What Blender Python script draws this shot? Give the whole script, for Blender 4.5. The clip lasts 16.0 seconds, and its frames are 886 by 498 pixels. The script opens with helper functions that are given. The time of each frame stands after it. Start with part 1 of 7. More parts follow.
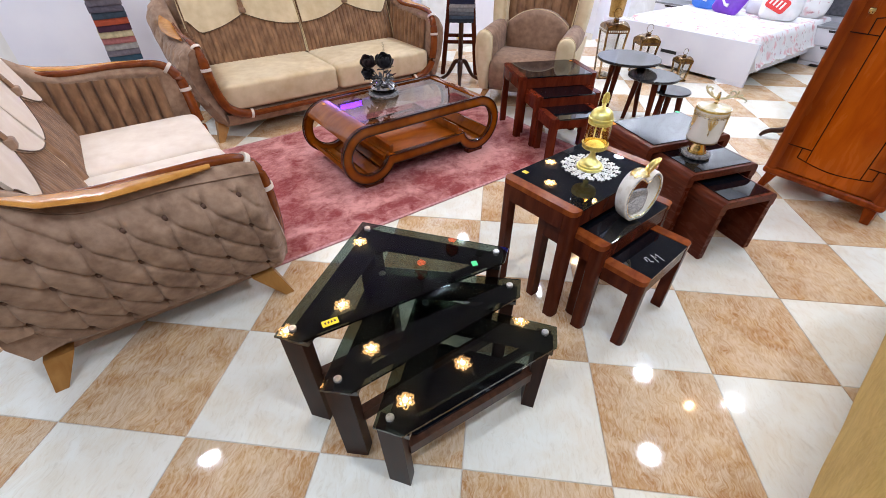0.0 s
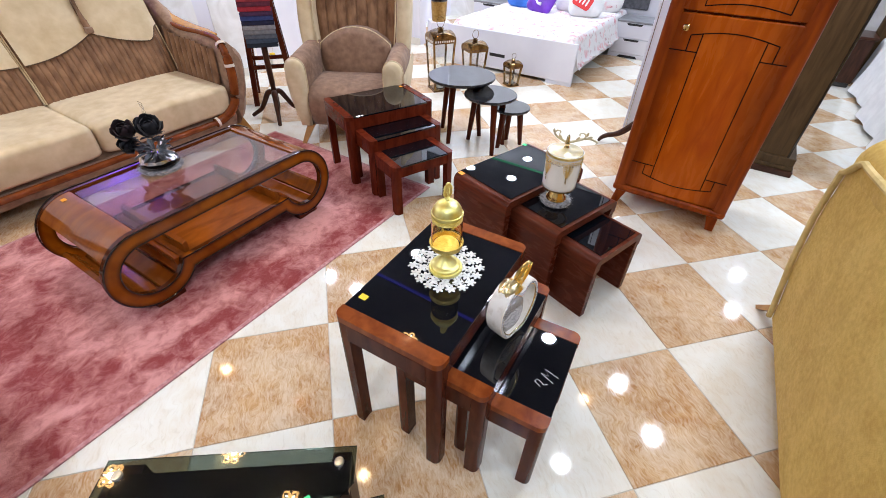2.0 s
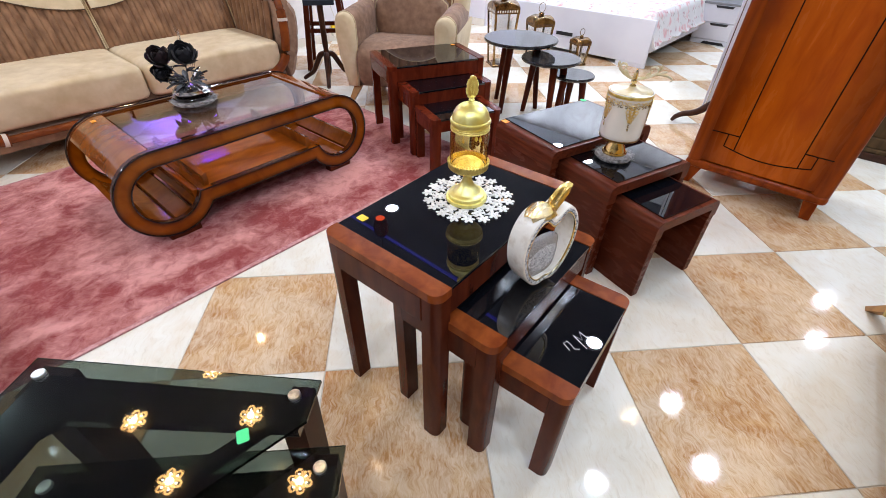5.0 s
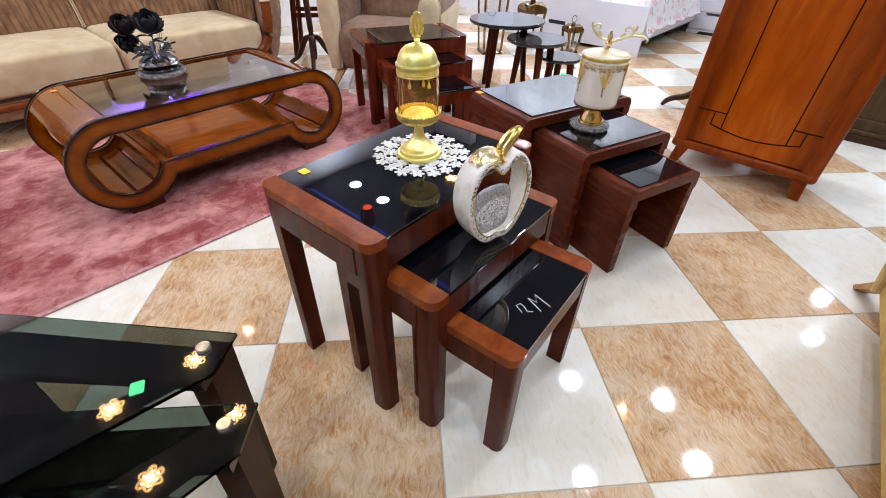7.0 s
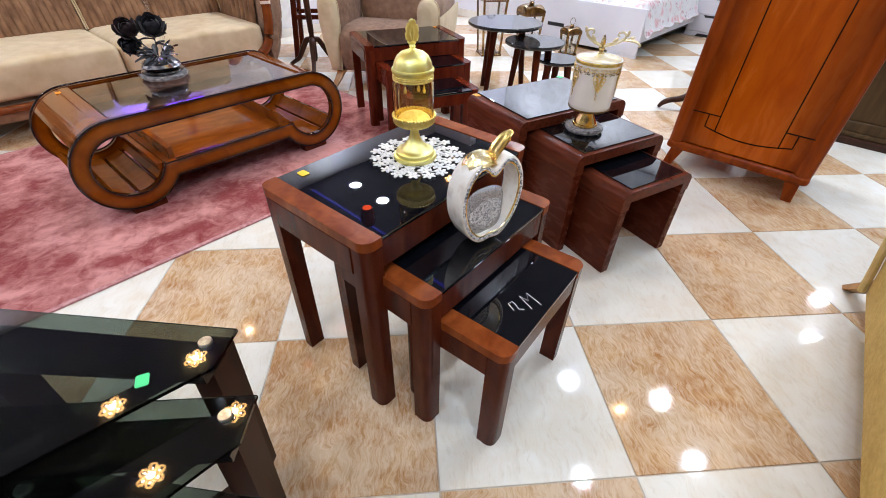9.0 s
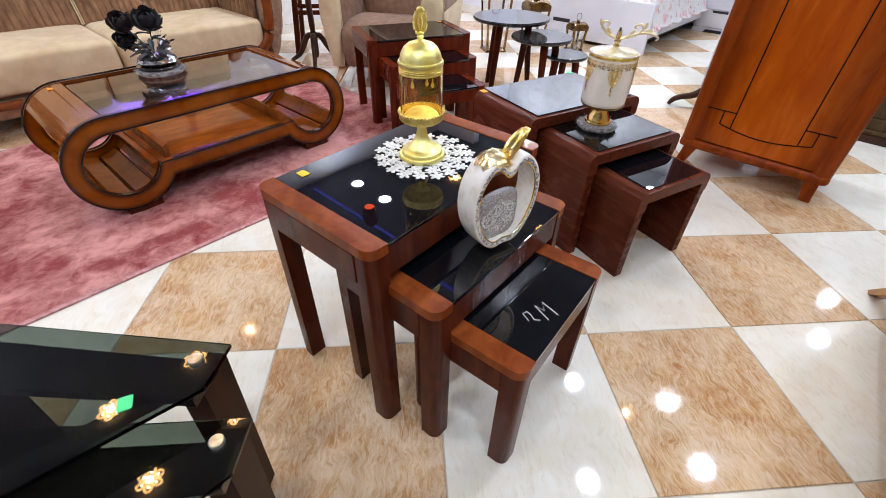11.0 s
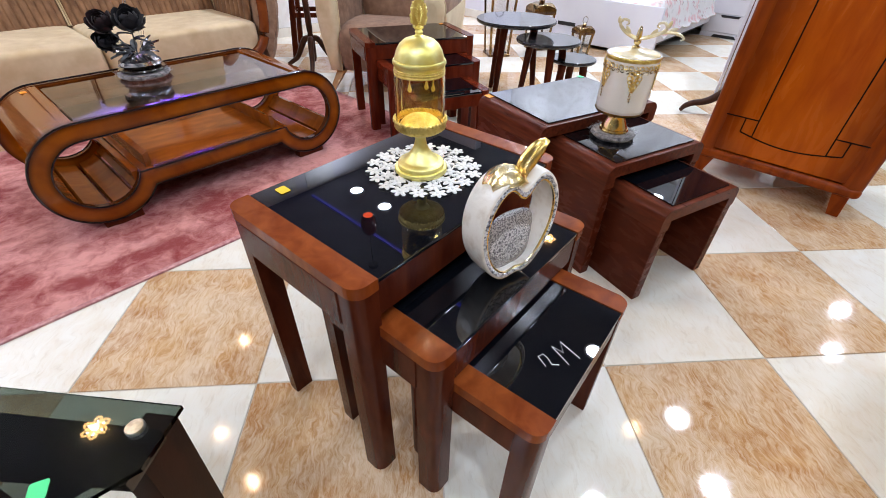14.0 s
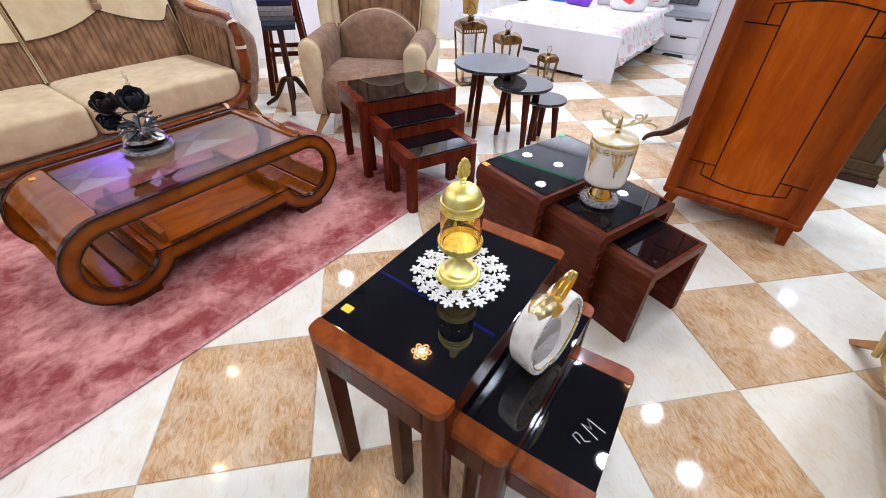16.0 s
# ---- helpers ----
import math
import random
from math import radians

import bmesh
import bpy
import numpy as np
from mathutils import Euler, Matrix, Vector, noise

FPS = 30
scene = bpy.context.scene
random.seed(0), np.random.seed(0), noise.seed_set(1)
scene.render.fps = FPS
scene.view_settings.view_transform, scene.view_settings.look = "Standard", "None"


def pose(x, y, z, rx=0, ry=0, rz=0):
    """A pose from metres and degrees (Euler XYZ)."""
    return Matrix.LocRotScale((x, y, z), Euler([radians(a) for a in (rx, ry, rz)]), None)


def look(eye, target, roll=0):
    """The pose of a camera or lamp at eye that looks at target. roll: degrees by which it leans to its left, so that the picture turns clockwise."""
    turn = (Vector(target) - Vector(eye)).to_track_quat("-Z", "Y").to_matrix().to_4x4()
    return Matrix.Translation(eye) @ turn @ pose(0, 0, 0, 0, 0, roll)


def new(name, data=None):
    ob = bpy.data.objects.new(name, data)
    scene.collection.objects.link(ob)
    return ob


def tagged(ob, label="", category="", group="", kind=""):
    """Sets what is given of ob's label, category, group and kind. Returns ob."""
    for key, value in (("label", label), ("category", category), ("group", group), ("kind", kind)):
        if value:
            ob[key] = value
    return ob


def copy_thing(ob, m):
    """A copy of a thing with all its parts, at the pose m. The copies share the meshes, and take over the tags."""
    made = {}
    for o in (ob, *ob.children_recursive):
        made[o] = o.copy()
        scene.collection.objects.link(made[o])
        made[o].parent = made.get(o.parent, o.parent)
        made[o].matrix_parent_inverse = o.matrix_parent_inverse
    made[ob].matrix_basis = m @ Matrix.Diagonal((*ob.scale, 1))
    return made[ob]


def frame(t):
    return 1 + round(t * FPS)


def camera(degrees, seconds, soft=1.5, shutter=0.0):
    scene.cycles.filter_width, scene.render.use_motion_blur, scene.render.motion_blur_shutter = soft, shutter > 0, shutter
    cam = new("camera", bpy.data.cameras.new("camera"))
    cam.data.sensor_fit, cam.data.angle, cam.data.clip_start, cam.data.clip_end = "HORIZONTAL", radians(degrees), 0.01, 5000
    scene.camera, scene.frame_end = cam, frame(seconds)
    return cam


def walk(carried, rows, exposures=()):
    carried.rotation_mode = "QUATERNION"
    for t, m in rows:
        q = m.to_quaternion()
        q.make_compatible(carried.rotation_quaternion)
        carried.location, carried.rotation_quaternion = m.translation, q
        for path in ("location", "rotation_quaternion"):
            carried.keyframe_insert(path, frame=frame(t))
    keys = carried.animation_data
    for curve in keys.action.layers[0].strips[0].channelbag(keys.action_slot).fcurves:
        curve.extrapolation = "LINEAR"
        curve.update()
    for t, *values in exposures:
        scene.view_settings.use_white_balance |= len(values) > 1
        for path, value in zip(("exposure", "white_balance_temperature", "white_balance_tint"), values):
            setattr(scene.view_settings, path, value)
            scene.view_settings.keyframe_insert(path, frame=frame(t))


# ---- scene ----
cam = camera(92.4, 16.0, soft=0.9)
PATH = [
    (0, (-0.501, -1.17, 1.49), (-0.666, 0.385, 0.245), 0.5),
    (0.5, (-0.415, -0.992, 1.621), (-0.573, 0.561, 0.37), 0.8),
    (1, (-0.414, -0.672, 1.633), (-0.5, 0.885, 0.381), 0.6),
    (1.5, (-0.361, -0.468, 1.617), (-0.124, 1.061, 0.35), 1.1),
    (2, (-0.318, -0.432, 1.565), (0.075, 1.067, 0.301), 1.4),
    (2.5, (-0.37, -0.46, 1.519), (0.157, 1.006, 0.265), 1.7),
    (3, (-0.39, -0.466, 1.472), (0.202, 0.978, 0.22), 1.3),
    (3.5, (-0.357, -0.461, 1.378), (0.217, 0.992, 0.129), 0.9),
    (4, (-0.333, -0.457, 1.369), (0.082, 1.053, 0.124), 1.3),
    (4.5, (-0.251, -0.44, 1.318), (-0.075, 1.114, 0.071), 1.0),
    (5, (-0.196, -0.398, 1.228), (-0.041, 1.156, -0.02), 1.0),
    (5.2, (-0.165, -0.39, 1.2), (-0.026, 1.166, -0.049), 0.6),
    (7.5, (-0.056, -0.426, 1.092), (0.093, 1.134, -0.151), 1.3),
    (8, (-0.049, -0.432, 1.101), (0.1, 1.127, -0.143), 1.2),
    (8.5, (-0.039, -0.441, 1.103), (0.111, 1.12, -0.138), 1.3),
    (9, (-0.047, -0.445, 1.113), (0.098, 1.116, -0.129), 1.3),
    (11.3, (-0.06, -0.349, 1.082), (0.075, 1.207, -0.168), 1.1),
    (11.5, (-0.06, -0.321, 1.094), (0.073, 1.239, -0.149), 1.0),
    (12, (-0.086, -0.147, 1.104), (0.047, 1.418, -0.135), 1.0),
    (12.5, (-0.107, 0.017, 1.069), (0.026, 1.579, -0.172), 1.2),
    (13, (-0.104, 0.029, 1.043), (0.028, 1.595, -0.194), 1.2),
    (13.5, (-0.081, -0.087, 1.041), (0.051, 1.481, -0.194), 1.3),
    (14, (-0.05, -0.237, 1.035), (0.084, 1.333, -0.197), 1.3),
    (14.5, (-0.027, -0.33, 1.034), (0.105, 1.236, -0.203), 1.3),
    (15, (-0.019, -0.364, 1.059), (0.116, 1.201, -0.179), 1.4),
    (15.5, (-0.082, -0.286, 1.208), (0.059, 1.282, -0.025), 1.5),
    (16, (-0.225, -0.192, 1.337), (0.062, 1.35, 0.098), 1.2),
]
walk(cam, [(t, look(eye, target, roll)) for t, eye, target, roll in PATH])

# ---- room frame: u runs along the rug, v across it; the tiles lie diagonally to it ----
TURN = 43.0
UX, UY = math.cos(radians(TURN)), math.sin(radians(TURN))


def at(a, b, z=0.0, turn=0.0):
    """A pose in the room frame: a along the rug, b across it; turn in degrees from the rug's direction."""
    return pose(a * UX - b * UY, a * UY + b * UX, z, 0, 0, TURN + turn)


# ---- light ----
world = bpy.data.worlds.new("world")
scene.world = world
world.use_nodes = True
world.node_tree.nodes["Background"].inputs[0].default_value = (0.9, 0.93, 1.0, 1)
world.node_tree.nodes["Background"].inputs[1].default_value = 0.05
scene.view_settings.exposure = 0.0
CEIL = 3.0
# The last eight are invented and unseen, added to brighten the room.
WHITE_SPOTS = [(2.75, 0.53), (1.9, -0.1), (3.23, -0.33), (2.76, -0.83), (-1.83, 2.64), (2.73, 2.34), (2.64, 3.98), (2.635, 3.42),
               (5.4, -1.39), (6.33, -1.37), (6.22, 3.0), (6.22, 2.4), (5.42, 2.33), (5.34, 3.08), (6.14, 1.23), (6.3, 3.9), (-0.4, -0.9), (-1.6, 0.2), (0.6, -2.2), (-1.7, -0.7), (2.6, -2.4), (-1.5, 4.0), (-2.4, 3.1)]
FLOWER_SPOTS = [(-0.05, 2.86), (-0.70, 2.86), (-0.70, 2.17), (-0.05, 2.21), (0.66, 1.55), (-0.06, 1.54), (1.58, 1.62), (3.75, 2.42), (3.75, 1.72), (2.78, -0.06), (4.2, 3.62), (3.665, 3.144), (0.67, 3.79)]
SPOT_POWER, FLOWER_POWER = 20.8, 2.0


def lamp(name, m, power, size, color):
    data = bpy.data.lights.new(name, "AREA")
    data.shape, data.size, data.energy, data.color = "DISK", size, power, color
    ob = new(name, data)
    ob.matrix_world = m
    return ob


for a, b in WHITE_SPOTS:
    lamp("downlight_and_fill_lamp", at(a, b, CEIL - 0.012), SPOT_POWER * (0.75 if a > 5.0 and b > 0 else 1.0), 0.15, (0.800, 0.893, 1.08))
for a, b in FLOWER_SPOTS:
    lamp("flower_lamp", at(a, b, CEIL - 0.035), FLOWER_POWER, 0.05, (1.0, 0.78, 0.5))
lamp("purple_lamp", at(0.85, 4.30, 1.08) @ pose(0, 0, 0, 156, 0, 0), 16.0, 0.16, (0.28, 0.12, 1.0))

# ---- materials ----


def nodes_of(name):
    m = bpy.data.materials.new(name)
    m.use_nodes = True
    t = m.node_tree
    return m, t, t.nodes["Principled BSDF"]


def link(t, a, b):
    t.links.new(a, b)


def surface(name, c1, c2, scale=8.0, rough=0.5, metal=0.0, bump=0.0, stretch=(1, 1, 1), fine=120.0, detail=4.0, lo=0.35, hi=0.65,
            coat=0.0, sheen=0.0, rough2=None, spec=0.5, shift=True, distort=0.0, blotch=0.0, cloud=None, grit=0.5):
    """A surface of two tones mixed by noise in the object's own metres, with fine relief and slightly uneven gloss."""
    m, t, p = nodes_of(name)
    n = t.nodes
    co = n.new("ShaderNodeTexCoord")
    mp = n.new("ShaderNodeMapping")
    mp.inputs["Scale"].default_value = stretch
    link(t, co.outputs["Object"], mp.inputs["Vector"])
    if shift:
        info = n.new("ShaderNodeObjectInfo")
        mul = n.new("ShaderNodeVectorMath")
        mul.operation = "MULTIPLY"
        comb = n.new("ShaderNodeCombineXYZ")
        for s in range(3):
            link(t, info.outputs["Random"], comb.inputs[s])
        link(t, comb.outputs[0], mul.inputs[0])
        mul.inputs[1].default_value = (37.0, 23.0, 11.0)
        link(t, mul.outputs[0], mp.inputs["Location"])
    big = n.new("ShaderNodeTexNoise")
    big.inputs["Scale"].default_value, big.inputs["Detail"].default_value, big.inputs["Distortion"].default_value = scale, detail, distort
    big.inputs["Roughness"].default_value = grit
    link(t, mp.outputs[0], big.inputs["Vector"])
    value = big.outputs[0]
    if blotch:
        wide = n.new("ShaderNodeTexNoise")
        wide.inputs["Scale"].default_value, wide.inputs["Detail"].default_value, wide.inputs["Distortion"].default_value = blotch, 3.0, 0.8
        link(t, mp.outputs[0], wide.inputs["Vector"])
        both = n.new("ShaderNodeMix")
        both.inputs[0].default_value = 0.5
        link(t, big.outputs[0], both.inputs[2])
        link(t, wide.outputs[0], both.inputs[3])
        value = both.outputs[0]
    ramp = n.new("ShaderNodeMapRange")
    ramp.inputs["From Min"].default_value, ramp.inputs["From Max"].default_value = lo, hi
    link(t, value, ramp.inputs["Value"])
    mix = n.new("ShaderNodeMix")
    mix.data_type = "RGBA"
    mix.inputs[6].default_value, mix.inputs[7].default_value = (*c1, 1), (*c2, 1)
    link(t, ramp.outputs[0], mix.inputs[0])
    colour = mix.outputs[2]
    if cloud:
        c3, c_scale, c_lo, c_hi, amount = cloud
        puff = n.new("ShaderNodeTexNoise")
        puff.inputs["Scale"].default_value, puff.inputs["Detail"].default_value, puff.inputs["Distortion"].default_value = c_scale, 5.0, 1.4
        link(t, mp.outputs[0], puff.inputs["Vector"])
        cr = n.new("ShaderNodeMapRange")
        cr.inputs["From Min"].default_value, cr.inputs["From Max"].default_value, cr.inputs["To Max"].default_value = c_lo, c_hi, amount
        link(t, puff.outputs[0], cr.inputs["Value"])
        over = n.new("ShaderNodeMix")
        over.data_type = "RGBA"
        over.inputs[7].default_value = (*c3, 1)
        link(t, colour, over.inputs[6])
        link(t, cr.outputs[0], over.inputs[0])
        colour = over.outputs[2]
    link(t, colour, p.inputs["Base Color"])
    p.inputs["Metallic"].default_value = metal
    p.inputs["Roughness"].default_value = rough
    p.inputs["Specular IOR Level"].default_value = spec
    p.inputs["Coat Weight"].default_value = coat
    p.inputs["Coat Roughness"].default_value = 0.05
    p.inputs["Sheen Weight"].default_value = sheen
    p.inputs["Sheen Roughness"].default_value = 0.4
    if rough2 is not None:
        rr = n.new("ShaderNodeMapRange")
        rr.inputs["To Min"].default_value, rr.inputs["To Max"].default_value = rough, rough2
        link(t, big.outputs[0], rr.inputs["Value"])
        link(t, rr.outputs[0], p.inputs["Roughness"])
    if bump:
        small = n.new("ShaderNodeTexNoise")
        small.inputs["Scale"].default_value, small.inputs["Detail"].default_value = fine, 3.0
        link(t, mp.outputs[0], small.inputs["Vector"])
        b = n.new("ShaderNodeBump")
        b.inputs["Strength"].default_value, b.inputs["Distance"].default_value = bump, 0.004
        link(t, small.outputs[0], b.inputs["Height"])
        link(t, b.outputs[0], p.inputs["Normal"])
    return m


def wood(name, dark, light, rough=0.3, coat=0.2, grain=(5, 5, 1.2), scale=5.0, gloss=0.15, spec=0.2):
    return surface(name, dark, light, scale, rough, bump=0.06, stretch=grain, fine=60.0, detail=6.0, lo=0.3, hi=0.7, coat=coat * gloss, rough2=rough * 1.45, distort=0.6, spec=spec)


def sums(t, kind, a, b=None, c=None):
    """One step of arithmetic; a, b, c are sockets or numbers."""
    x = t.nodes.new("ShaderNodeMath")
    x.operation = kind
    for q, v in enumerate((a, b, c)):
        if isinstance(v, (int, float)):
            x.inputs[q].default_value = v
        elif v is not None:
            link(t, v, x.inputs[q])
    return x.outputs[0]


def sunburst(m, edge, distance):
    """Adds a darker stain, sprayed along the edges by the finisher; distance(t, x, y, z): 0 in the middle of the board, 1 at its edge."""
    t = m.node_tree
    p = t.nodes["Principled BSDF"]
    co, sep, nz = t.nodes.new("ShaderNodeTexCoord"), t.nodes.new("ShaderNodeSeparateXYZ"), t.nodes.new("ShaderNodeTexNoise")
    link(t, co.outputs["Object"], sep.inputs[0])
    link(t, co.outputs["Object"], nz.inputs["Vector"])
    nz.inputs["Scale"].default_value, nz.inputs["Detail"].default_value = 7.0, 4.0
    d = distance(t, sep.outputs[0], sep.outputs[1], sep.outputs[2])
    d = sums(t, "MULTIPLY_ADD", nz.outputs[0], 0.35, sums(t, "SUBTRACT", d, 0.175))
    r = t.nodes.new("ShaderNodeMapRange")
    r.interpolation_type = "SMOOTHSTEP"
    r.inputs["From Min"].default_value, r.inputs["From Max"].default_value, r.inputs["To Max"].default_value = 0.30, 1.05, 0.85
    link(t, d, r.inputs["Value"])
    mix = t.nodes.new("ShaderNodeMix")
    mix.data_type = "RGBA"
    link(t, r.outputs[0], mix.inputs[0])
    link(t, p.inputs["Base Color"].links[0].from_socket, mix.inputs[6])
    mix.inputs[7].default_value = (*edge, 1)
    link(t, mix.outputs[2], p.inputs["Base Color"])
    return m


def plain(name, c, rough=0.5, metal=0.0, emit=None, power=0.0):
    m, t, p = nodes_of(name)
    p.inputs["Base Color"].default_value = (*c, 1)
    p.inputs["Roughness"].default_value, p.inputs["Metallic"].default_value = rough, metal
    if emit:
        p.inputs["Emission Color"].default_value, p.inputs["Emission Strength"].default_value = (*emit, 1), power
    return m


def glass(name, c, rough=0.02, ior=1.45):
    m, t, p = nodes_of(name)
    p.inputs["Base Color"].default_value = (*c, 1)
    p.inputs["Roughness"].default_value, p.inputs["IOR"].default_value, p.inputs["Transmission Weight"].default_value = rough, ior, 1.0
    return m


def combed(name, dark, light, haze, streak, amount, rough, cloud_lo=0.46, cloud_hi=0.72):
    """Glazed tile printed with fine combed streaks whose direction wanders, under pale clouds."""
    m, t, p = nodes_of(name)
    n = t.nodes
    co, info = n.new("ShaderNodeTexCoord"), n.new("ShaderNodeObjectInfo")
    off = n.new("ShaderNodeVectorMath")
    off.operation = "MULTIPLY_ADD"
    comb = n.new("ShaderNodeCombineXYZ")
    for q in range(3):
        link(t, info.outputs["Random"], comb.inputs[q])
    link(t, comb.outputs[0], off.inputs[0])
    off.inputs[1].default_value = (31.0, 17.0, 9.0)
    link(t, co.outputs["Object"], off.inputs[2])

    def field(scale, detail, vec, distort=0.0, rough_n=0.5):
        f = n.new("ShaderNodeTexNoise")
        f.inputs["Scale"].default_value, f.inputs["Detail"].default_value, f.inputs["Distortion"].default_value, f.inputs["Roughness"].default_value = scale, detail, distort, rough_n
        link(t, vec, f.inputs["Vector"])
        return f

    def ranged(value, lo, hi, top=1.0):
        r = n.new("ShaderNodeMapRange")
        r.inputs["From Min"].default_value, r.inputs["From Max"].default_value, r.inputs["To Max"].default_value = lo, hi, top
        link(t, value, r.inputs["Value"])
        return r.outputs[0]

    def mixed(f, a, b):
        x = n.new("ShaderNodeMix")
        x.data_type = "RGBA"
        link(t, f, x.inputs[0])
        for q, v in ((6, a), (7, b)):
            if isinstance(v, tuple):
                x.inputs[q].default_value = (*v, 1)
            else:
                link(t, v, x.inputs[q])
        return x.outputs[2]
    # the streaks' direction bends with a slow field
    bend = field(9.0, 3.0, off.outputs[0], 0.8)
    shift = n.new("ShaderNodeVectorMath")
    shift.operation = "MULTIPLY_ADD"
    link(t, bend.outputs[1], shift.inputs[0])
    shift.inputs[1].default_value = (0.075, 0.075, 0.0)
    link(t, off.outputs[0], shift.inputs[2])
    mp = n.new("ShaderNodeMapping")
    mp.inputs["Scale"].default_value = (1.0, 0.24, 1.0)
    mp.inputs["Rotation"].default_value = (0, 0, 0.6)
    link(t, shift.outputs[0], mp.inputs["Vector"])
    fine = field(streak, 5.0, mp.outputs[0], 0.5, 0.70)
    wide = field(7.0, 6.0, shift.outputs[0], 1.0)
    base = mixed(ranged(wide.outputs[0], 0.36, 0.64), dark, light)
    lines = mixed(ranged(fine.outputs[0], 0.40, 0.66, amount), base, haze)
    deep = mixed(ranged(fine.outputs[0], 0.46, 0.30, amount * 0.8), lines, tuple(q * 0.72 for q in dark))
    puff = field(4.2, 7.0, shift.outputs[0], 0.9, 0.6)
    both = n.new("ShaderNodeMath")
    both.operation = "MULTIPLY_ADD"
    link(t, fine.outputs[0], both.inputs[0])
    both.inputs[1].default_value = 0.45
    link(t, puff.outputs[0], both.inputs[2])
    final = mixed(ranged(both.outputs[0], cloud_lo + 0.225, cloud_hi + 0.225, amount * 1.05), deep, haze)
    link(t, final, p.inputs["Base Color"])
    p.inputs["Roughness"].default_value = rough
    rr = n.new("ShaderNodeMapRange")
    rr.inputs["To Min"].default_value, rr.inputs["To Max"].default_value = rough, rough * 2.4
    link(t, wide.outputs[0], rr.inputs["Value"])
    link(t, rr.outputs[0], p.inputs["Roughness"])
    b = n.new("ShaderNodeBump")
    b.inputs["Strength"].default_value, b.inputs["Distance"].default_value = 0.010, 0.004
    swell = field(18.0, 2.0, off.outputs[0])
    link(t, swell.outputs[0], b.inputs["Height"])
    link(t, b.outputs[0], p.inputs["Normal"])
    return m


M_CREAM_TILE = combed("cream_tile", (0.80, 0.725, 0.58), (0.86, 0.83, 0.725), (0.87, 0.855, 0.775), 90.0, 0.40, 0.03)
M_BROWN_TILE = combed("brown_tile", (0.46, 0.222, 0.078), (0.60, 0.355, 0.160), (0.80, 0.68, 0.50), 125.0, 0.46, 0.035, 0.41, 0.64)
M_GROUT = surface("grout", (0.55, 0.46, 0.36), (0.66, 0.58, 0.48), 30, 0.7, bump=0.2)
M_WALL = surface("lavender_white_plaster", (0.76, 0.75, 0.82), (0.83, 0.82, 0.87), 2.0, 0.55, bump=0.08, fine=90)
M_WALLPAPER = surface("marbled_wallpaper", (0.74, 0.72, 0.69), (0.90, 0.89, 0.88), 3.2, 0.5, bump=0.15, fine=40, detail=9, distort=1.6, lo=0.32, hi=0.6)
M_CEILING = surface("slate_ceiling_paint", (0.07, 0.07, 0.09), (0.10, 0.10, 0.12), 3.0, 0.6, bump=0.05)
# For the unseen closing walls, greyed only to bounce less light back.
M_UNSEEN_WALL = surface("unseen_wall_grey", (0.36, 0.35, 0.35), (0.42, 0.41, 0.40), 2.0, 0.6, bump=0.08, fine=90)
M_PALECEIL = surface("pale_ceiling_paint", (0.66, 0.70, 0.76), (0.74, 0.78, 0.82), 3.0, 0.6, bump=0.05)
M_BASEBOARD = surface("cream_baseboard_tile", (0.76, 0.70, 0.60), (0.86, 0.82, 0.74), 6, 0.15)
M_RUG = surface("crushed_pink_plush", (0.29, 0.040, 0.038), (0.69, 0.312, 0.281), 16.0, 0.95, bump=1.0, fine=260, detail=14, lo=0.42, hi=0.595, sheen=0.10, distort=0.5, blotch=3.2, stretch=(1, 1.15, 1), grit=0.72)
M_RUG_EDGE = surface("dusty_pink_binding", (0.42, 0.16, 0.16), (0.6, 0.33, 0.31), 60, 0.9, bump=0.4)
# Two tones of mahogany: darker for legs and aprons, lighter for end boards.
M_NEST = wood("dark_mahogany", (0.050, 0.009, 0.004), (0.105, 0.021, 0.008), 0.20, 0.2, spec=0.11, gloss=0.08)
M_NEST_TOP = wood("light_mahogany", (0.165, 0.031, 0.006), (0.285, 0.068, 0.014), 0.18, 0.3, spec=0.13)
M_CHERRY = wood("red_cherry_stain", (0.072, 0.0085, 0.003), (0.150, 0.0225, 0.0078), 0.13, 0.3, spec=0.11, gloss=0.08)
M_WATERFALL = wood("walnut_veneer", (0.064, 0.0118, 0.0048), (0.110, 0.0215, 0.0090), 0.22, 0.15, grain=(7, 2, 7), spec=0.11, gloss=0.08)
M_WATERFALL_EDGE = wood("walnut_edge", (0.066, 0.0135, 0.006), (0.145, 0.032, 0.013), 0.24, 0.2, grain=(14, 1.5, 14), spec=0.11, gloss=0.08)
M_AMBER = wood("amber_lacquer", (0.150, 0.0255, 0.0010), (0.260, 0.062, 0.0022), 0.08, 0.8, grain=(2, 2, 2), scale=4, gloss=0.2, spec=0.22)
M_AMBER_LIGHT = wood("honey_lacquer", (0.120, 0.027, 0.003), (0.210, 0.054, 0.006), 0.05, 0.9, grain=(1, 3, 1), gloss=0.1, spec=0.14)
M_HONEYROLL = wood("honey_rolled_lacquer", (0.165, 0.036, 0.003), (0.285, 0.080, 0.008), 0.035, 0.9, grain=(1, 3, 1), gloss=0.4, spec=0.5)
M_EBONY = surface("black_lacquer", (0.006, 0.005, 0.005), (0.016, 0.010, 0.008), 20, 0.12, coat=0.5)
CX, CR, CD = 0.458, 0.198, 0.630
CZ = CR + 0.026


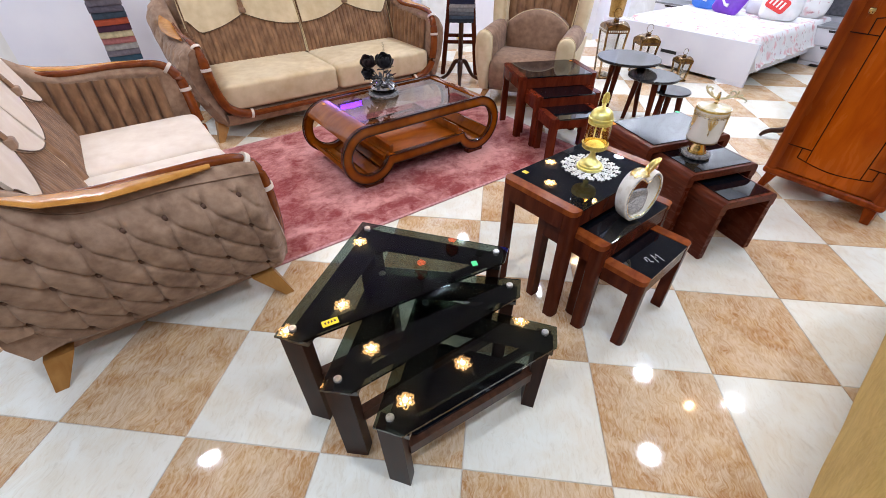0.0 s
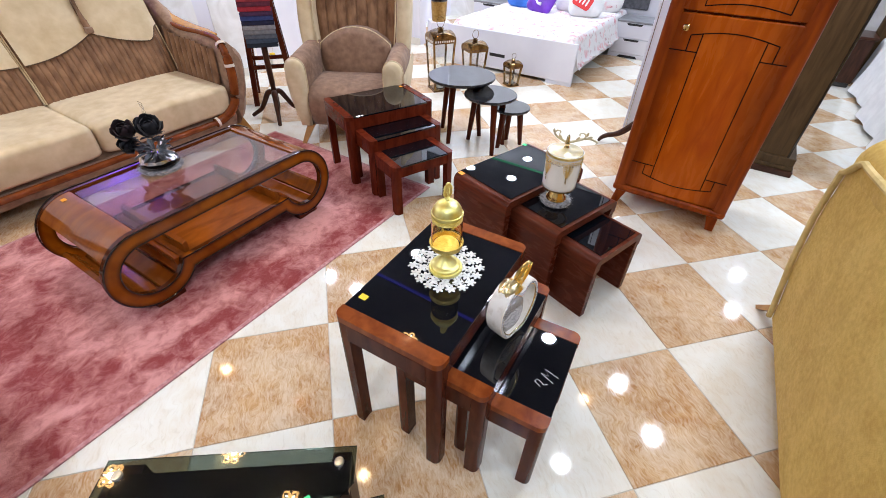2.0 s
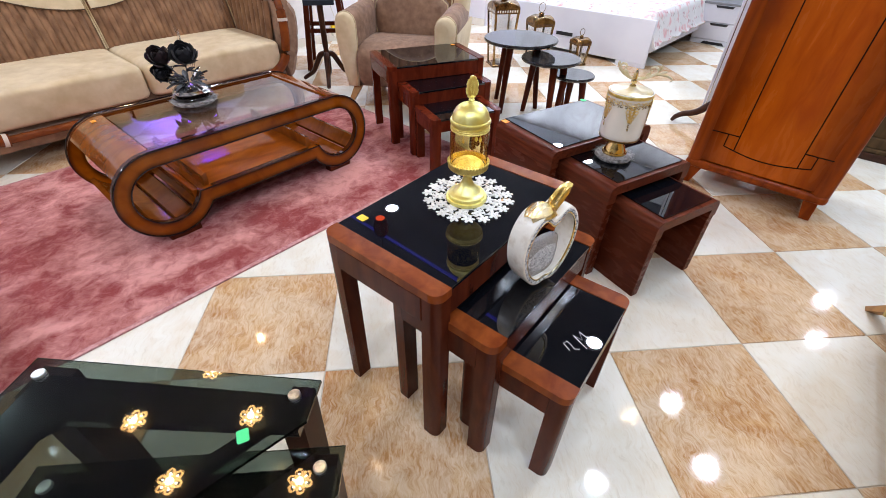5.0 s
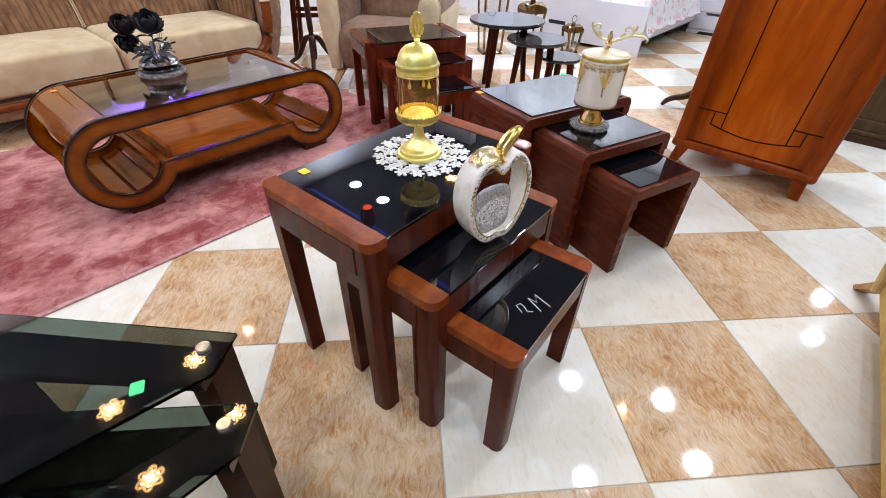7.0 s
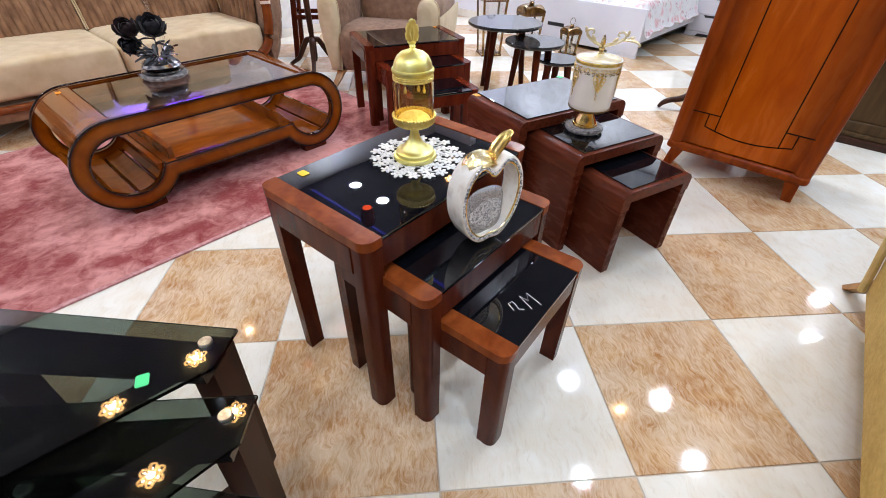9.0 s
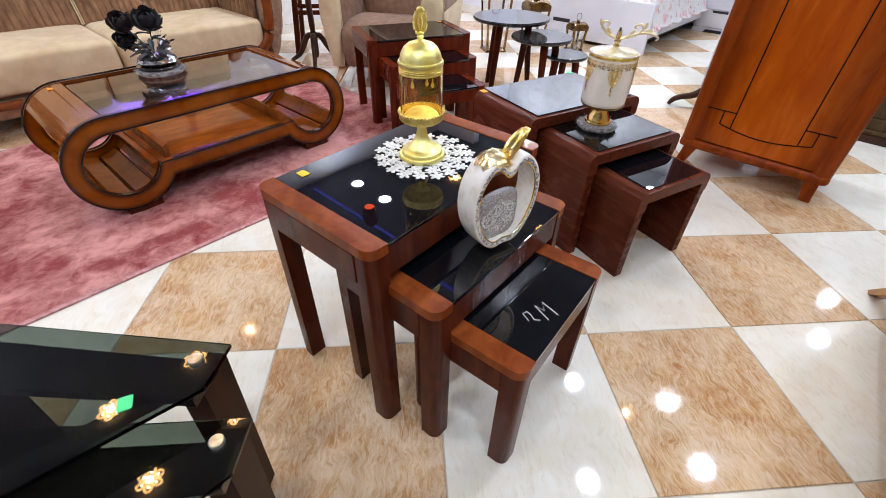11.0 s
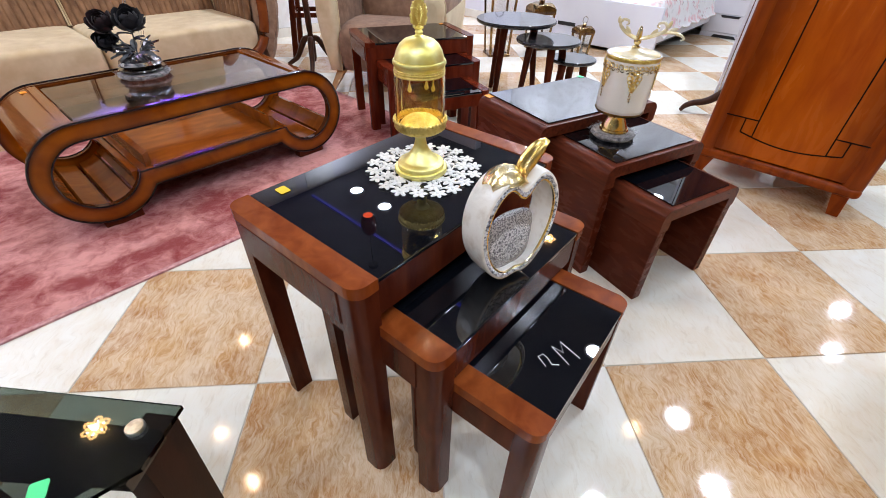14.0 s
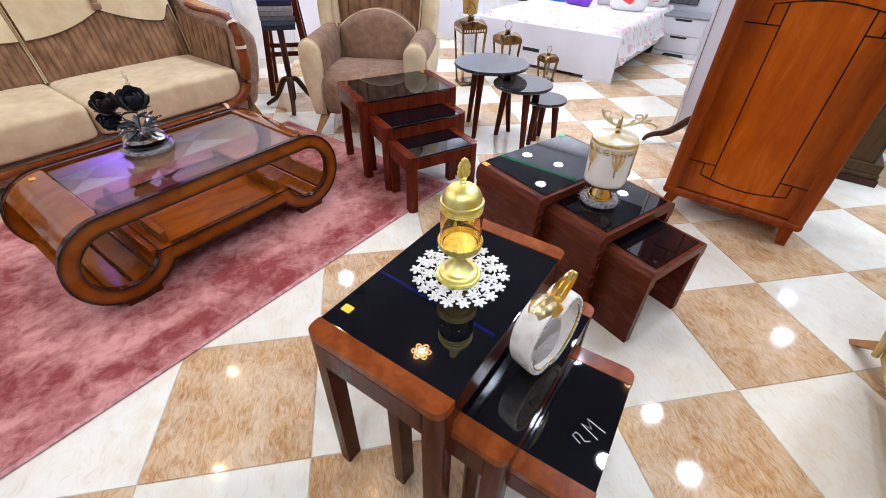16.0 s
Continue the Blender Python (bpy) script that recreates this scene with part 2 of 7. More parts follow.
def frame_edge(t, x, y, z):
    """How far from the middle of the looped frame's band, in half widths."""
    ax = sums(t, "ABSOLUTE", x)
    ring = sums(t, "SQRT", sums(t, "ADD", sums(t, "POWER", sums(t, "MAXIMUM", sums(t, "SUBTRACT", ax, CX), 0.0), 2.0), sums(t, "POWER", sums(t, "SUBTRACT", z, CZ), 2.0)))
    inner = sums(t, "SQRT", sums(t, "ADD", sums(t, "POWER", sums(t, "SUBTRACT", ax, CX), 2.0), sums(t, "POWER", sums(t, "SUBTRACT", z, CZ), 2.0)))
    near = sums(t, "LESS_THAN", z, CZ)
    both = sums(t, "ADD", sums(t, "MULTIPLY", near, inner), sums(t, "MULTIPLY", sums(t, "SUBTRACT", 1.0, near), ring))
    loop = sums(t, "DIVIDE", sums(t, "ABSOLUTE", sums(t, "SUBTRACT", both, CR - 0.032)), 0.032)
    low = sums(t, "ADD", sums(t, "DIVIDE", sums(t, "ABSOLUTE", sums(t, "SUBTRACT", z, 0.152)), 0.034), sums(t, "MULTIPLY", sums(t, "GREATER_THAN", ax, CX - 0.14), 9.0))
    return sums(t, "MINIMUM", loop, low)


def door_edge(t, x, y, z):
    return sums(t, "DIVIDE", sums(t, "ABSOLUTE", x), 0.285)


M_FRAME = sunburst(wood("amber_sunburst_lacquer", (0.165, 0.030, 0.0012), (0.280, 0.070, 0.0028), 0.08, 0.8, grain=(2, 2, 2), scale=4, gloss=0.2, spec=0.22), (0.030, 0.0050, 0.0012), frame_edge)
M_EBONYTOP = surface("satin_black_tabletop", (0.010, 0.010, 0.011), (0.030, 0.030, 0.032), 26, 0.03, detail=6, rough2=0.09, spec=0.7)
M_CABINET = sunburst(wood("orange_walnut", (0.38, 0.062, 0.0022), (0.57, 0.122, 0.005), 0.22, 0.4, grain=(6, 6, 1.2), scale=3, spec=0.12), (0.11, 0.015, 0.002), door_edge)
M_CABINET_RIM = wood("dark_orange_walnut", (0.16, 0.024, 0.002), (0.31, 0.058, 0.005), 0.26, 0.25, grain=(8, 8, 1.2), scale=3, spec=0.12)
M_TRIM = wood("red_brown_lacquer", (0.13, 0.026, 0.004), (0.25, 0.060, 0.011), 0.15, 0.5, grain=(6, 6, 6), scale=3, gloss=0.2, spec=0.3)
M_LINE = surface("black_inlay", (0.006, 0.004, 0.003), (0.016, 0.010, 0.008), 30, 0.8, spec=0.05)
M_DARKWOOD = wood("dark_stained_beech", (0.030, 0.012, 0.007), (0.075, 0.028, 0.015), 0.28, 0.25, grain=(8, 8, 1.5))
M_WENGE = wood("dark_wenge_stain", (0.016, 0.0055, 0.0032), (0.040, 0.013, 0.007), 0.30, 0.1, grain=(8, 8, 1.5), spec=0.12)
M_OLIVE = wood("olive_brown_veneer", (0.052, 0.028, 0.010), (0.098, 0.055, 0.021), 0.4, 0.1, grain=(9, 9, 1.0))
M_BLACKGLASS = surface("black_back_painted_glass", (0.002, 0.0025, 0.004), (0.004, 0.005, 0.007), 4, 0.012, spec=1.0)
M_SMOKE = glass("smoked_green_glass", (0.175, 0.225, 0.19), ior=1.75)
M_TABLEGLASS = glass("bronze_table_glass", (0.57, 0.50, 0.46))
M_CLEAR = glass("clear_glass", (0.97, 0.97, 0.95))
M_AMBERGLASS = glass("amber_glass", (1.0, 0.86, 0.52))
M_BROWN_VELVET = surface("mocha_velvet", (0.190, 0.102, 0.058), (0.420, 0.268, 0.172), 24, 0.85, bump=0.3, fine=300, sheen=0.2, detail=8, blotch=5)
M_BROWN_VELVET_DARK = surface("mocha_ribbed_velvet", (0.160, 0.076, 0.034), (0.315, 0.168, 0.084), 22, 0.85, bump=0.3, fine=300, sheen=0.2, stretch=(1, 1, 0.4), detail=8)
M_TAUPE_VELVET = surface("taupe_velvet", (0.160, 0.084, 0.048), (0.335, 0.200, 0.126), 22, 0.85, bump=0.3, fine=300, sheen=0.15, detail=8, blotch=5)
M_CREAM_VELVET = surface("cream_velvet", (0.58, 0.44, 0.25), (0.74, 0.61, 0.40), 14, 0.8, bump=0.2, fine=300, sheen=0.15, detail=8, blotch=4)
M_PALE_VELVET = surface("ivory_velvet", (0.70, 0.57, 0.45), (0.82, 0.71, 0.60), 14, 0.8, bump=0.2, fine=300, sheen=0.15, detail=8, blotch=4)
M_YELLOW_VELVET = surface("mustard_velvet", (0.50, 0.31, 0.052), (0.64, 0.43, 0.105), 60, 0.8, bump=0.4, fine=250, sheen=0.06, detail=8, blotch=6, lo=0.38, hi=0.62)
M_YELLOW_PIPE = surface("pale_mustard_piping", (0.55, 0.40, 0.14), (0.67, 0.51, 0.21), 20, 0.7, bump=0.2)
M_PIPE_DARK = surface("dark_piping", (0.085, 0.045, 0.024), (0.13, 0.072, 0.040), 40, 0.8)
M_BUTTON = surface("mocha_button", (0.10, 0.05, 0.030), (0.16, 0.085, 0.055), 30, 0.8)
M_HONEY = wood("honey_lacquered_beech", (0.40, 0.16, 0.030), (0.56, 0.26, 0.06), 0.12, 0.6, gloss=0.25, spec=0.3)
M_OAK = wood("honey_beech", (0.30, 0.125, 0.028), (0.44, 0.215, 0.060), 0.3, 0.3)
M_BRASS = plain("polished_brass", (0.80, 0.55, 0.20), 0.18, 1.0)
M_OLDBRASS = surface("antique_brass", (0.34, 0.20, 0.06), (0.52, 0.33, 0.12), 30, 0.28, metal=1.0)
M_CRYSTAL = plain("lit_crystal_petal", (0.9, 0.8, 0.6), 0.1, emit=(1.0, 0.50, 0.16), power=11.0)
M_WARMBULB = plain("warm_bulb", (0.9, 0.85, 0.7), 0.2, emit=(1.0, 0.84, 0.62), power=40.0)
M_PALEGOLD = surface("pale_polished_gold", (0.72, 0.56, 0.26), (0.92, 0.78, 0.48), 50, 0.16, metal=1.0, bump=0.15, fine=90)
M_GOLD = surface("brushed_yellow_gold", (0.86, 0.73, 0.20), (0.97, 0.89, 0.38), 40, 0.42, metal=1.0, bump=0.05, fine=200)
M_SCROLLGOLD = surface("matt_scroll_gold", (0.70, 0.47, 0.12), (0.92, 0.72, 0.30), 60, 0.32, metal=1.0)
M_GOLDFILIGREE = surface("gold_filigree", (0.70, 0.52, 0.13), (0.90, 0.74, 0.27), 60, 0.4, metal=1.0, bump=0.8, fine=160)
M_CHROME = plain("brushed_steel", (0.75, 0.74, 0.72), 0.2, 1.0)
M_STUD = surface("turned_steel", (0.50, 0.49, 0.48), (0.80, 0.79, 0.77), 90, 0.28, metal=1.0, bump=0.1)
M_SILVER = surface("crumpled_silver", (0.6, 0.6, 0.62), (0.85, 0.85, 0.87), 30, 0.14, metal=1.0, bump=0.6, fine=50)
M_WHITE_LACQUER = surface("white_lacquer_board", (0.70, 0.70, 0.76), (0.75, 0.75, 0.80), 3, 0.3)
M_BLACK = plain("matt_black", (0.012, 0.012, 0.014), 0.5)
M_PORCELAIN = surface("white_porcelain", (0.80, 0.76, 0.68), (0.88, 0.85, 0.78), 8, 0.10, coat=0.4)
M_APPLEGOLD = surface("pearl_dusted_gold", (0.92, 0.62, 0.18), (0.97, 0.84, 0.56), 26, 0.24, metal=1.0, bump=0.12, fine=70, detail=3, lo=0.45, hi=0.62)
M_PEARL = surface("antiqued_pearl_resin", (0.70, 0.62, 0.51), (0.87, 0.82, 0.73), 40, 0.26, lo=0.30, hi=0.50, bump=0.2, fine=90, detail=7)
M_GLITTER = surface("silver_glitter", (0.18, 0.18, 0.20), (0.75, 0.75, 0.78), 380, 0.25, metal=0.6, bump=1.0, fine=380, detail=1, lo=0.4, hi=0.58)
# Sparkle is painted in: every stone gets its own random grey.
M_STONE, _t, _p = nodes_of("painted_sparkle_crystal")
_g, _r = _t.nodes.new("ShaderNodeNewGeometry"), _t.nodes.new("ShaderNodeValToRGB")
_r.color_ramp.elements[0].position, _r.color_ramp.elements[0].color = 0.10, (0.16, 0.16, 0.18, 1)
_r.color_ramp.elements[1].position, _r.color_ramp.elements[1].color = 0.75, (0.95, 0.95, 0.97, 1)
link(_t, _g.outputs["Random Per Island"], _r.inputs[0])
link(_t, _r.outputs[0], _p.inputs["Base Color"])
_p.inputs["Metallic"].default_value, _p.inputs["Roughness"].default_value = 0.35, 0.14
M_IVORYGOLD = surface("gilt_ivory_glaze", (0.80, 0.66, 0.36), (0.90, 0.82, 0.60), 30, 0.22, metal=0.35)
M_LACE = surface("white_lace", (0.72, 0.70, 0.64), (0.86, 0.84, 0.80), 60, 0.85, bump=0.4)
M_FUR = surface("grey_fur", (0.09, 0.08, 0.08), (0.42, 0.39, 0.38), 60, 0.95, bump=0.8, fine=300, sheen=0.5)
M_BLACKROSE = surface("black_fabric_petal", (0.003, 0.003, 0.006), (0.014, 0.012, 0.018), 40, 0.75, sheen=0.12, bump=0.3)
M_REDROSE = surface("dark_wine_petal", (0.008, 0.002, 0.004), (0.026, 0.006, 0.009), 40, 0.7, sheen=0.1)
M_GREYLEAF = surface("grey_fabric_leaf", (0.05, 0.055, 0.06), (0.17, 0.18, 0.19), 40, 0.6)
M_YELLOWTAG = plain("yellow_sticker", (0.95, 0.62, 0.02), 0.5)
M_ORANGETAG = plain("orange_sticker", (0.95, 0.36, 0.02), 0.5)
M_GREENTAG = plain("green_sticker", (0.08, 0.75, 0.25), 0.5)
M_CHALK = plain("white_marker_ink", (0.85, 0.85, 0.85), 0.6)
M_INK = plain("dark_print", (0.05, 0.02, 0.02), 0.6)
M_MIRROR = plain("mirror_silver", (0.9, 0.9, 0.92), 0.01, 1.0)
M_LINEN = surface("white_quilted_cotton", (0.77, 0.77, 0.77), (0.85, 0.85, 0.85), 12, 0.8, bump=0.3, fine=60)
M_GREY_UPH = surface("grey_upholstery", (0.07, 0.07, 0.08), (0.13, 0.13, 0.145), 20, 0.8, bump=0.2)
M_BURGUNDY = surface("burgundy_leatherette", (0.09, 0.03, 0.028), (0.15, 0.055, 0.05), 15, 0.4, bump=0.2)
M_PURPLE = plain("purple_led", (0.3, 0.1, 0.8), 0.4, emit=(0.16, 0.03, 1.0), power=13.0)
M_REDGLASS = plain("ruby_lamp_glass", (0.10, 0.004, 0.003), 0.08)
M_BLUELED = plain("blue_led_strip", (0.1, 0.1, 0.5), 0.4, emit=(0.05, 0.05, 1.0), power=0.7)
M_GREENLED = plain("green_led_strip", (0.1, 0.4, 0.2), 0.4, emit=(0.03, 0.8, 0.35), power=0.9)
M_REDGLOW = plain("glowing_ruby_mouth", (0.6, 0.05, 0.02), 0.3, emit=(1.0, 0.10, 0.02), power=5.0)

# ---- mesh helpers ----


def mesh_of(bm, name, material, smooth=40.0):
    bmesh.ops.recalc_face_normals(bm, faces=bm.faces)
    if smooth:
        for f in bm.faces:
            f.smooth = True
        for e in bm.edges:
            if len(e.link_faces) == 2:
                angle = math.degrees(e.calc_face_angle(0.0))
                a0, a1 = sorted(f.calc_area() for f in e.link_faces)
                e.smooth = not (angle > smooth or (angle > 8 and a1 > 3e-4 and a1 > 10 * a0))
    me = bpy.data.meshes.new(name)
    bm.to_mesh(me)
    bm.free()
    me.materials.append(material)
    return me


def part(name, bm, material, parent, label="", smooth=40.0, m=None):
    ob = new(name, mesh_of(bm, name, material, smooth))
    ob.parent = parent
    if m is not None:
        ob.matrix_basis = m
    return tagged(ob, label)


def pane(name, bm, material, parent, label=""):
    """A glass part that lets the light through."""
    ob = part(name, bm, material, parent, label)
    ob.visible_shadow = False
    return ob


def thing(name, m, label, category, group=""):
    ob = new(name)
    ob.empty_display_size = 0.1
    ob.matrix_basis = m
    return tagged(ob, label, category, group)


def single(name, bm, material, m, label, category, group="", kind="", smooth=40.0):
    ob = new(name, mesh_of(bm, name, material, smooth))
    ob.matrix_basis = m
    return tagged(ob, label, category, group, kind)


def box(x0, x1, y0, y1, z0, z1, r=0.0, seg=2, bm=None):
    out = bm or bmesh.new()
    geo = bmesh.ops.create_cube(out, size=1.0)["verts"]
    for w in geo:
        w.co = Vector((x0 + (w.co.x + 0.5) * (x1 - x0), y0 + (w.co.y + 0.5) * (y1 - y0), z0 + (w.co.z + 0.5) * (z1 - z0)))
    if r:
        edges = list({e for w in geo for e in w.link_edges})
        bmesh.ops.bevel(out, geom=edges, offset=r, segments=seg, profile=0.5, affect="EDGES", clamp_overlap=True)
    return out


def rings(sections, closed=True, caps=True, bm=None):
    """A skin over rings of points, all of one length."""
    out = bm or bmesh.new()
    vs = [[out.verts.new(p) for p in s] for s in sections]
    n = len(vs[0])
    for r0, r1 in zip(vs, vs[1:]):
        for k in range(n if closed else n - 1):
            out.faces.new((r0[k], r0[(k + 1) % n], r1[(k + 1) % n], r1[k]))
    if caps:
        out.faces.new(vs[0][::-1])
        out.faces.new(vs[-1])
    return out


def lathe(profile, n=24, bm=None, cx=0.0, cy=0.0):
    """Turns (radius, height) pairs round the vertical."""
    return rings([[(cx + max(r, 0.0004) * math.cos(2 * math.pi * k / n), cy + max(r, 0.0004) * math.sin(2 * math.pi * k / n), z) for k in range(n)] for r, z in profile], bm=bm)


def tube(path, radius, n=8, bm=None, flat=1.0, up=(0, 0, 1)):
    """A rod along a path of points; radius a number or one per point; flat squeezes it along its side."""
    pts = [Vector(p) for p in path]
    secs = []
    for k, p in enumerate(pts):
        d = (pts[min(k + 1, len(pts) - 1)] - pts[max(k - 1, 0)]).normalized()
        ref = Vector(up) if abs(d.dot(Vector(up))) < 0.95 else Vector((1, 0, 0))
        s = d.cross(ref).normalized()
        w = s.cross(d).normalized()
        r = radius[k] if isinstance(radius, (list, tuple)) else radius
        secs.append([tuple(p + s * (r * flat * math.cos(2 * math.pi * i / n)) + w * (r * math.sin(2 * math.pi * i / n))) for i in range(n)])
    return rings(secs, bm=bm)


def prism(outline, z0, z1, r=0.0, seg=2, bm=None, axis="z"):
    """An outline in the plane, given depth; axis y: the outline stands upright as (x, z)."""
    out = bm or bmesh.new()
    if axis == "z":
        lo, hi = [(x, y, z0) for x, y in outline], [(x, y, z1) for x, y in outline]
    else:
        lo, hi = [(x, z0, y) for x, y in outline], [(x, z1, y) for x, y in outline]
    n0 = len(out.verts)
    rings([lo, hi], bm=out)
    if r:
        out.verts.ensure_lookup_table()
        fresh = set(out.verts[n0:])
        edges = [e for e in out.edges if e.verts[0] in fresh and e.verts[1] in fresh and len(e.link_faces) == 2 and any(len(f.verts) > 4 or len(outline) <= 4 for f in e.link_faces)
                 and e.calc_face_angle(0) > 0.6]
        bmesh.ops.bevel(out, geom=edges, offset=r, segments=seg, profile=0.5, affect="EDGES", clamp_overlap=True)
    return out


def frame_prism(outer, inner, y0, y1, bm=None):
    """A flat upright frame between two outlines of one length, as (x, z), y0 to y1 deep."""
    out = bm or bmesh.new()
    sets = [[out.verts.new((x, y, z)) for x, z in line] for line, y in ((outer, y0), (inner, y0), (inner, y1), (outer, y1))]
    n = len(outer)
    for s0, s1 in zip(sets, sets[1:] + sets[:1]):
        for k in range(n):
            out.faces.new((s0[k], s0[(k + 1) % n], s1[(k + 1) % n], s1[k]))
    return out


def rounded(w, d, r, cx=0.0, cy=0.0, seg=5):
    """The outline of a rectangle with round corners."""
    pts = []
    for sx, sy, a0 in ((1, 1, 0), (-1, 1, 90), (-1, -1, 180), (1, -1, 270)):
        for k in range(seg + 1):
            a = radians(a0 + 90 * k / seg)
            pts.append((cx + sx * (w / 2 - r) + r * math.cos(a), cy + sy * (d / 2 - r) + r * math.sin(a)))
    return pts


def cushion(sx, sy, sz, e1=0.4, e2=0.3, nu=36, nv=18, bm=None, c=(0, 0, 0), bend=None):
    """A stuffed form: a rounded block of half sizes sx, sy, sz; lower e: squarer."""
    def pw(q, e):
        return math.copysign(abs(q) ** e, q)
    secs = []
    for j in range(nv + 1):
        ph = -math.pi / 2 + math.pi * (0.004 + 0.992 * j / nv)
        ring = []
        for i in range(nu):
            th = 2 * math.pi * i / nu
            p = Vector((sx * pw(math.cos(ph), e1) * pw(math.cos(th), e2), sy * pw(math.cos(ph), e1) * pw(math.sin(th), e2), sz * pw(math.sin(ph), e1)))
            if bend:
                p = bend(p)
            ring.append(tuple(Vector(c) + p))
        secs.append(ring)
    return rings(secs, bm=bm)


def sheet(fn, nu, nv, thick=0.0, bm=None):
    """A surface fn(i, j) with i, j from 0 to 1, given a back at a distance below it."""
    out = bm or bmesh.new()
    g = [[out.verts.new(fn(i / nu, j / nv)) for j in range(nv + 1)] for i in range(nu + 1)]
    faces = [out.faces.new((g[i][j], g[i + 1][j], g[i + 1][j + 1], g[i][j + 1])) for i in range(nu) for j in range(nv)]
    if thick:
        out.normal_update()
        bmesh.ops.solidify(out, geom=faces, thickness=thick)
    return out


def smoothstep(x, lo, hi):
    q = min(1.0, max(0.0, (x - lo) / (hi - lo)))
    return q * q * (3 - 2 * q)



def smooth_path(points, n=5):
    """A rounded line through the given points."""
    p = [Vector(q) for q in points]
    out = []
    for k in range(len(p) - 1):
        p0, p1, p2, p3 = p[max(k - 1, 0)], p[k], p[k + 1], p[min(k + 2, len(p) - 1)]
        for q in range(n):
            f = q / n
            out.append(0.5 * ((2 * p1) + (p2 - p0) * f + (2 * p0 - 5 * p1 + 4 * p2 - p3) * f * f + (3 * p1 - p0 - 3 * p2 + p3) * f ** 3))
    out.append(p[-1])
    return out


def swept(points, radii, n=5, sides=10, flat=1.0, bm=None):
    """A rounded, tapering rod through the given points."""
    path = smooth_path(points, n)
    rad = []
    for k in range(len(path)):
        f = k / n
        i = min(int(f), len(radii) - 2)
        rad.append(radii[i] + (radii[i + 1] - radii[i]) * (f - i))
    return tube(path, rad, sides, bm=bm, flat=flat)

# ---- the room ----
A0, A1, B0, B1 = -3.4, 8.2, -4.2, 4.45


def slab(name, a0, a1, b0, b1, z0, z1, material, label, r=0.0):
    return single(name, box(a0, a1, b0, b1, z0, z1, r), material, at(0, 0), label, name.split("_")[0], kind="structure", smooth=0)


floor = slab("floor", A0 - 0.2, A1 + 0.2, B0 - 0.2, B1 + 0.2, -0.10, -0.0035, M_GROUT, "diagonal chequered floor of glossy cream and brown ceramic tiles")
slab("ceiling", A0 - 0.2, A1 + 0.2, B0 - 0.2, B1 + 0.2, CEIL, CEIL + 0.15, M_CEILING, "plain slate grey showroom ceiling with recessed lights")
slab("ceiling_bedroom", 5.94, 6.72, -0.2, B1, CEIL - 0.0085, CEIL - 0.0005, M_PALECEIL, "pale grey painted ceiling strip over the bed")
slab("wall_back", A0 - 0.2, A1 + 0.2, B1, B1 + 0.2, -0.003, CEIL, M_WALL, "pale lavender white plaster wall behind the sofa")
slab("wall_front", A0 - 0.2, A1 + 0.2, B0 - 0.2, B0, -0.003, CEIL, M_UNSEEN_WALL, "unseen grey wall added to close the room and dim its bounce light")
slab("wall_end", A1, A1 + 0.2, B0, B1, -0.003, CEIL, M_WALLPAPER, "marbled grey wallpapered end wall")
slab("wall_start", A0 - 0.2, A0, B0, B1, -0.003, CEIL, M_UNSEEN_WALL, "unseen grey wall added to close the room and dim its bounce light")
slab("wall_partition", 4.72, 4.86, 3.68, B1, -0.003, CEIL, M_WALL, "short white partition wall beside the bedroom set")
slab("wall_bedhead", 6.72, 6.86, -0.2, B1, -0.003, CEIL, M_WALLPAPER, "marbled grey wallpaper behind the bed")
slab("trim_partition", 4.706, 4.72, 3.68, B1 - 0.014, 0.0, 0.085, M_BASEBOARD, "cream tiled baseboard of the partition")
slab("baseboard", A0, 4.70, B1 - 0.014, B1, 0.0, 0.085, M_BASEBOARD, "cream tiled baseboard along the wall")
for name, a0, a1 in (("wallpaper_panel", -3.2, -1.75), ("wallpaper_panel", 1.25, 2.05), ("wallpaper_panel", 2.2, 2.62)):
    slab(name, a0, a1, B1 - 0.006, B1 - 0.001, 0.086, CEIL, M_WALLPAPER, "marbled silvery wallpaper strip on the wall")
# cream moulding between two sofas on the wall
for z in (1.30, 1.42):
    slab("moulding", -1.15, -0.65, B1 - 0.02, B1 - 0.001, z, z + 0.018, M_BASEBOARD, "thin cream wall moulding", 0.004)

# ---- ceiling fittings ----


def downlight(a, b):
    t = thing("downlight", at(a, b, CEIL), "round recessed white ceiling downlight, lit, of a set with eight added for fill", "ceiling light", "recessed downlights")
    prof = [(0.078, -0.001), (0.098, -0.001), (0.098, -0.010), (0.086, -0.014), (0.078, -0.010), (0.078, -0.001)]
    part("rim", lathe(prof, 28), M_WHITE_LACQUER, t)
    return t


first = None
# The eight added fill spots get the same fitting.
for a, b in WHITE_SPOTS:
    if first is None:
        first = downlight(a, b)
    else:
        copy_thing(first, at(a, b, CEIL))


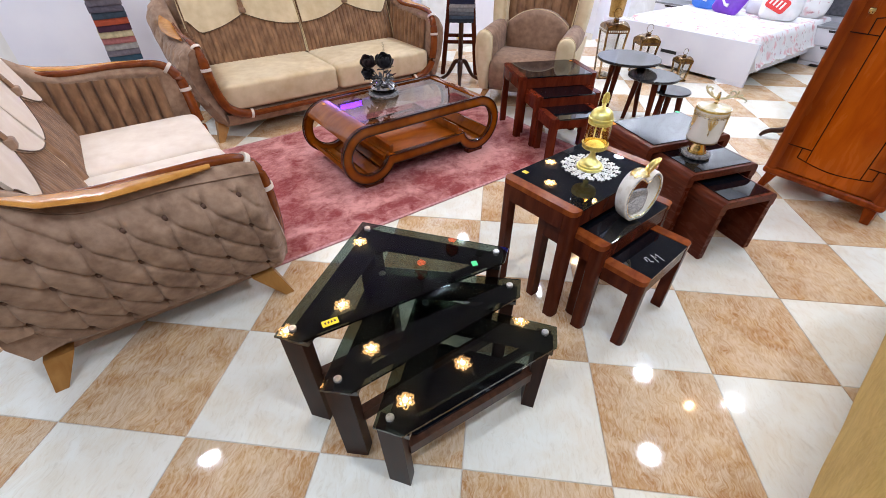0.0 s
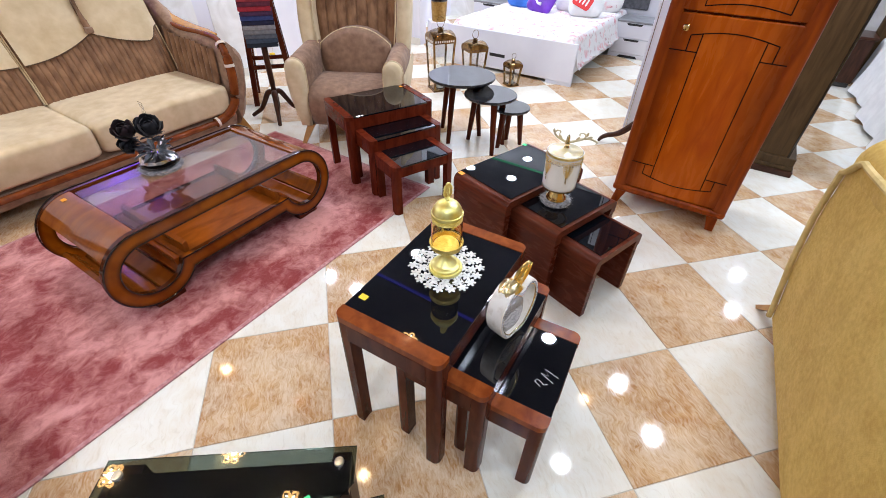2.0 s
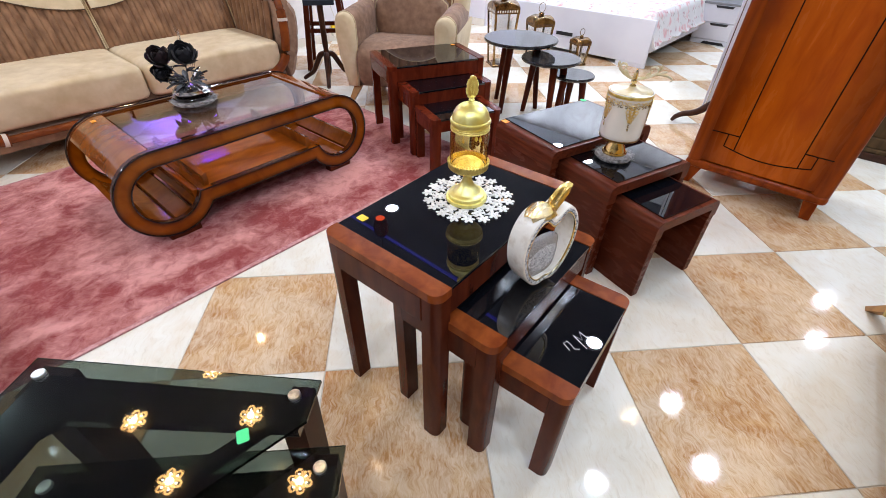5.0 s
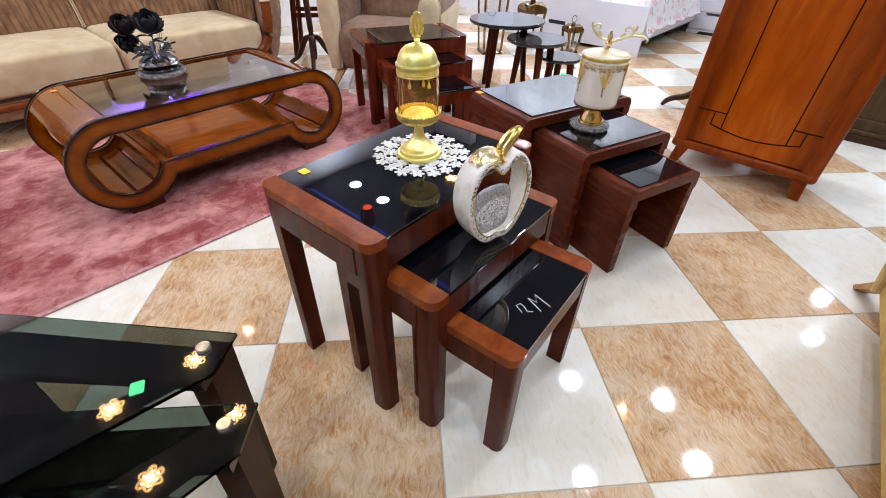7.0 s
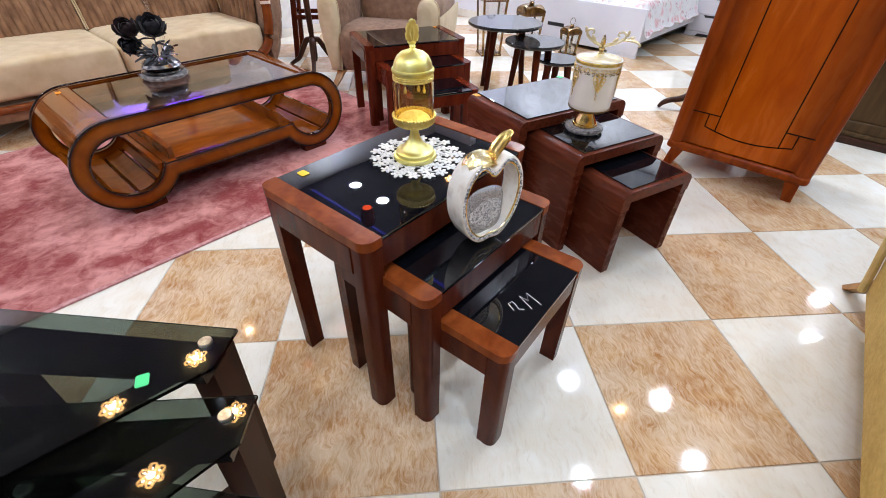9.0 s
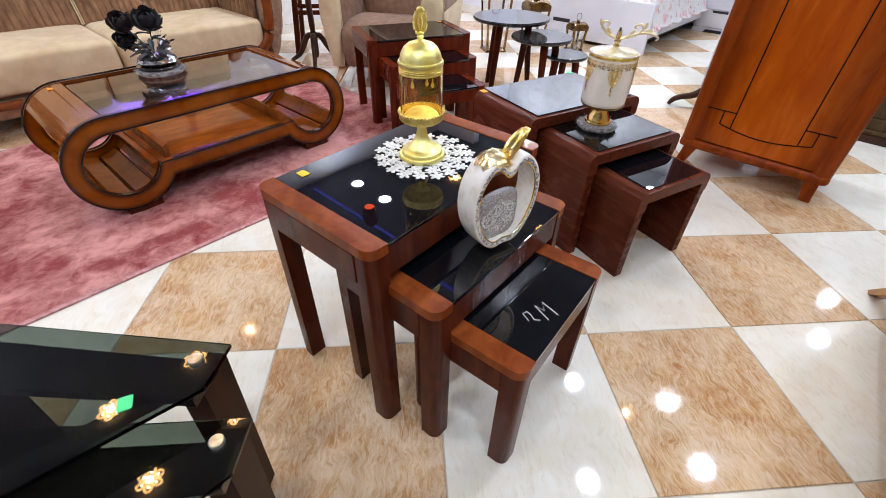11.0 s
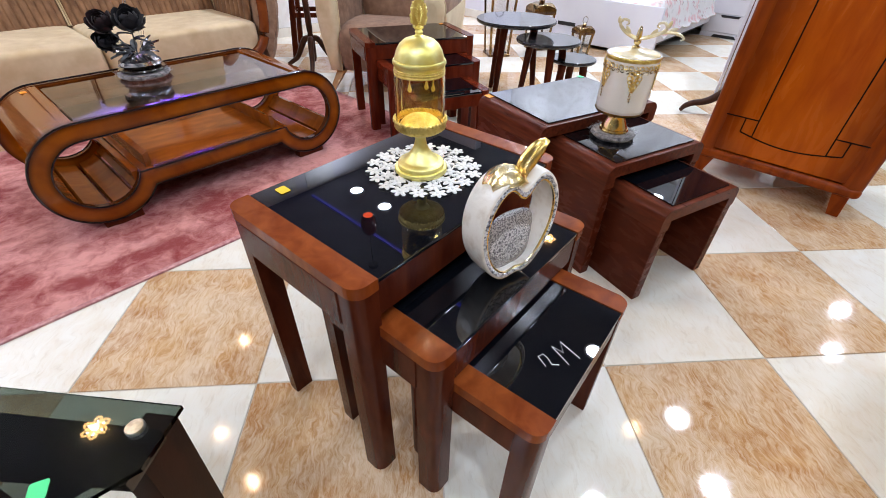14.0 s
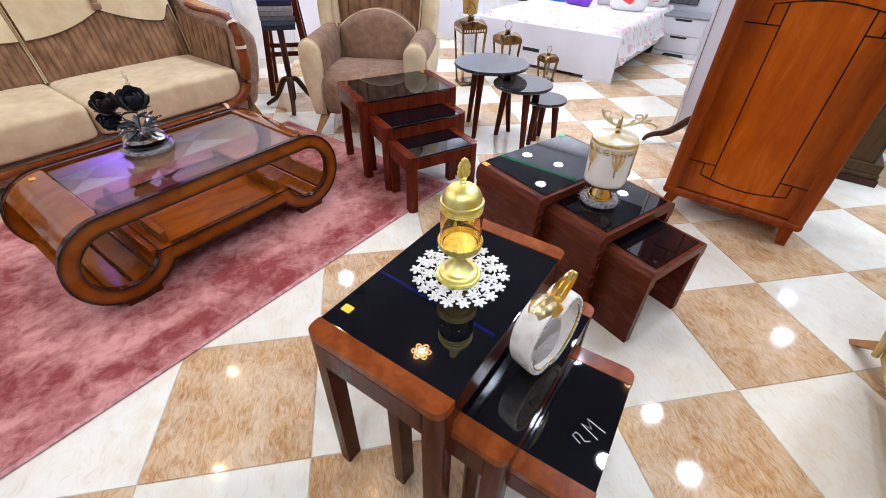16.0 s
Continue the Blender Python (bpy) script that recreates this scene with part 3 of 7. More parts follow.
def flower_light(a, b):
    t = thing("flower_spotlight", at(a, b, CEIL), "small crystal flower ceiling spotlight, lit warm", "ceiling light", "flower spotlights")
    part("cup", lathe([(0.0, -0.001), (0.056, -0.001), (0.056, -0.012), (0.030, -0.016), (0.0, -0.016)], 20), M_CHROME, t)
    part("bulb", lathe([(0.0, -0.017), (0.020, -0.018), (0.018, -0.026), (0.0, -0.030)], 16), M_WARMBULB, t, "small bright bulb")
    for k in range(6):
        ang = k * math.pi / 3
        loop = [(0.030 * math.cos(radians(q)), 0.024 * math.sin(radians(q)), 0.0) for q in range(0, 376, 15)]
        petal = part("petal", tube(loop, 0.0075, 7), M_CRYSTAL, t, m=Matrix.Translation((0.060 * math.cos(ang), 0.060 * math.sin(ang), -0.026)) @ pose(0, 0, 0, 0, 0, math.degrees(ang)))
        part("drop", cushion(0.010, 0.008, 0.005, 1, 1, 10, 6), M_WARMBULB, petal, m=Matrix.Translation((-0.006, 0, 0)))
    return t


first = None
for a, b in FLOWER_SPOTS:
    if first is None:
        first = flower_light(a, b)
    else:
        copy_thing(first, at(a, b, CEIL))


def pendant(x, y, z):
    t = thing("pendant_lamp", pose(x, y, z), "small ruby glass pendant lamp hanging on a black cord, lit", "pendant lamp", "ruby pendants")
    part("shade", lathe([(0.052, 0.0), (0.070, 0.05), (0.078, 0.11), (0.070, 0.17), (0.045, 0.21), (0.0, 0.215)], 20), M_REDGLASS, t)
    part("bulb", lathe([(0.0, -0.004), (0.046, -0.004), (0.046, -0.0005), (0.0, -0.0005)], 16), M_REDGLOW, t)
    part("cord", lathe([(0.004, 0.215), (0.004, CEIL - z - 0.03)], 6), M_BLACK, t)
    part("canopy", lathe([(0.0, CEIL - z - 0.03), (0.05, CEIL - z - 0.028), (0.05, CEIL - z - 0.001), (0.0, CEIL - z)], 18), M_BLACK, t)


for nm, a, b0, b1, mt, lb in (("blue", 2.17, 1.2, 4.3, M_BLUELED, "thin blue led strip on the ceiling, lit"), ("green", 5.9, 1.6, 3.8, M_GREENLED, "thin green led strip on the ceiling, lit")):
    single("led_strip", box(-0.02, 0.02, b0, b1, -0.012, -0.0005, 0.002), mt, at(a, 0, CEIL), lb, "led strip")

for x, y in ((-1.09, 2.19), (-0.80, 2.63), (-0.48, 3.17)):
    pendant(x, y, 2.37)

led = thing("wall_led_lamp", at(1.08, 4.44, 1.24), "slim purple led wall lamp behind the sofa, lit", "wall lamp")
part("case", box(-0.16, 0.16, -0.03, 0.008, 0.0, 0.09, 0.006), M_BLACK, led)
part("diffuser", box(-0.145, 0.145, -0.036, -0.031, 0.012, 0.078), M_PURPLE, led)

# ---- rug ----
RUG_A0, RUG_A1, RUG_B0, RUG_B1 = -1.25, 1.615, 1.378, 3.0
rug = thing("rug", at(0, 0), "thick crushed pink plush rug on the tiled floor", "rug")


def rug_top(i, j):
    a, b = RUG_A0 + 0.012 + i * (RUG_A1 - RUG_A0 - 0.024), RUG_B0 + 0.012 + j * (RUG_B1 - RUG_B0 - 0.024)
    rim = min(1.0, min(i, 1 - i) * 60, min(j, 1 - j) * 34)
    h = noise.noise((a * 9, b * 9, 0.3)) * 0.004 + noise.noise((a * 38, b * 38, 2.0)) * 0.003
    return (a, b, 0.004 + 0.016 * rim ** 0.5 + h * rim)


part("plush_top", sheet(rug_top, 190, 110), M_RUG, rug, smooth=180)
part("binding", prism([(RUG_A0, RUG_B0), (RUG_A1, RUG_B0), (RUG_A1, RUG_B1), (RUG_A0, RUG_B1)], 0.0005, 0.008, 0.003), M_RUG_EDGE, rug, "dusty pink rug binding")
RUG_Z = 0.016

# ---- nested leg tables ----


def leg_outline(s, r):
    """A square leg whose corner at +x +y is rounded."""
    return [(0, 0), (s, 0)] + [(s - r + r * math.cos(radians(q)), s - r + r * math.sin(radians(q))) for q in (0, 18, 36, 54, 72, 90)] + [(0, s)]


def nest_table(m, w, d, h, material, top_material, label, group, end=0.050, leg=0.048, apron=0.075):
    t = thing("nest_table", m, label, "side table", group)
    hw, hd = w / 2, d / 2
    r = 0.028
    for s in (1, -1):
        # end board with two rounded outer corners
        pts = [(s * (hw - end), -hd), (s * (hw - r), -hd)]
        arc1 = [(s * (hw - r + r * math.sin(radians(q))), -hd + r - r * math.cos(radians(q))) for q in (18, 36, 54, 72, 90)]
        arc2 = [(s * (hw - r + r * math.cos(radians(q))), hd - r + r * math.sin(radians(q))) for q in (0, 18, 36, 54, 72, 90)]
        pts += arc1 + arc2 + [(s * (hw - end), hd)]
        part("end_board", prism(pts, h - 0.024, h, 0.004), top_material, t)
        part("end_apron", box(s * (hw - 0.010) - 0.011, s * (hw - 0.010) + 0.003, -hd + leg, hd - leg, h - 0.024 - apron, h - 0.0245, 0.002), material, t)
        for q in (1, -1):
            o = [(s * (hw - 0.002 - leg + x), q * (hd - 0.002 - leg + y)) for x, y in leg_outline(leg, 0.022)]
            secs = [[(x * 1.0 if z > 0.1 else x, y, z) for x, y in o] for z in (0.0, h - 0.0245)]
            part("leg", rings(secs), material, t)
    for q in (1, -1):
        part("side_apron", box(-hw + leg, hw - leg, q * (hd - 0.012) - 0.008, q * (hd - 0.012) + 0.008, h - 0.024 - apron * 0.85, h - 0.013, 0.002), material, t)
    part("glass_top", box(-hw + end + 0.001, hw - end - 0.001, -hd + 0.002, hd - 0.002, h - 0.012, h - 0.002, 0.0015), M_BLACKGLASS, t, "glossy black glass top")
    return t


def sticker(x, y, z, material, label, turn=0.0, s=0.022):
    return single("sticker", prism(rounded(s, s * 1.25, 0.003, seg=2), 0, 0.0012), material, pose(x, y, z, 0, 0, turn), label, "sticker")


LBL = "mahogany side table with black glass top, "
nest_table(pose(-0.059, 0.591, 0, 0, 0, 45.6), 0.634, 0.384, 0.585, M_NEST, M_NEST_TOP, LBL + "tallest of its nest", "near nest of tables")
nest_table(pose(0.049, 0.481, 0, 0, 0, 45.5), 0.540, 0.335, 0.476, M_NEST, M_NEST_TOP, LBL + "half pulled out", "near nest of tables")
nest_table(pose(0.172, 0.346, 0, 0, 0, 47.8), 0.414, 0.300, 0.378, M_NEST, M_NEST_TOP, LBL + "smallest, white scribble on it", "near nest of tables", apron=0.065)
LBL = "red cherry side table with black glass top, "
nest_table(pose(-0.036, 2.520, 0, 0, 0, 19), 0.645, 0.415, 0.500, M_CHERRY, M_CHERRY, LBL + "beside the armchair", "far nest of tables")
nest_table(pose(0.043, 2.290, 0, 0, 0, 20.5), 0.538, 0.335, 0.412, M_CHERRY, M_CHERRY, LBL + "half pulled out", "far nest of tables")
nest_table(pose(0.114, 2.015, 0, 0, 0, 21), 0.440, 0.275, 0.338, M_CHERRY, M_CHERRY, LBL + "lowest and smallest", "far nest of tables", apron=0.06)
sticker(-0.318, 0.551, 0.5838, M_YELLOWTAG, "small yellow price sticker on black glass", 45)
sticker(0.160, 2.755, 0.5005, M_ORANGETAG, "small orange sticker on a table corner", 20)

# ---- nested waterfall tables ----


def waterfall_table(m, w, d, h, label, group):
    t = thing("waterfall_table", m, label, "side table", group)
    hw, hd, r, th, cut = w / 2, d / 2, 0.034, 0.040, 0.075
    arc_r = [(hw - r + r * math.cos(radians(q)), h - r + r * math.sin(radians(q))) for q in range(0, 91, 15)]
    arc_l = [(-hw + r - r * math.sin(radians(q)), h - r + r * math.cos(radians(q))) for q in range(0, 91, 15)]
    o = [(hw, h - cut)] + arc_r + arc_l + [(-hw, h - cut), (-hw + th, h - cut), (-hw + th, h - th), (hw - th, h - th), (hw - th, h - cut)]
    part("top", prism(o, -hd, hd, axis="y"), M_WATERFALL_EDGE, t)
    for s in (1, -1):
        part("side_panel", box(s * (hw - th / 2) - th / 2 + 0.0015, s * (hw - th / 2) + th / 2 - 0.0015, -hd + 0.002, hd - 0.002, 0.0, h - cut - 0.0006, 0.003), M_WATERFALL, t)
    part("glass_top", box(-hw + 0.045, hw - 0.045, -hd + 0.016, hd - 0.004, h + 0.0005, h + 0.0055, 0.0015), M_BLACKGLASS, t, "glossy black glass inset")
    return t


LBL = "walnut waterfall side table with black glass, "
waterfall_table(pose(0.575, 1.409, 0, 0, 0, 26.0), 0.600, 0.375, 0.480, LBL + "tallest of its nest", "waterfall nest of tables")
waterfall_table(pose(0.698, 1.160, 0, 0, 0, 25.0), 0.470, 0.345, 0.432, LBL + "half pulled out", "waterfall nest of tables")
waterfall_table(pose(0.798, 0.975, 0, 0, 0, 25.0), 0.368, 0.300, 0.360, LBL + "lowest and smallest", "waterfall nest of tables")
sticker(0.708, 1.674, 0.4858, M_GREENTAG, "small green sticker on black glass", 26)
sticker(0.262, 1.437, 0.4805, M_ORANGETAG, "small orange sticker on a table edge", 26, 0.026)

# ---- coffee table ----


def arc(cx, cz, r, a0, a1, n):
    return [(cx + r * math.cos(radians(a0 + (a1 - a0) * k / n)), cz + r * math.sin(radians(a0 + (a1 - a0) * k / n))) for k in range(n + 1)]


def keyhole(cx, cz, r, z_low, top, n=30):
    """The outline of two discs joined by a band: down to z_low between them."""
    lo = math.degrees(math.asin((z_low - cz) / r))
    return arc(cx, cz, r, -180 - lo, 90, n) + [(cx * (1 - 2 * k / 8), top) for k in range(1, 8)] + arc(-cx, cz, r, 90, 360 + lo, n) + [
        (-cx + math.cos(radians(lo)) * r + (2 * cx - 2 * math.cos(radians(lo)) * r) * k / 8, z_low) for k in range(1, 8)]


coffee = thing("coffee_table", at(0.437, 1.795, RUG_Z, 0.6), "amber lacquered coffee table with looped ends and a glass top", "coffee table")
C_OUT, C_IN = keyhole(CX, CZ, CR, 0.118, CZ + CR), keyhole(CX, CZ, CR - 0.064, 0.186, CZ + CR - 0.064)
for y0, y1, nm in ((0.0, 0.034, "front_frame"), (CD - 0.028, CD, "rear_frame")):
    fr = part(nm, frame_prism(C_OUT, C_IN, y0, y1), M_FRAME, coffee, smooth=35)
    for line, rr in ((C_OUT, 0.0044), (C_IN, 0.0036)):
        for y in ((y0 + 0.001,) if nm == "front_frame" else (y1 - 0.001,)):
            loop = [(x, y, z) for x, z in line]
            part("edge_trim", tube(loop + loop[:2], rr, 8, up=(0, 1, 0)), M_EBONY, fr, "black lacquered edge")
YA, YB = 0.0345, CD - 0.0285
for s in (1, -1):
    up = [(x * s, z) for x, z in arc(CX, CZ, CR - 0.002, 92, 38, 12)]
    up2 = [(x * s, z) for x, z in arc(CX, CZ, CR - 0.020, 38, 92, 12)]
    part("rolled_end", prism(up + up2, YA, YB, axis="y"), M_HONEYROLL, coffee, "honey lacquered rolled end")
    for k in range(5):
        a0 = -28 - 32 * k
        o = [(x * s, z) for x, z in arc(CX, CZ, CR - 0.010, a0, a0 - 30.5, 5)]
        i = [(x * s, z) for x, z in arc(CX, CZ, CR - 0.031, a0 - 28.5, a0 - 2.0, 5)]
        part("end_slat", prism(o + i, YA, YB, axis="y"), M_AMBER_LIGHT, coffee)
part("shelf", box(-CX + 0.135, CX - 0.135, YA, YB, 0.164, 0.184, 0.002), M_AMBER_LIGHT, coffee)
for s in (1, -1):
    part("shelf_rail", box(s * (CX - 0.120) - 0.014, s * (CX - 0.120) + 0.014, YA, YB, 0.142, 0.1835, 0.004), M_AMBER, coffee)
TOPZ = CZ + CR
pane("glass_top", box(-CX + 0.015, CX - 0.015, 0.0352, CD - 0.0292, TOPZ - 0.017, TOPZ - 0.009, 0.0015), M_TABLEGLASS, coffee, "tinted glass top")
for x in (-CX + 0.01, CX - 0.01):
    for y in (0.005, CD - 0.055):
        part("foot", prism([(x - 0.070, y), (x + 0.070, y), (x + 0.070, y + 0.05), (x - 0.070, y + 0.05)], -0.004, 0.045, 0.003), M_NEST, coffee)
o = at(0.437, 1.795, 0, 0.6) @ Vector((-0.500, 0.545, 0))
sticker(o.x, o.y, RUG_Z + CZ + math.sqrt((CR - 0.002) ** 2 - 0.042 ** 2) + 0.0006, M_ORANGETAG, "small orange sticker on the table end", 43, 0.024)

# ---- nested corner tables of smoked glass ----


def corner_table(c, e1, e2, h, label, shelf=False):
    c, e1, e2 = Vector(c), Vector(e1), Vector(e2)
    t = thing("corner_table", pose(c.x, c.y, 0), label, "corner table", "nest of glass corner tables")
    d1, d2 = (e1 - c).normalized(), (e2 - c).normalized()
    l1, l2 = (e1 - c).length, (e2 - c).length

    def loc(p, q):
        w = d1 * p + d2 * q
        return (w.x, w.y)
    o = 0.040
    outline = [loc(-o, -o), loc(l1 + o, -o), loc(l1 + o, o * 1.2), loc(o * 1.2, l2 + o), loc(-o, l2 + o)]
    pane("glass_top", prism(outline, h - 0.008, h, 0.0012), M_SMOKE, t, "smoked green glass top")
    band = [loc(-o + 0.035, -o + 0.035), loc(l1 + o - 0.012, -o + 0.035), loc(l1 + o - 0.012, 0.065), loc(0.115, 0.085), loc(0.085, 0.115), loc(0.065, l2 + o - 0.012), loc(-o + 0.035, l2 + o - 0.012)]
    part("top_frame", prism(band, h - 0.030, h - 0.0095, 0.002), M_EBONY, t, "black painted frame under the glass")
    hyp = [loc(l1 - 0.01, 0.030), loc(l1 - 0.01, -0.005), loc(-0.005, l2 - 0.01), loc(0.030, l2 - 0.01)]
    # Added rail, blackened so that only dark shows under the glass edge.
    part("front_rail", prism(hyp, h - 0.050, h - 0.031, 0.002), M_EBONY, t)
    part("stretcher", prism([loc(l1 - 0.02, 0.05), loc(l1 - 0.03, 0.015), loc(0.015, l2 - 0.03), loc(0.05, l2 - 0.02)], h * 0.42, h * 0.42 + 0.045, 0.002), M_DARKWOOD, t)
    if shelf:
        low = [loc(0.05, 0.03), loc(l1 - 0.05, 0.03), loc(l1 - 0.06, 0.06), loc(0.06, l2 - 0.06), loc(0.03, l2 - 0.05), loc(0.03, 0.05)]
        part("lower_shelf", prism(low, h * 0.42 + 0.0455, h * 0.42 + 0.056, 0.0015), M_BLACKGLASS, t, "black glass lower shelf")
    for p, q, ap, aq in ((0, 0, 1, 1), (l1, 0, 0.45, 1), (0, l2, 1, 0.45)):
        sx, sy = 0.038 * (1.0 if ap == 1 else 0.62), 0.038 * (1.0 if aq == 1 else 0.62)
        flare = -0.012
        secs = []
        for z, f in ((0.0, 1.0), (h - 0.031, 0.0)):
            dx, dy = (flare * f * (-1 if p == 0 else 1)), (flare * f * (-1 if q == 0 else 1))
            secs.append([(*loc(p + dx + s1 * sx, q + dy + s2 * sy), z) for s1, s2 in ((-1, -1), (1, -1), (1, 1), (-1, 1))])
        part("leg", rings(secs), M_WENGE, t)
        part("stud", lathe([(0.0, h), (0.0118, h), (0.0122, h + 0.001), (0.0122, h + 0.006), (0.0110, h + 0.0075), (0.0, h + 0.0078)], 22), M_STUD, t, "steel stud", m=Matrix.Translation((*loc(p, q), 0)))
    return t


LBL = "smoked glass corner table on dark wooden legs, "
corner_table((-0.953, 0.183), (-0.433, 0.094), (-1.050, -0.358), 0.481, LBL + "tallest of its nest")
corner_table((-0.850, -0.019), (-0.378, -0.022), (-0.878, -0.479), 0.423, LBL + "middle of its nest")
corner_table((-0.677, -0.102), (-0.255, -0.188), (-0.712, -0.552), 0.374, LBL + "smallest of its nest", True)

# ---- sofas ----


def tuft(y, z, sy=0.13, sz=0.14):
    """Height of a buttoned face: 1 on the flats, thin folds between the buttons and a dimple round each of them."""
    u, w = y / sy, z / sz
    dy, dz = (u - round(u)) * sy, (w - round(w)) * sz
    dimple = math.exp(-(dy * dy + dz * dz) / 0.0007)
    d2 = abs((u - w) - round(u - w)) * sy * 0.72
    fold = 0.32 * math.exp(-(d2 / 0.006) ** 2) + 0.26 * math.exp(-(dy / 0.006) ** 2)
    puff = 0.10 * math.cos(2 * math.pi * u) * math.cos(2 * math.pi * w)
    return 0.95 - fold - 0.45 * dimple - puff * 0.6


def sofa(m, length, label, cream, seats=2, flaps=2, split=0.0, rib=0.010):
    """A velvet sofa with flared tufted arms; it looks along -y, x runs along it, its front is at y 0."""
    t = thing("sofa", m, label, "sofa", "living room suite")
    hl, depth = length / 2, 1.0
    zt = 0.70

    for s in (1, -1):
        secs = []
        ny, nk = 160, 120
        for iy in range(ny + 1):
            y = 0.0 + iy / ny * (depth - 0.04)
            lift = 0.025 * smoothstep(y, 0.0, 0.35) + 0.20 * smoothstep(y, 0.55, 0.95)
            endr = 1.0 - 0.14 * (1 - smoothstep(y, -0.001, 0.09)) ** 2
            ring = []
            for k in range(nk):
                f = k / (nk - 1)
                if f < 0.62:  # outer face, bottom to top
                    g = f / 0.62
                    z = 0.10 + g * (zt - 0.12 + lift)
                    x = hl - 0.16 + 0.17 * math.sin(math.pi * 0.5 * min(1, g * 1.15)) - 0.05 * smoothstep(g, 0.8, 1.0)
                    bulge = 0.040 * tuft(y + 0.028, z - 0.06) * smoothstep(g, 0.02, 0.12) * (1 - smoothstep(g, 0.94, 1.0)) * smoothstep(y, 0.0, 0.06)
                    x += bulge - 0.024
                elif f < 0.80:  # top roll
                    g = (f - 0.62) / 0.18
                    x = hl - 0.052 - 0.10 * g
                    z = zt - 0.02 + lift + 0.035 * math.sin(math.pi * g)
                else:
                    g = (f - 0.80) / 0.20
                    x = hl - 0.152 - 0.035 * g
                    z = zt - 0.02 + lift - g * (zt - 0.25 + lift)
                cx, cz = hl - 0.13, 0.42
                fore = -0.045 * (1 - smoothstep(z, 0.16, 0.60)) * (1 - smoothstep(y, 0.0, 0.55)) if f < 0.70 else 0.0
                if z < 0.30:
                    z += 0.13 * smoothstep(y, 0.80, 0.96) ** 2 + 0.05 * (1 - smoothstep(y, 0.0, 0.06)) ** 2
                ring.append((s * (cx + (x - cx) * endr), y + fore, cz + (z - cz) * (1 - (1 - endr) * 0.35)))
            secs.append(ring)
        arm = part("arm", rings(secs), M_BROWN_VELVET, t, "diamond tufted mocha velvet arm", smooth=60)
        # buttons where the seams cross
        for iz in range(1, 5):
            for iy in range(0, 9):
                y, z = iy * 0.13 - 0.028, 0.06 + iz * 0.14
                if 0.06 < y < 0.92 and z < 0.66:
                    lift = 0.025 * smoothstep(y, 0.0, 0.35) + 0.20 * smoothstep(y, 0.55, 0.95)
                    g = (z - 0.10) / (zt - 0.12 + lift)
                    x = hl - 0.16 + 0.17 * math.sin(math.pi * 0.5 * min(1, g * 1.15)) - 0.05 * smoothstep(g, 0.8, 1.0) - 0.024 + 0.040 * tuft(0.0, 0.0) + 0.010
                    fore = -0.045 * (1 - smoothstep(z, 0.16, 0.60)) * (1 - smoothstep(y, 0.0, 0.55))
                    part("button", cushion(0.009, 0.0125, 0.0125, 1, 1, 12, 8), M_BUTTON, arm, m=Matrix.Translation((s * x, y + fore, z)))
        # ribbed inner face
        def inner(i, j):
            y = 0.10 + i * 0.62
            z = 0.36 + j * (0.31 + 0.03 * smoothstep(y, 0.1, 0.4) + 0.06 * smoothstep(y, 0.5, 0.8))
            rib = 0.030 * abs(math.sin(math.pi * i * 9)) ** 0.55
            return (s * (hl - 0.185 + 0.03 * j - 0.012 - rib), y, z)
        part("inner_arm_pad", sheet(inner, 108, 6), M_BROWN_VELVET_DARK, t, "ribbed mocha velvet inner arm", smooth=70)
        # show-wood along the arm top and down the front
        path = [(s * (hl - 0.115), 0.88, 0.86), (s * (hl - 0.12), 0.74, 0.775), (s * (hl - 0.115), 0.55, 0.742), (s * (hl - 0.11), 0.30, 0.742), (s * (hl - 0.12), 0.12, 0.735), (s * (hl - 0.138), 0.035, 0.70),
                (s * (hl - 0.146), -0.012, 0.62), (s * (hl - 0.152), -0.026, 0.50), (s * (hl - 0.172), -0.032, 0.38), (s * (hl - 0.212), -0.034, 0.275), (s * (hl - 0.30), -0.028, 0.210), (s * (hl - 0.40), -0.024, 0.185)]
        fine = []
        for k in range(len(path) - 1):
            p0, p1, p2, p3 = (Vector(path[max(k - 1, 0)]), Vector(path[k]), Vector(path[k + 1]), Vector(path[min(k + 2, len(path) - 1)]))
            for q in range(4):
                f = q / 4
                fine.append(0.5 * ((2 * p1) + (p2 - p0) * f + (2 * p0 - 5 * p1 + 4 * p2 - p3) * f * f + (3 * p1 - p0 - 3 * p2 + p3) * f ** 3))
        fine.append(Vector(path[-1]))
        part("wood_trim", tube(fine, [0.019 + 0.016 * smoothstep(k, 14, 26) for k in range(len(fine))], 12, flat=0.9), M_TRIM, t, "curved red-brown wood show-frame")
        cap = [(s * (hl - 0.075), 0.16, 0.742), (s * (hl - 0.060), 0.30, 0.748), (s * (hl - 0.055), 0.50, 0.752), (s * (hl - 0.065), 0.66, 0.775), (s * (hl - 0.09), 0.80, 0.83)]
        part("arm_cap", rings([[(x + wd * math.cos(radians(q)), y, z + 0.010 * math.sin(radians(q))) for q in range(0, 360, 30)] for (x, y, z), wd in zip(cap, (0.010, 0.034, 0.048, 0.046, 0.024))]), M_HONEY, t, "flat honey wood arm cap")
        for k in (20, 26, 43):
            d = (fine[k + 1] - fine[k - 1]).normalized()
            q = d.to_track_quat("Z", "Y").to_matrix().to_4x4()
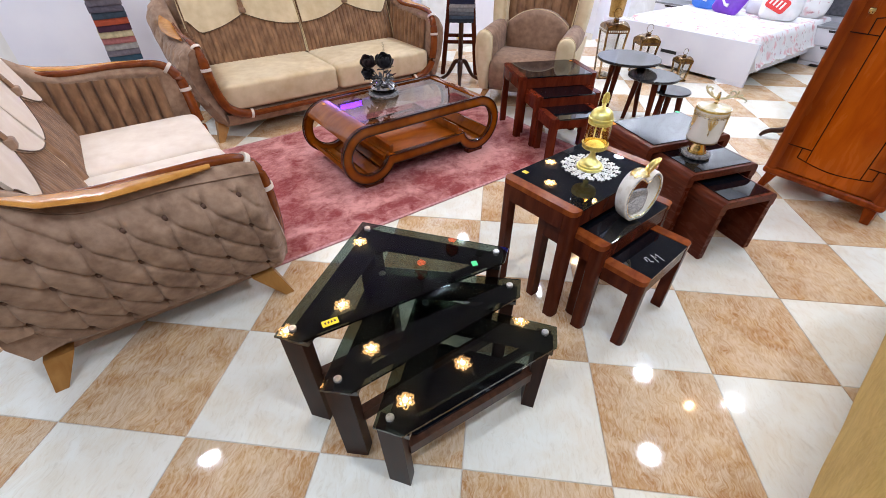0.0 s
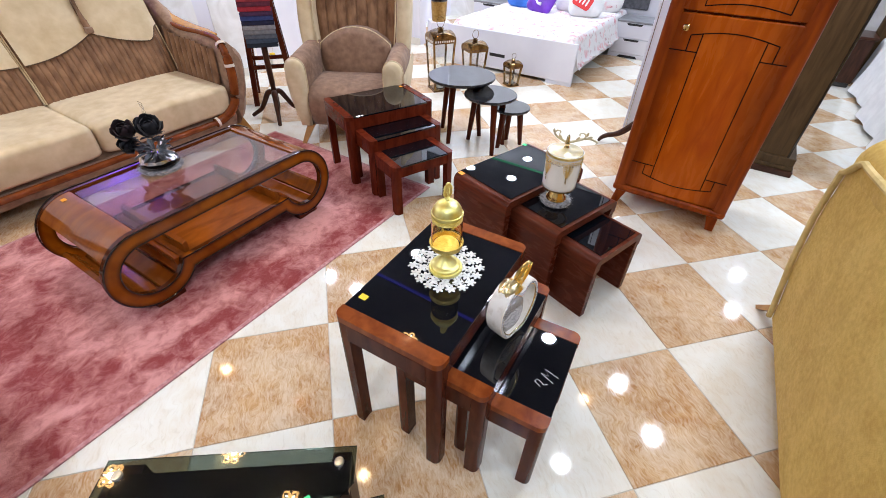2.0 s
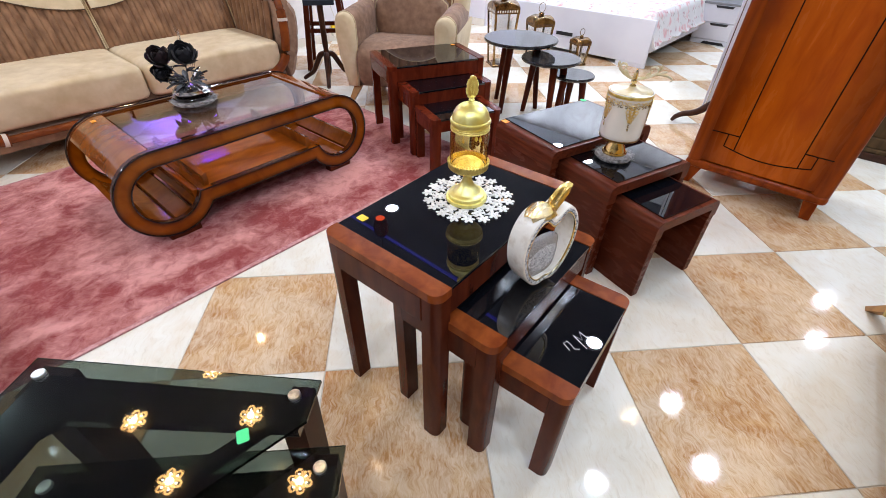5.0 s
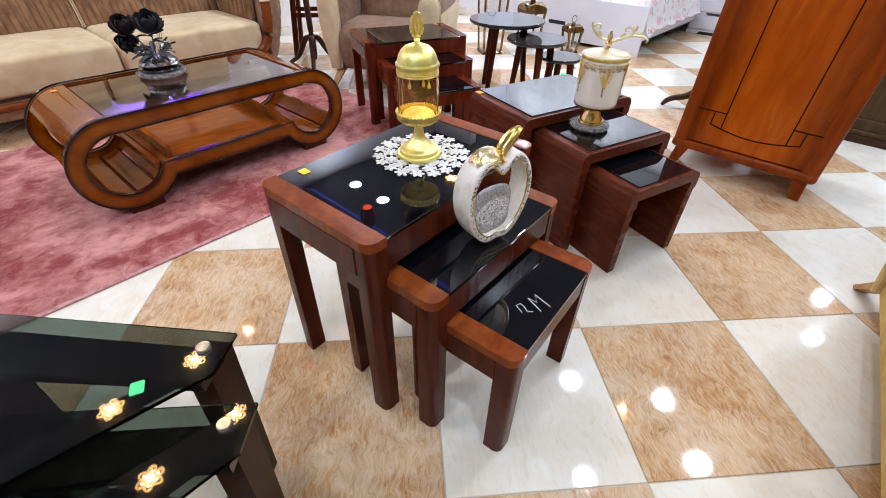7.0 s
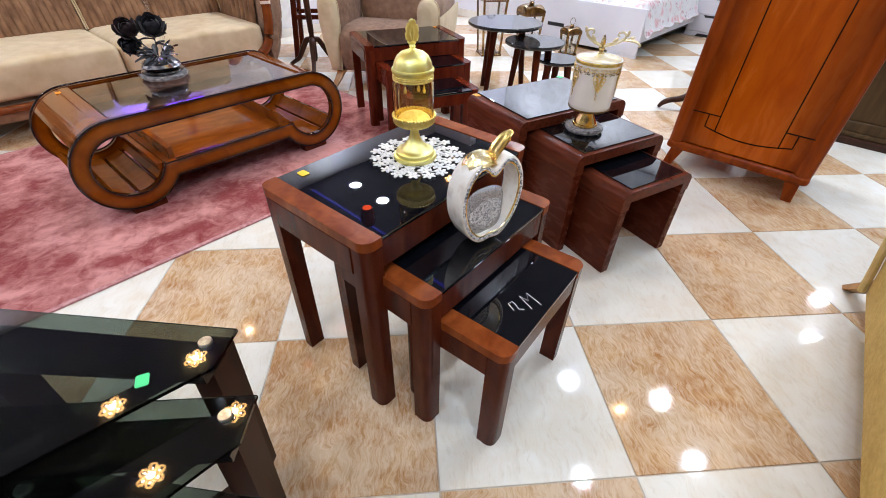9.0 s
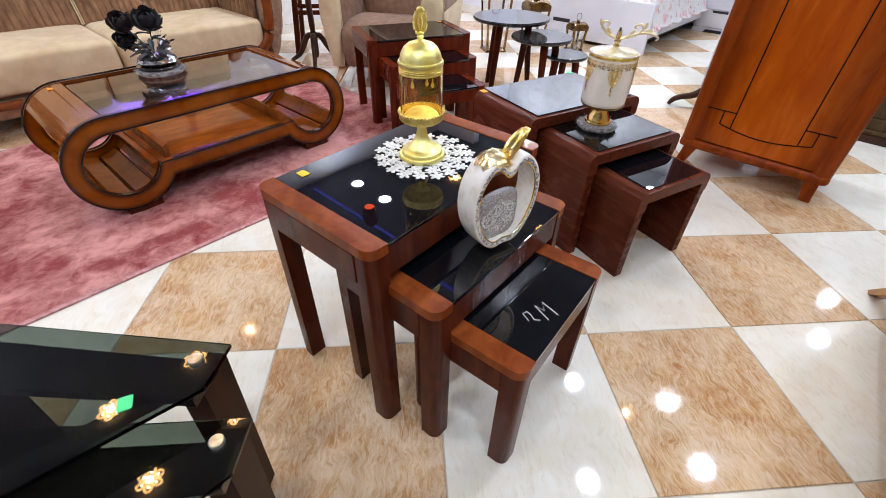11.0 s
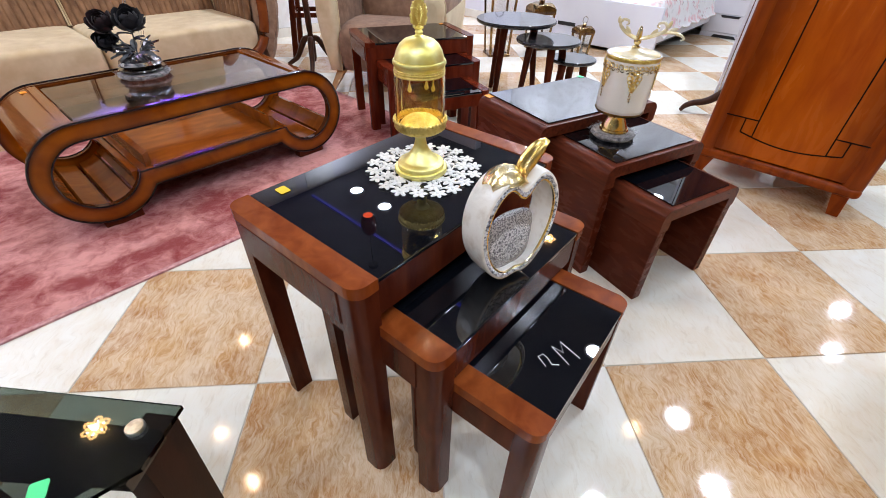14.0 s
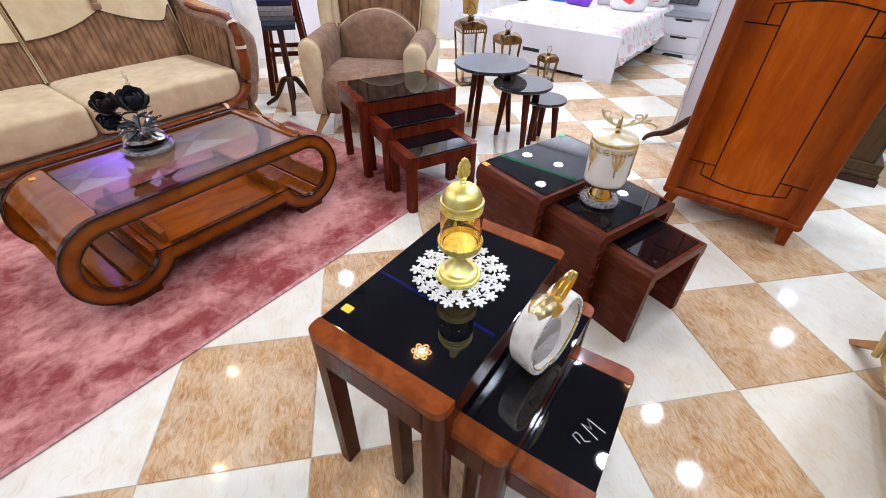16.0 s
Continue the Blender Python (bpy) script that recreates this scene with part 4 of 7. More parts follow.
            part("cream_ring", lathe([(0.032, -0.010), (0.0370, -0.010), (0.0372, 0.0), (0.0370, 0.010), (0.032, 0.010), (0.032, -0.010)], 16), M_PALE_VELVET, t, "cream ring on the show-wood", m=Matrix.Translation(fine[k]) @ q)
        for y in (0.10, 0.89):
            secs = []
            for z, f in ((0.135, 0.0), (0.0, 1.0)):
                cx, cy, w = hl - 0.17 + 0.070 * f, y - (0.085 if y < 0.5 else -0.05) * f, 0.050 - 0.028 * f
                secs.append([(s * (cx + p * w), cy + q * w, z) for p, q in ((-1, -1), (1, -1), (1, 1), (-1, 1))])
            part("foot", rings(secs), M_OAK, t, "splayed honey wood foot")
    part("front_trim", tube([(-hl + 0.39, -0.024, 0.185), (0, -0.026, 0.183), (hl - 0.39, -0.024, 0.185)], 0.022, 10), M_TRIM, t, "red-brown wood front rail")
    # base
    def base_front(i, j):
        x = (i - 0.5) * 2 * (hl - 0.20)
        return (x, -0.012 + 0.05 * (1 - j) ** 2 - 0.010 * abs(math.sin(math.pi * i * 8)) ** 0.5 * (1 - j), 0.10 + j * 0.10)
    part("base_front", sheet(base_front, 64, 5, 0.03), M_BROWN_VELVET, t, smooth=60)
    part("base", box(-hl + 0.17, hl - 0.17, 0.03, depth - 0.06, 0.10, 0.26, 0.01), M_BROWN_VELVET, t)
    # seat cushions
    inside = 2 * (hl - 0.205)
    w = inside / seats
    for k in range(seats):
        s0, s1 = -inside / 2 + k * w + (split if k else 0.0), -inside / 2 + (k + 1) * w + (split if k < seats - 1 else 0.0)
        cx = (s0 + s1) / 2
        part("seat_cushion", cushion((s1 - s0) / 2 - 0.001, 0.40, 0.110, 0.24, 0.12, 72, 24, c=(cx, 0.375, 0.325)), cream, t, "plump cream velvet seat cushion", smooth=60)
    # back, in one half for each seat
    part("back_shell", rings([[(x, depth - 0.20 + 0.02, 0.2), (x, depth - 0.10, 0.98 - 0.16 * abs(x / hl) ** 4), (x, depth - 0.03, 1.0 - 0.16 * abs(x / hl) ** 4), (x, depth, 0.9 - 0.16 * abs(x / hl) ** 4), (x, depth - 0.01, 0.26), (x, depth - 0.05, 0.17)]
                              for x in [(-1 + 2 * q / 24) * (hl - 0.10) for q in range(25)]]), M_BROWN_VELVET, t, smooth=60)

    def back_at(x, z):
        """The front of the back at height z."""
        return 0.66 + 0.20 * smoothstep(z, 0.36, 1.06)
    for k in range(seats):
        x0, x1 = -inside / 2 + k * w + 0.006, -inside / 2 + (k + 1) * w - 0.006

        def ribbed(i, j, x0=x0, x1=x1):
            x = x0 + i * (x1 - x0)
            z = 0.38 + j * 0.63
            edge = min(1, i * 14, (1 - i) * 14) ** 0.5
            return (x, back_at(x, z) - 0.045 * edge - rib * abs(math.sin(math.pi * i * 24)) ** 0.6, z)
        part("ribbed_back", sheet(ribbed, 192, 10, 0.02), M_BROWN_VELVET_DARK, t, "channelled mocha velvet back", smooth=70)
        fw = (x1 - x0) / flaps
        for q in range(flaps):
            f0, f1 = x0 + q * fw + 0.012, x0 + (q + 1) * fw - 0.012
            outer_l, outer_r = (q == 0), (q == flaps - 1)

            def flap(i, j, f0=f0, f1=f1, q=q, end_flap=(k == 0 and q == 0) or (k == seats - 1 and q == flaps - 1)):
                x = f0 + i * (f1 - f0)
                e = (2 * i - 1)
                far = 1 - i if q == 0 else i
                low = 0.665 + 0.108 * (1 - far) ** 2.0 + (0.10 * smoothstep(far, 0.72, 1.0) ** 2 if end_flap else 0.0)
                # over the top and down behind
                path = j * (1.06 - low + 0.13)
                z = low + path if path < 1.06 - low else 1.06 - (path - (1.06 - low)) * 0.4
                y = back_at(x, min(z, 1.06)) - 0.062 - 0.018 * math.sin(math.pi * min(1, j * 1.2)) * (1 - e ** 6) + max(0, path - (1.06 - low)) * 1.15
                z -= 0.03 * abs(e) ** 3 * j
                return (x, y, z)
            fl = part("cream_flap", sheet(flap, 28, 18, 0.016), cream, t, "rounded cream velvet headrest flap", smooth=70)
            edge = [flap(i / 28, 0) for i in range(29)]
            part("piping", tube(edge, 0.0034, 6), M_PIPE_DARK, fl)
        for x in (x0, x1):
            part("seam_piping", tube([(x, back_at(x, z) - 0.030, z) for z in (0.42, 0.55, 0.70, 0.85, 0.98)], 0.005, 6), M_CREAM_VELVET, t, "cream piping")
        if flaps == 2:
            xm = (x0 + x1) / 2
            strap = [(xm, back_at(xm, z) - 0.075, z) for z in (0.79, 0.86, 0.94, 1.02)] + [(xm, back_at(xm, 1.05) - 0.02, 1.062), (xm, back_at(xm, 1.05) + 0.06, 1.03)]
            part("strap", tube(strap, 0.011, 8, flat=2.0), M_BROWN_VELVET_DARK, t, "mocha strap between the flaps")
            part("strap_loop", box(xm - 0.028, xm + 0.028, back_at(xm, 0.80) - 0.092, back_at(xm, 0.80) - 0.058, 0.780, 0.822, 0.010), M_BROWN_VELVET, t, "mocha strap loop")
    return t


sofa(at(0.42, 3.16), 2.36, "mocha and cream velvet three-seat sofa with tufted arms and red-brown show-wood", M_CREAM_VELVET)
sofa(at(-0.845, 2.00, 0, 90), 1.86, "mocha and ivory velvet two-seat sofa with tufted arms beside the rug", M_PALE_VELVET, split=0.10, rib=0.005)

# ---- wing armchair ----


def armchair(m):
    """Looks along -y, its front at y 0."""
    t = thing("armchair", m, "mocha velvet wing armchair with cream velvet edges", "armchair")

    def arm_line(grow=0.0):
        """The arched outline of an arm seen from the front, as (x, z)."""
        pts = [(0.315 - grow, 0.145 - grow), (0.305 - grow, 0.30), (0.294 - grow, 0.45)]
        pts += [(0.368 - (0.074 + grow) * math.cos(radians(q)), 0.575 + (0.080 + grow) * math.sin(radians(q))) for q in range(0, 181, 15)]
        return pts + [(0.432 + grow, 0.45), (0.412 + grow, 0.30), (0.385 + grow, 0.145 - grow)]

    def shrunk(f):
        return [(0.366 + (x - 0.366) * f, 0.40 + (z - 0.40) * (1 - (1 - f) * 0.35)) for x, z in arm_line()]
    for s in (1, -1):
        secs = [[(s * x, y, z) for x, z in shrunk(f)] for y, f in ((0.03, 1.0), (0.0, 1.0), (-0.018, 0.95), (-0.030, 0.80), (-0.036, 0.45))]
        part("arm_front", rings(secs), M_CREAM_VELVET, t, "rounded cream velvet arm front", smooth=80)
        part("piping", tube([(s * x, 0.006, z) for x, z in arm_line(0.003)], 0.0045, 6), M_CREAM_VELVET, t, "pale piping")
        secs = []
        for y, dz, g in ((0.012, 0.0, -0.006), (0.03, 0.0, 0.004), (0.20, 0.005, 0.006), (0.40, 0.012, 0.006), (0.55, 0.02, 0.0), (0.66, 0.02, -0.01)):
            secs.append([(s * x, y, z + dz * (z > 0.4)) for x, z in arm_line(g)])
        part("arm", rings(secs), M_TAUPE_VELVET, t, "mocha velvet arm pad", smooth=80)

        def outside(i, j):
            y, z = 0.02 + 0.70 * i, 0.142 + 0.40 * j
            return (s * (0.388 + 0.058 * min(1, j * 1.1) + 0.012 * math.sin(math.pi * j)), y, z)
        part("outer_arm", sheet(outside, 12, 10, 0.010), M_CREAM_VELVET, t, "cream velvet outer arm", smooth=80)
        # wing: a fat rounded edge that leans back towards the top
        secs = []
        for k in range(19):
            f = k / 18
            z = 0.50 + 0.72 * f
            lean = 0.13 * f + 0.10 * smoothstep(f, 0.72, 1.0)
            yf = 0.455 + lean - 0.025 * math.sin(math.pi * min(1, f * 1.3))
            cx = 0.366 + 0.030 * math.sin(math.pi * min(1.0, f * 0.9)) - 0.055 * smoothstep(f, 0.72, 1.0)
            w = 0.062 * (1 - 0.45 * smoothstep(f, 0.80, 1.0) ** 2)
            ring = []
            for q in range(0, 360, 15):
                c, sn = math.cos(radians(q)), math.sin(radians(q))
                ring.append((s * (cx + w * math.copysign(abs(c) ** 0.6, c)), yf + 0.11 + 0.11 * math.copysign(abs(sn) ** 0.6, sn) - 0.030 * c * (sn < 0), z - 0.03 * c * f))
            secs.append(ring)
        part("wing", rings(secs), M_CREAM_VELVET, t, "padded cream velvet wing", smooth=80)
        part("wing_piping", tube([(s * (0.366 + 0.030 * math.sin(math.pi * min(1.0, f * 0.9)) - 0.055 * smoothstep(f, 0.72, 1.0) - 0.062), 0.485 + 0.13 * f + 0.10 * smoothstep(f, 0.72, 1.0) - 0.025 * math.sin(math.pi * min(1, f * 1.3)), 0.55 + 0.66 * f) for f in [q / 14 for q in range(14)]], 0.006, 6), M_CREAM_VELVET, t, "pale piping")
        for y in (0.04, 0.62):
            secs = []
            for z, f in ((0.140, 0.0), (0.0, 1.0)):
                cx, cy, w = 0.325 + 0.06 * f, y - (0.10 if y < 0.3 else -0.08) * f, 0.030 - 0.015 * f
                secs.append([(s * (cx + p * w), cy + q * w, z) for p, q in ((-1, -1), (1, -1), (1, 1), (-1, 1))])
            part("leg", rings(secs), M_OAK, t, "tapered honey wood leg")

    def back(i, j):
        z = 0.40 + j * 0.88
        e = 2 * i - 1
        w = 0.300 + 0.035 * math.sin(math.pi * min(1.0, j * 0.85)) - 0.05 * smoothstep(j, 0.8, 1.0)
        return (e * w, 0.565 + 0.155 * j + 0.06 * smoothstep(j, 0.75, 1.0) - 0.02 * (1 - e * e) - 0.016 * abs(math.sin(math.pi * i * 8)) ** 0.5, z - 0.09 * e * e * smoothstep(j, 0.8, 1))
    part("ribbed_back", sheet(back, 96, 20, 0.05), M_BROWN_VELVET_DARK, t, "channelled mocha velvet back", smooth=70)

    def outer(i, j):
        z = 0.16 + j * 1.10
        e = 2 * i - 1
        return (e * (0.40 - 0.05 * smoothstep(j, 0.7, 1.0)), 0.70 + 0.16 * j - 0.08 * e ** 4, z - 0.10 * e * e * smoothstep(j, 0.8, 1))
    part("back_shell", sheet(outer, 20, 12, -0.03), M_CREAM_VELVET, t, smooth=70)

    def arch(f):
        """The lumbar cushion's outline: straight sides under a low arch."""
        pts = [(-0.270, 0.405), (-0.292, 0.50), (-0.295, 0.60), (-0.285, 0.655)]
        pts += [(x, 0.665 + 0.108 * (1 - abs(x / 0.272) ** 2.2)) for x in [-0.272 + 0.544 * k / 16 for k in range(17)]]
        pts += [(0.285, 0.655), (0.295, 0.60), (0.292, 0.50), (0.270, 0.405)]
        return [(x * f, 0.56 + (z - 0.56) * f) for x, z in pts]
    part("lumbar_cushion", rings([[(x, y + 0.05 * (z - 0.4) / 0.36, z) for x, z in arch(f)] for y, f in ((0.56, 0.97), (0.455, 1.0), (0.435, 0.99), (0.415, 0.93), (0.402, 0.78), (0.395, 0.45))]), M_TAUPE_VELVET, t, "arched mocha lumbar cushion", smooth=80)
    part("lumbar_piping", tube([(x, 0.440 + 0.05 * (z - 0.4) / 0.36, z) for x, z in arch(1.005)], 0.0045, 6), M_CREAM_VELVET, t, "pale piping")

    prof = [(0.50, 0.20), (0.50, 0.43), (0.42, 0.448), (0.28, 0.455), (0.12, 0.452), (0.03, 0.440), (-0.025, 0.405), (-0.045, 0.35), (-0.040, 0.27), (-0.015, 0.19), (0.01, 0.150), (0.10, 0.142), (0.50, 0.142)]
    secs = []
    for k in range(13):
        e = -1 + k / 6
        w = 0.302 * math.copysign(1 - (1 - abs(e)) ** 1.6, e)
        f = 1 - 0.10 * abs(e) ** 8
        secs.append([(w, 0.25 + (y - 0.25) * (0.97 + 0.03 * f) if y > 0.25 else 0.25 + (y - 0.25) * f, 0.29 + (z - 0.29) * (f if z > 0.29 else 1.0)) for y, z in prof])
    part("seat_cushion", rings(secs), M_TAUPE_VELVET, t, "rounded mocha waterfall seat", smooth=80)
    part("base", box(-0.36, 0.36, 0.05, 0.74, 0.13, 0.30, 0.02, 3), M_TAUPE_VELVET, t)
    return t


armchair(pose(-0.235, 2.935, 0, 0, 0, -16.5))

# ---- mustard sofa seen from behind ----


def mustard_sofa(m):
    """Its back is at y 0 and looks towards +y; x runs along it, its end at x 0, the rest towards -x."""
    t = thing("mustard_sofa", m, "mustard velvet sofa with a rolled back and piping", "sofa")
    length = 2.1

    def zt(x):
        return 0.945 - 0.040 * smoothstep(x, -0.5, -0.05) - 0.095 * smoothstep(x, -0.10, 0.05)

    def edge_x(z):
        """The end of the back: widest at the shoulder, drawn in towards the foot."""
        return -0.075 + 0.105 * smoothstep(z, 0.12, 0.70)

    def panel(i, j):
        z = 0.14 + j * (zt(-length + i * (length + 0.045)) - 0.14)
        return (-length + i * (length + edge_x(z)), 0.012 * math.sin(math.pi * j) + 0.05 * j + 0.004 * noise.noise((i * 9, j * 4, 0.0)), z)
    part("back_panel", sheet(panel, 60, 20, -0.05), M_YELLOW_VELVET, t, smooth=80)
    edge = [panel(i / 60, 1) for i in range(61)] + [panel(1, j / 20) for j in range(19, -1, -1)]
    part("piping", tube([(x, y + 0.014, z) for x, y, z in edge], 0.012, 8), M_YELLOW_PIPE, t, "thick pale mustard piping")
    secs = []
    for k in range(97):
        x = -length + (length + 0.115) * k / 96
        zr = 0.935 - 0.030 * smoothstep(x, -0.45, -0.05) - 0.060 * smoothstep(x, -0.06, 0.10)
        sc = math.sqrt(max(0.004, 1 - (max(0.0, x + 0.025) / 0.141) ** 2)) * (1 - 0.025 * abs(math.sin(x * 19)) ** 6)
        secs.append([(x, -0.052 + 0.112 * math.cos(radians(q)) * sc, zr + (0.104 if q < 180 else 0.16) * math.sin(radians(q)) * sc) for q in range(0, 360, 12)])
    part("back_roll", rings(secs), M_YELLOW_VELVET, t, "fat rolled mustard velvet top", smooth=80)
    part("side_roll", swept([(-0.01, -0.085, 0.15), (0.035, -0.085, 0.27), (0.060, -0.08, 0.42), (0.065, -0.075, 0.60), (0.045, -0.07, 0.76), (0.0, -0.06, 0.86)], [0.05, 0.070, 0.080, 0.078, 0.078, 0.080], 4, 16), M_YELLOW_VELVET, t, "padded mustard velvet side", smooth=80)
    part("side_pad", cushion(0.085, 0.13, 0.125, 0.8, 0.8, 28, 16, c=(0.085, -0.14, 0.52)), M_YELLOW_VELVET, t, "plump mustard velvet arm pad", smooth=80)
    part("side_pad", cushion(0.085, 0.14, 0.110, 0.8, 0.8, 28, 16, c=(0.070, -0.14, 0.32)), M_YELLOW_VELVET, t, "plump mustard velvet arm pad", smooth=80)
    part("arm", cushion(0.10, 0.46, 0.27, 0.5, 0.5, 36, 18, c=(0.06, -0.54, 0.42)), M_YELLOW_VELVET, t, smooth=80)
    part("seat_cushion", cushion(1.0, 0.40, 0.12, 0.35, 0.25, 48, 14, c=(-1.08, -0.52, 0.36)), M_YELLOW_VELVET, t, smooth=80)
    part("base", box(-length, 0.03, -0.92, -0.03, 0.13, 0.27, 0.02), M_YELLOW_VELVET, t)
    for x, dx in ((-0.02, 0.17), (-length + 0.1, -0.1)):
        for y, dy in ((-0.06, 0.05), (-0.80, -0.05)):
            secs = []
            for z, f in ((0.16, 0.0), (0.0, 1.0)):
                w = 0.030 - 0.014 * f
                secs.append([(x + dx * f + p * w, y + dy * f + q * w, z) for p, q in ((-1, -1), (1, -1), (1, 1), (-1, 1))])
            part("foot", rings(secs), M_OAK, t, "splayed honey wood foot")
    return t


mustard_sofa(at(1.46, -0.655, 0, 3.5))

# ---- cabinet ----


def cabinet(m):
    """Front at y 0, looks along -y, x from -0.335 to 0.335."""
    t = thing("cabinet", m, "orange walnut cabinet with black inlay lines on tapered legs", "cabinet")
    w, h, d = 0.335, 1.52, 0.40
    body = box(-w + 0.004, w - 0.004, 0.02, d, 0.13, h, 0.012)
    part("body", body, M_CABINET_RIM, t)
    for s in (1, -1):
        # moulded posts
        secs = []
        for z in (0.115, 0.5, h):
            cx = s * (w - 0.041)
            secs.append([(cx + 0.040 * math.cos(radians(q)), 0.008 + 0.030 * math.sin(radians(q)), z) for q in range(0, 360, 20)])
        part("corner_post", rings(secs), M_CABINET_RIM, t)
    part("plinth", box(-w, w, -0.026, d + 0.004, 0.105, 0.152, 0.02, 4), M_CABINET_RIM, t)
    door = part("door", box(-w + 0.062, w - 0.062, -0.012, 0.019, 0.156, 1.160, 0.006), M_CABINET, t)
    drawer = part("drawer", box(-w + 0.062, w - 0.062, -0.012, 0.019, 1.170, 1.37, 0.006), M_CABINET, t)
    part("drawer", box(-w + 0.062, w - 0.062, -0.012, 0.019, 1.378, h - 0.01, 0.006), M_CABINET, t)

    def line(parent, pts, dz=-0.0125):
        part("inlay_line", tube([(min(max(1.06 * x + 0.009, -0.269), 0.271), dz, z) for x, z in pts], 0.0028, 6), M_LINE, parent, "black inlay line")
    xl, xr = -0.135, 0.135
    line(door, [(-0.185 + 0.37 * k / 12, 1.062 + 0.028 * math.sin(math.pi * k / 12)) for k in range(13)])
    line(door, [(-0.185 + 0.37 * k / 12, 0.262 - 0.030 * math.sin(math.pi * k / 12)) for k in range(13)])
    for x in (xl, xr):
        line(door, [(x, 0.250), (x, 1.0735)])
    for s in (1, -1):
        line(door, [(s * 0.262, 0.985), (s * 0.135, 0.985)])
        line(door, [(s * 0.185, 1.062), (s * 0.185, 0.985)])
        line(door, [(s * 0.262, 0.327), (s * 0.135, 0.327)])
        line(door, [(s * 0.185, 0.262), (s * 0.185, 0.327)])
    line(drawer, [(-0.17 + 0.34 * k / 12, 1.195 + 0.022 * math.sin(math.pi * k / 12)) for k in range(13)])
    for s in (1, -1):
        line(drawer, [(s * 0.17, 1.195), (s * 0.17, 1.26)])
    part("door_knob", cushion(0.016, 0.012, 0.016, 0.5, 0.4, 16, 8, c=(-0.220, -0.022, 1.095)), M_BRASS, door, "square brass knob")
    part("handle", tube([(-0.055, -0.014, 1.265), (-0.045, -0.035, 1.268), (0, -0.040, 1.266), (0.045, -0.035, 1.268), (0.055, -0.014, 1.265)], [0.012, 0.008, 0.007, 0.008, 0.012], 10), M_PALE_VELVET, drawer, "pale gold bow handle")
    for x in (-0.275, 0.275):
        for y in (0.03, d - 0.05):
            secs = []
            for z, f in ((0.106, 0), (0.0, 1)):
                q = 0.032 - 0.010 * f
                cx = x + (0.014 if x > 0 else -0.03) * f
                secs.append([(cx + p * q, y + r * q, z) for p, r in ((-1, -1), (1, -1), (1, 1), (-1, 1))])
            part("leg", rings(secs), M_CABINET_RIM, t)
    return t


cabinet(at(2.185, -0.055, 0, -90))

# ---- dark wardrobe behind it ----
ward = thing("wardrobe", at(3.31, -0.40, 0, -90), "tall olive brown wardrobe with a stepped base", "wardrobe")
part("body", box(-0.34, 0.290, 0.0, 0.6, 0.14, 2.15, 0.004), M_OLIVE, ward)
for k, (g, z0, z1) in enumerate(((0.030, 0.0, 0.045), (0.020, 0.045, 0.075), (0.012, 0.075, 0.14))):
    part("plinth", box(-0.34 - g, 0.34 + g, -g, 0.6 + g, z0, z1 - 0.0005, 0.006), M_DARKWOOD if k == 0 else M_OLIVE, ward)
part("edge_strip", box(0.288, 0.302, -0.006, 0.03, 0.14, 2.15, 0.002), M_EBONY, ward, "black edge strip")

# ---- cheval mirror ----
chev = thing("cheval_mirror", at(3.10, 0.36, 0, -90), "tall white framed standing mirror on curved dark feet", "mirror")
# Wide white board; the glass is kept behind the cabinet to fit the view.
part("frame", box(-0.115, 0.34, 0.0, 0.03, 0.15, 1.80, 0.006), M_WHITE_LACQUER, chev)
part("mirror_glass", box(0.045, 0.31, -0.004, -0.0005, 0.22, 1.74), M_MIRROR, chev)
part("bevel_strip", box(-0.096, -0.090, -0.004, -0.0005, 0.16, 1.79, 0.001), M_CHROME, chev)
for s, d in ((-0.07, -1), (0.30, 1)):
    part("foot", swept([(s - d * 0.085, 0.013, 0.245), (s - d * 0.045, 0.012, 0.212), (s, 0.009, 0.158), (s + d * 0.045, 0.002, 0.112), (s + d * 0.090, -0.008, 0.086), (s + d * 0.140, -0.018, 0.070), (s + d * 0.180, -0.024, 0.042), (s + d * 0.200, -0.026, 0.009)],
                       [0.026, 0.029, 0.028, 0.025, 0.022, 0.020, 0.018, 0.012], 5, 12), M_DARKWOOD, chev, "curved dark wooden foot")

# ---- three round tables ----


def round_table(m, r, h, label, feet):
    """feet: where the splayed legs meet the floor."""
    t = thing("round_table", m, label, "side table", "round nest of tables")
    part("tabletop", lathe([(0.0, h - 0.024), (r - 0.012, h - 0.024), (r - 0.003, h - 0.018), (r, h - 0.010), (r - 0.002, h - 0.003), (r - 0.006, h), (0.0, h)], 48), M_EBONYTOP, t)
    for fx, fy in feet:
        secs = []
        for z, f in ((h - 0.024, 0), (0.0, 1)):
            q = 0.027 - 0.010 * f
            secs.append([(fx * (0.70 + 0.30 * f) + q * math.cos(g), fy * (0.70 + 0.30 * f) + q * math.sin(g), z) for g in [2 * math.pi * i / 12 for i in range(12)]])
        part("leg", rings(secs), M_NEST, t, "tapered mahogany leg")
    return t


LBL = "round black table on three tapered mahogany legs, "
round_table(pose(0.676, 2.902, 0), 0.268, 0.510, LBL + "tallest", ((-0.100, 0.200), (-0.130, -0.120), (0.170, -0.030)))
round_table(pose(0.842, 2.662, 0), 0.205, 0.436, LBL + "middle", ((-0.110, 0.160), (-0.010, -0.165), (0.145, 0.010)))
round_table(pose(1.030, 2.670, 0), 0.150, 0.320, LBL + "lowest", ((-0.105, -0.050), (0.020, 0.085), (0.100, -0.030)))

# ---- white bed ----


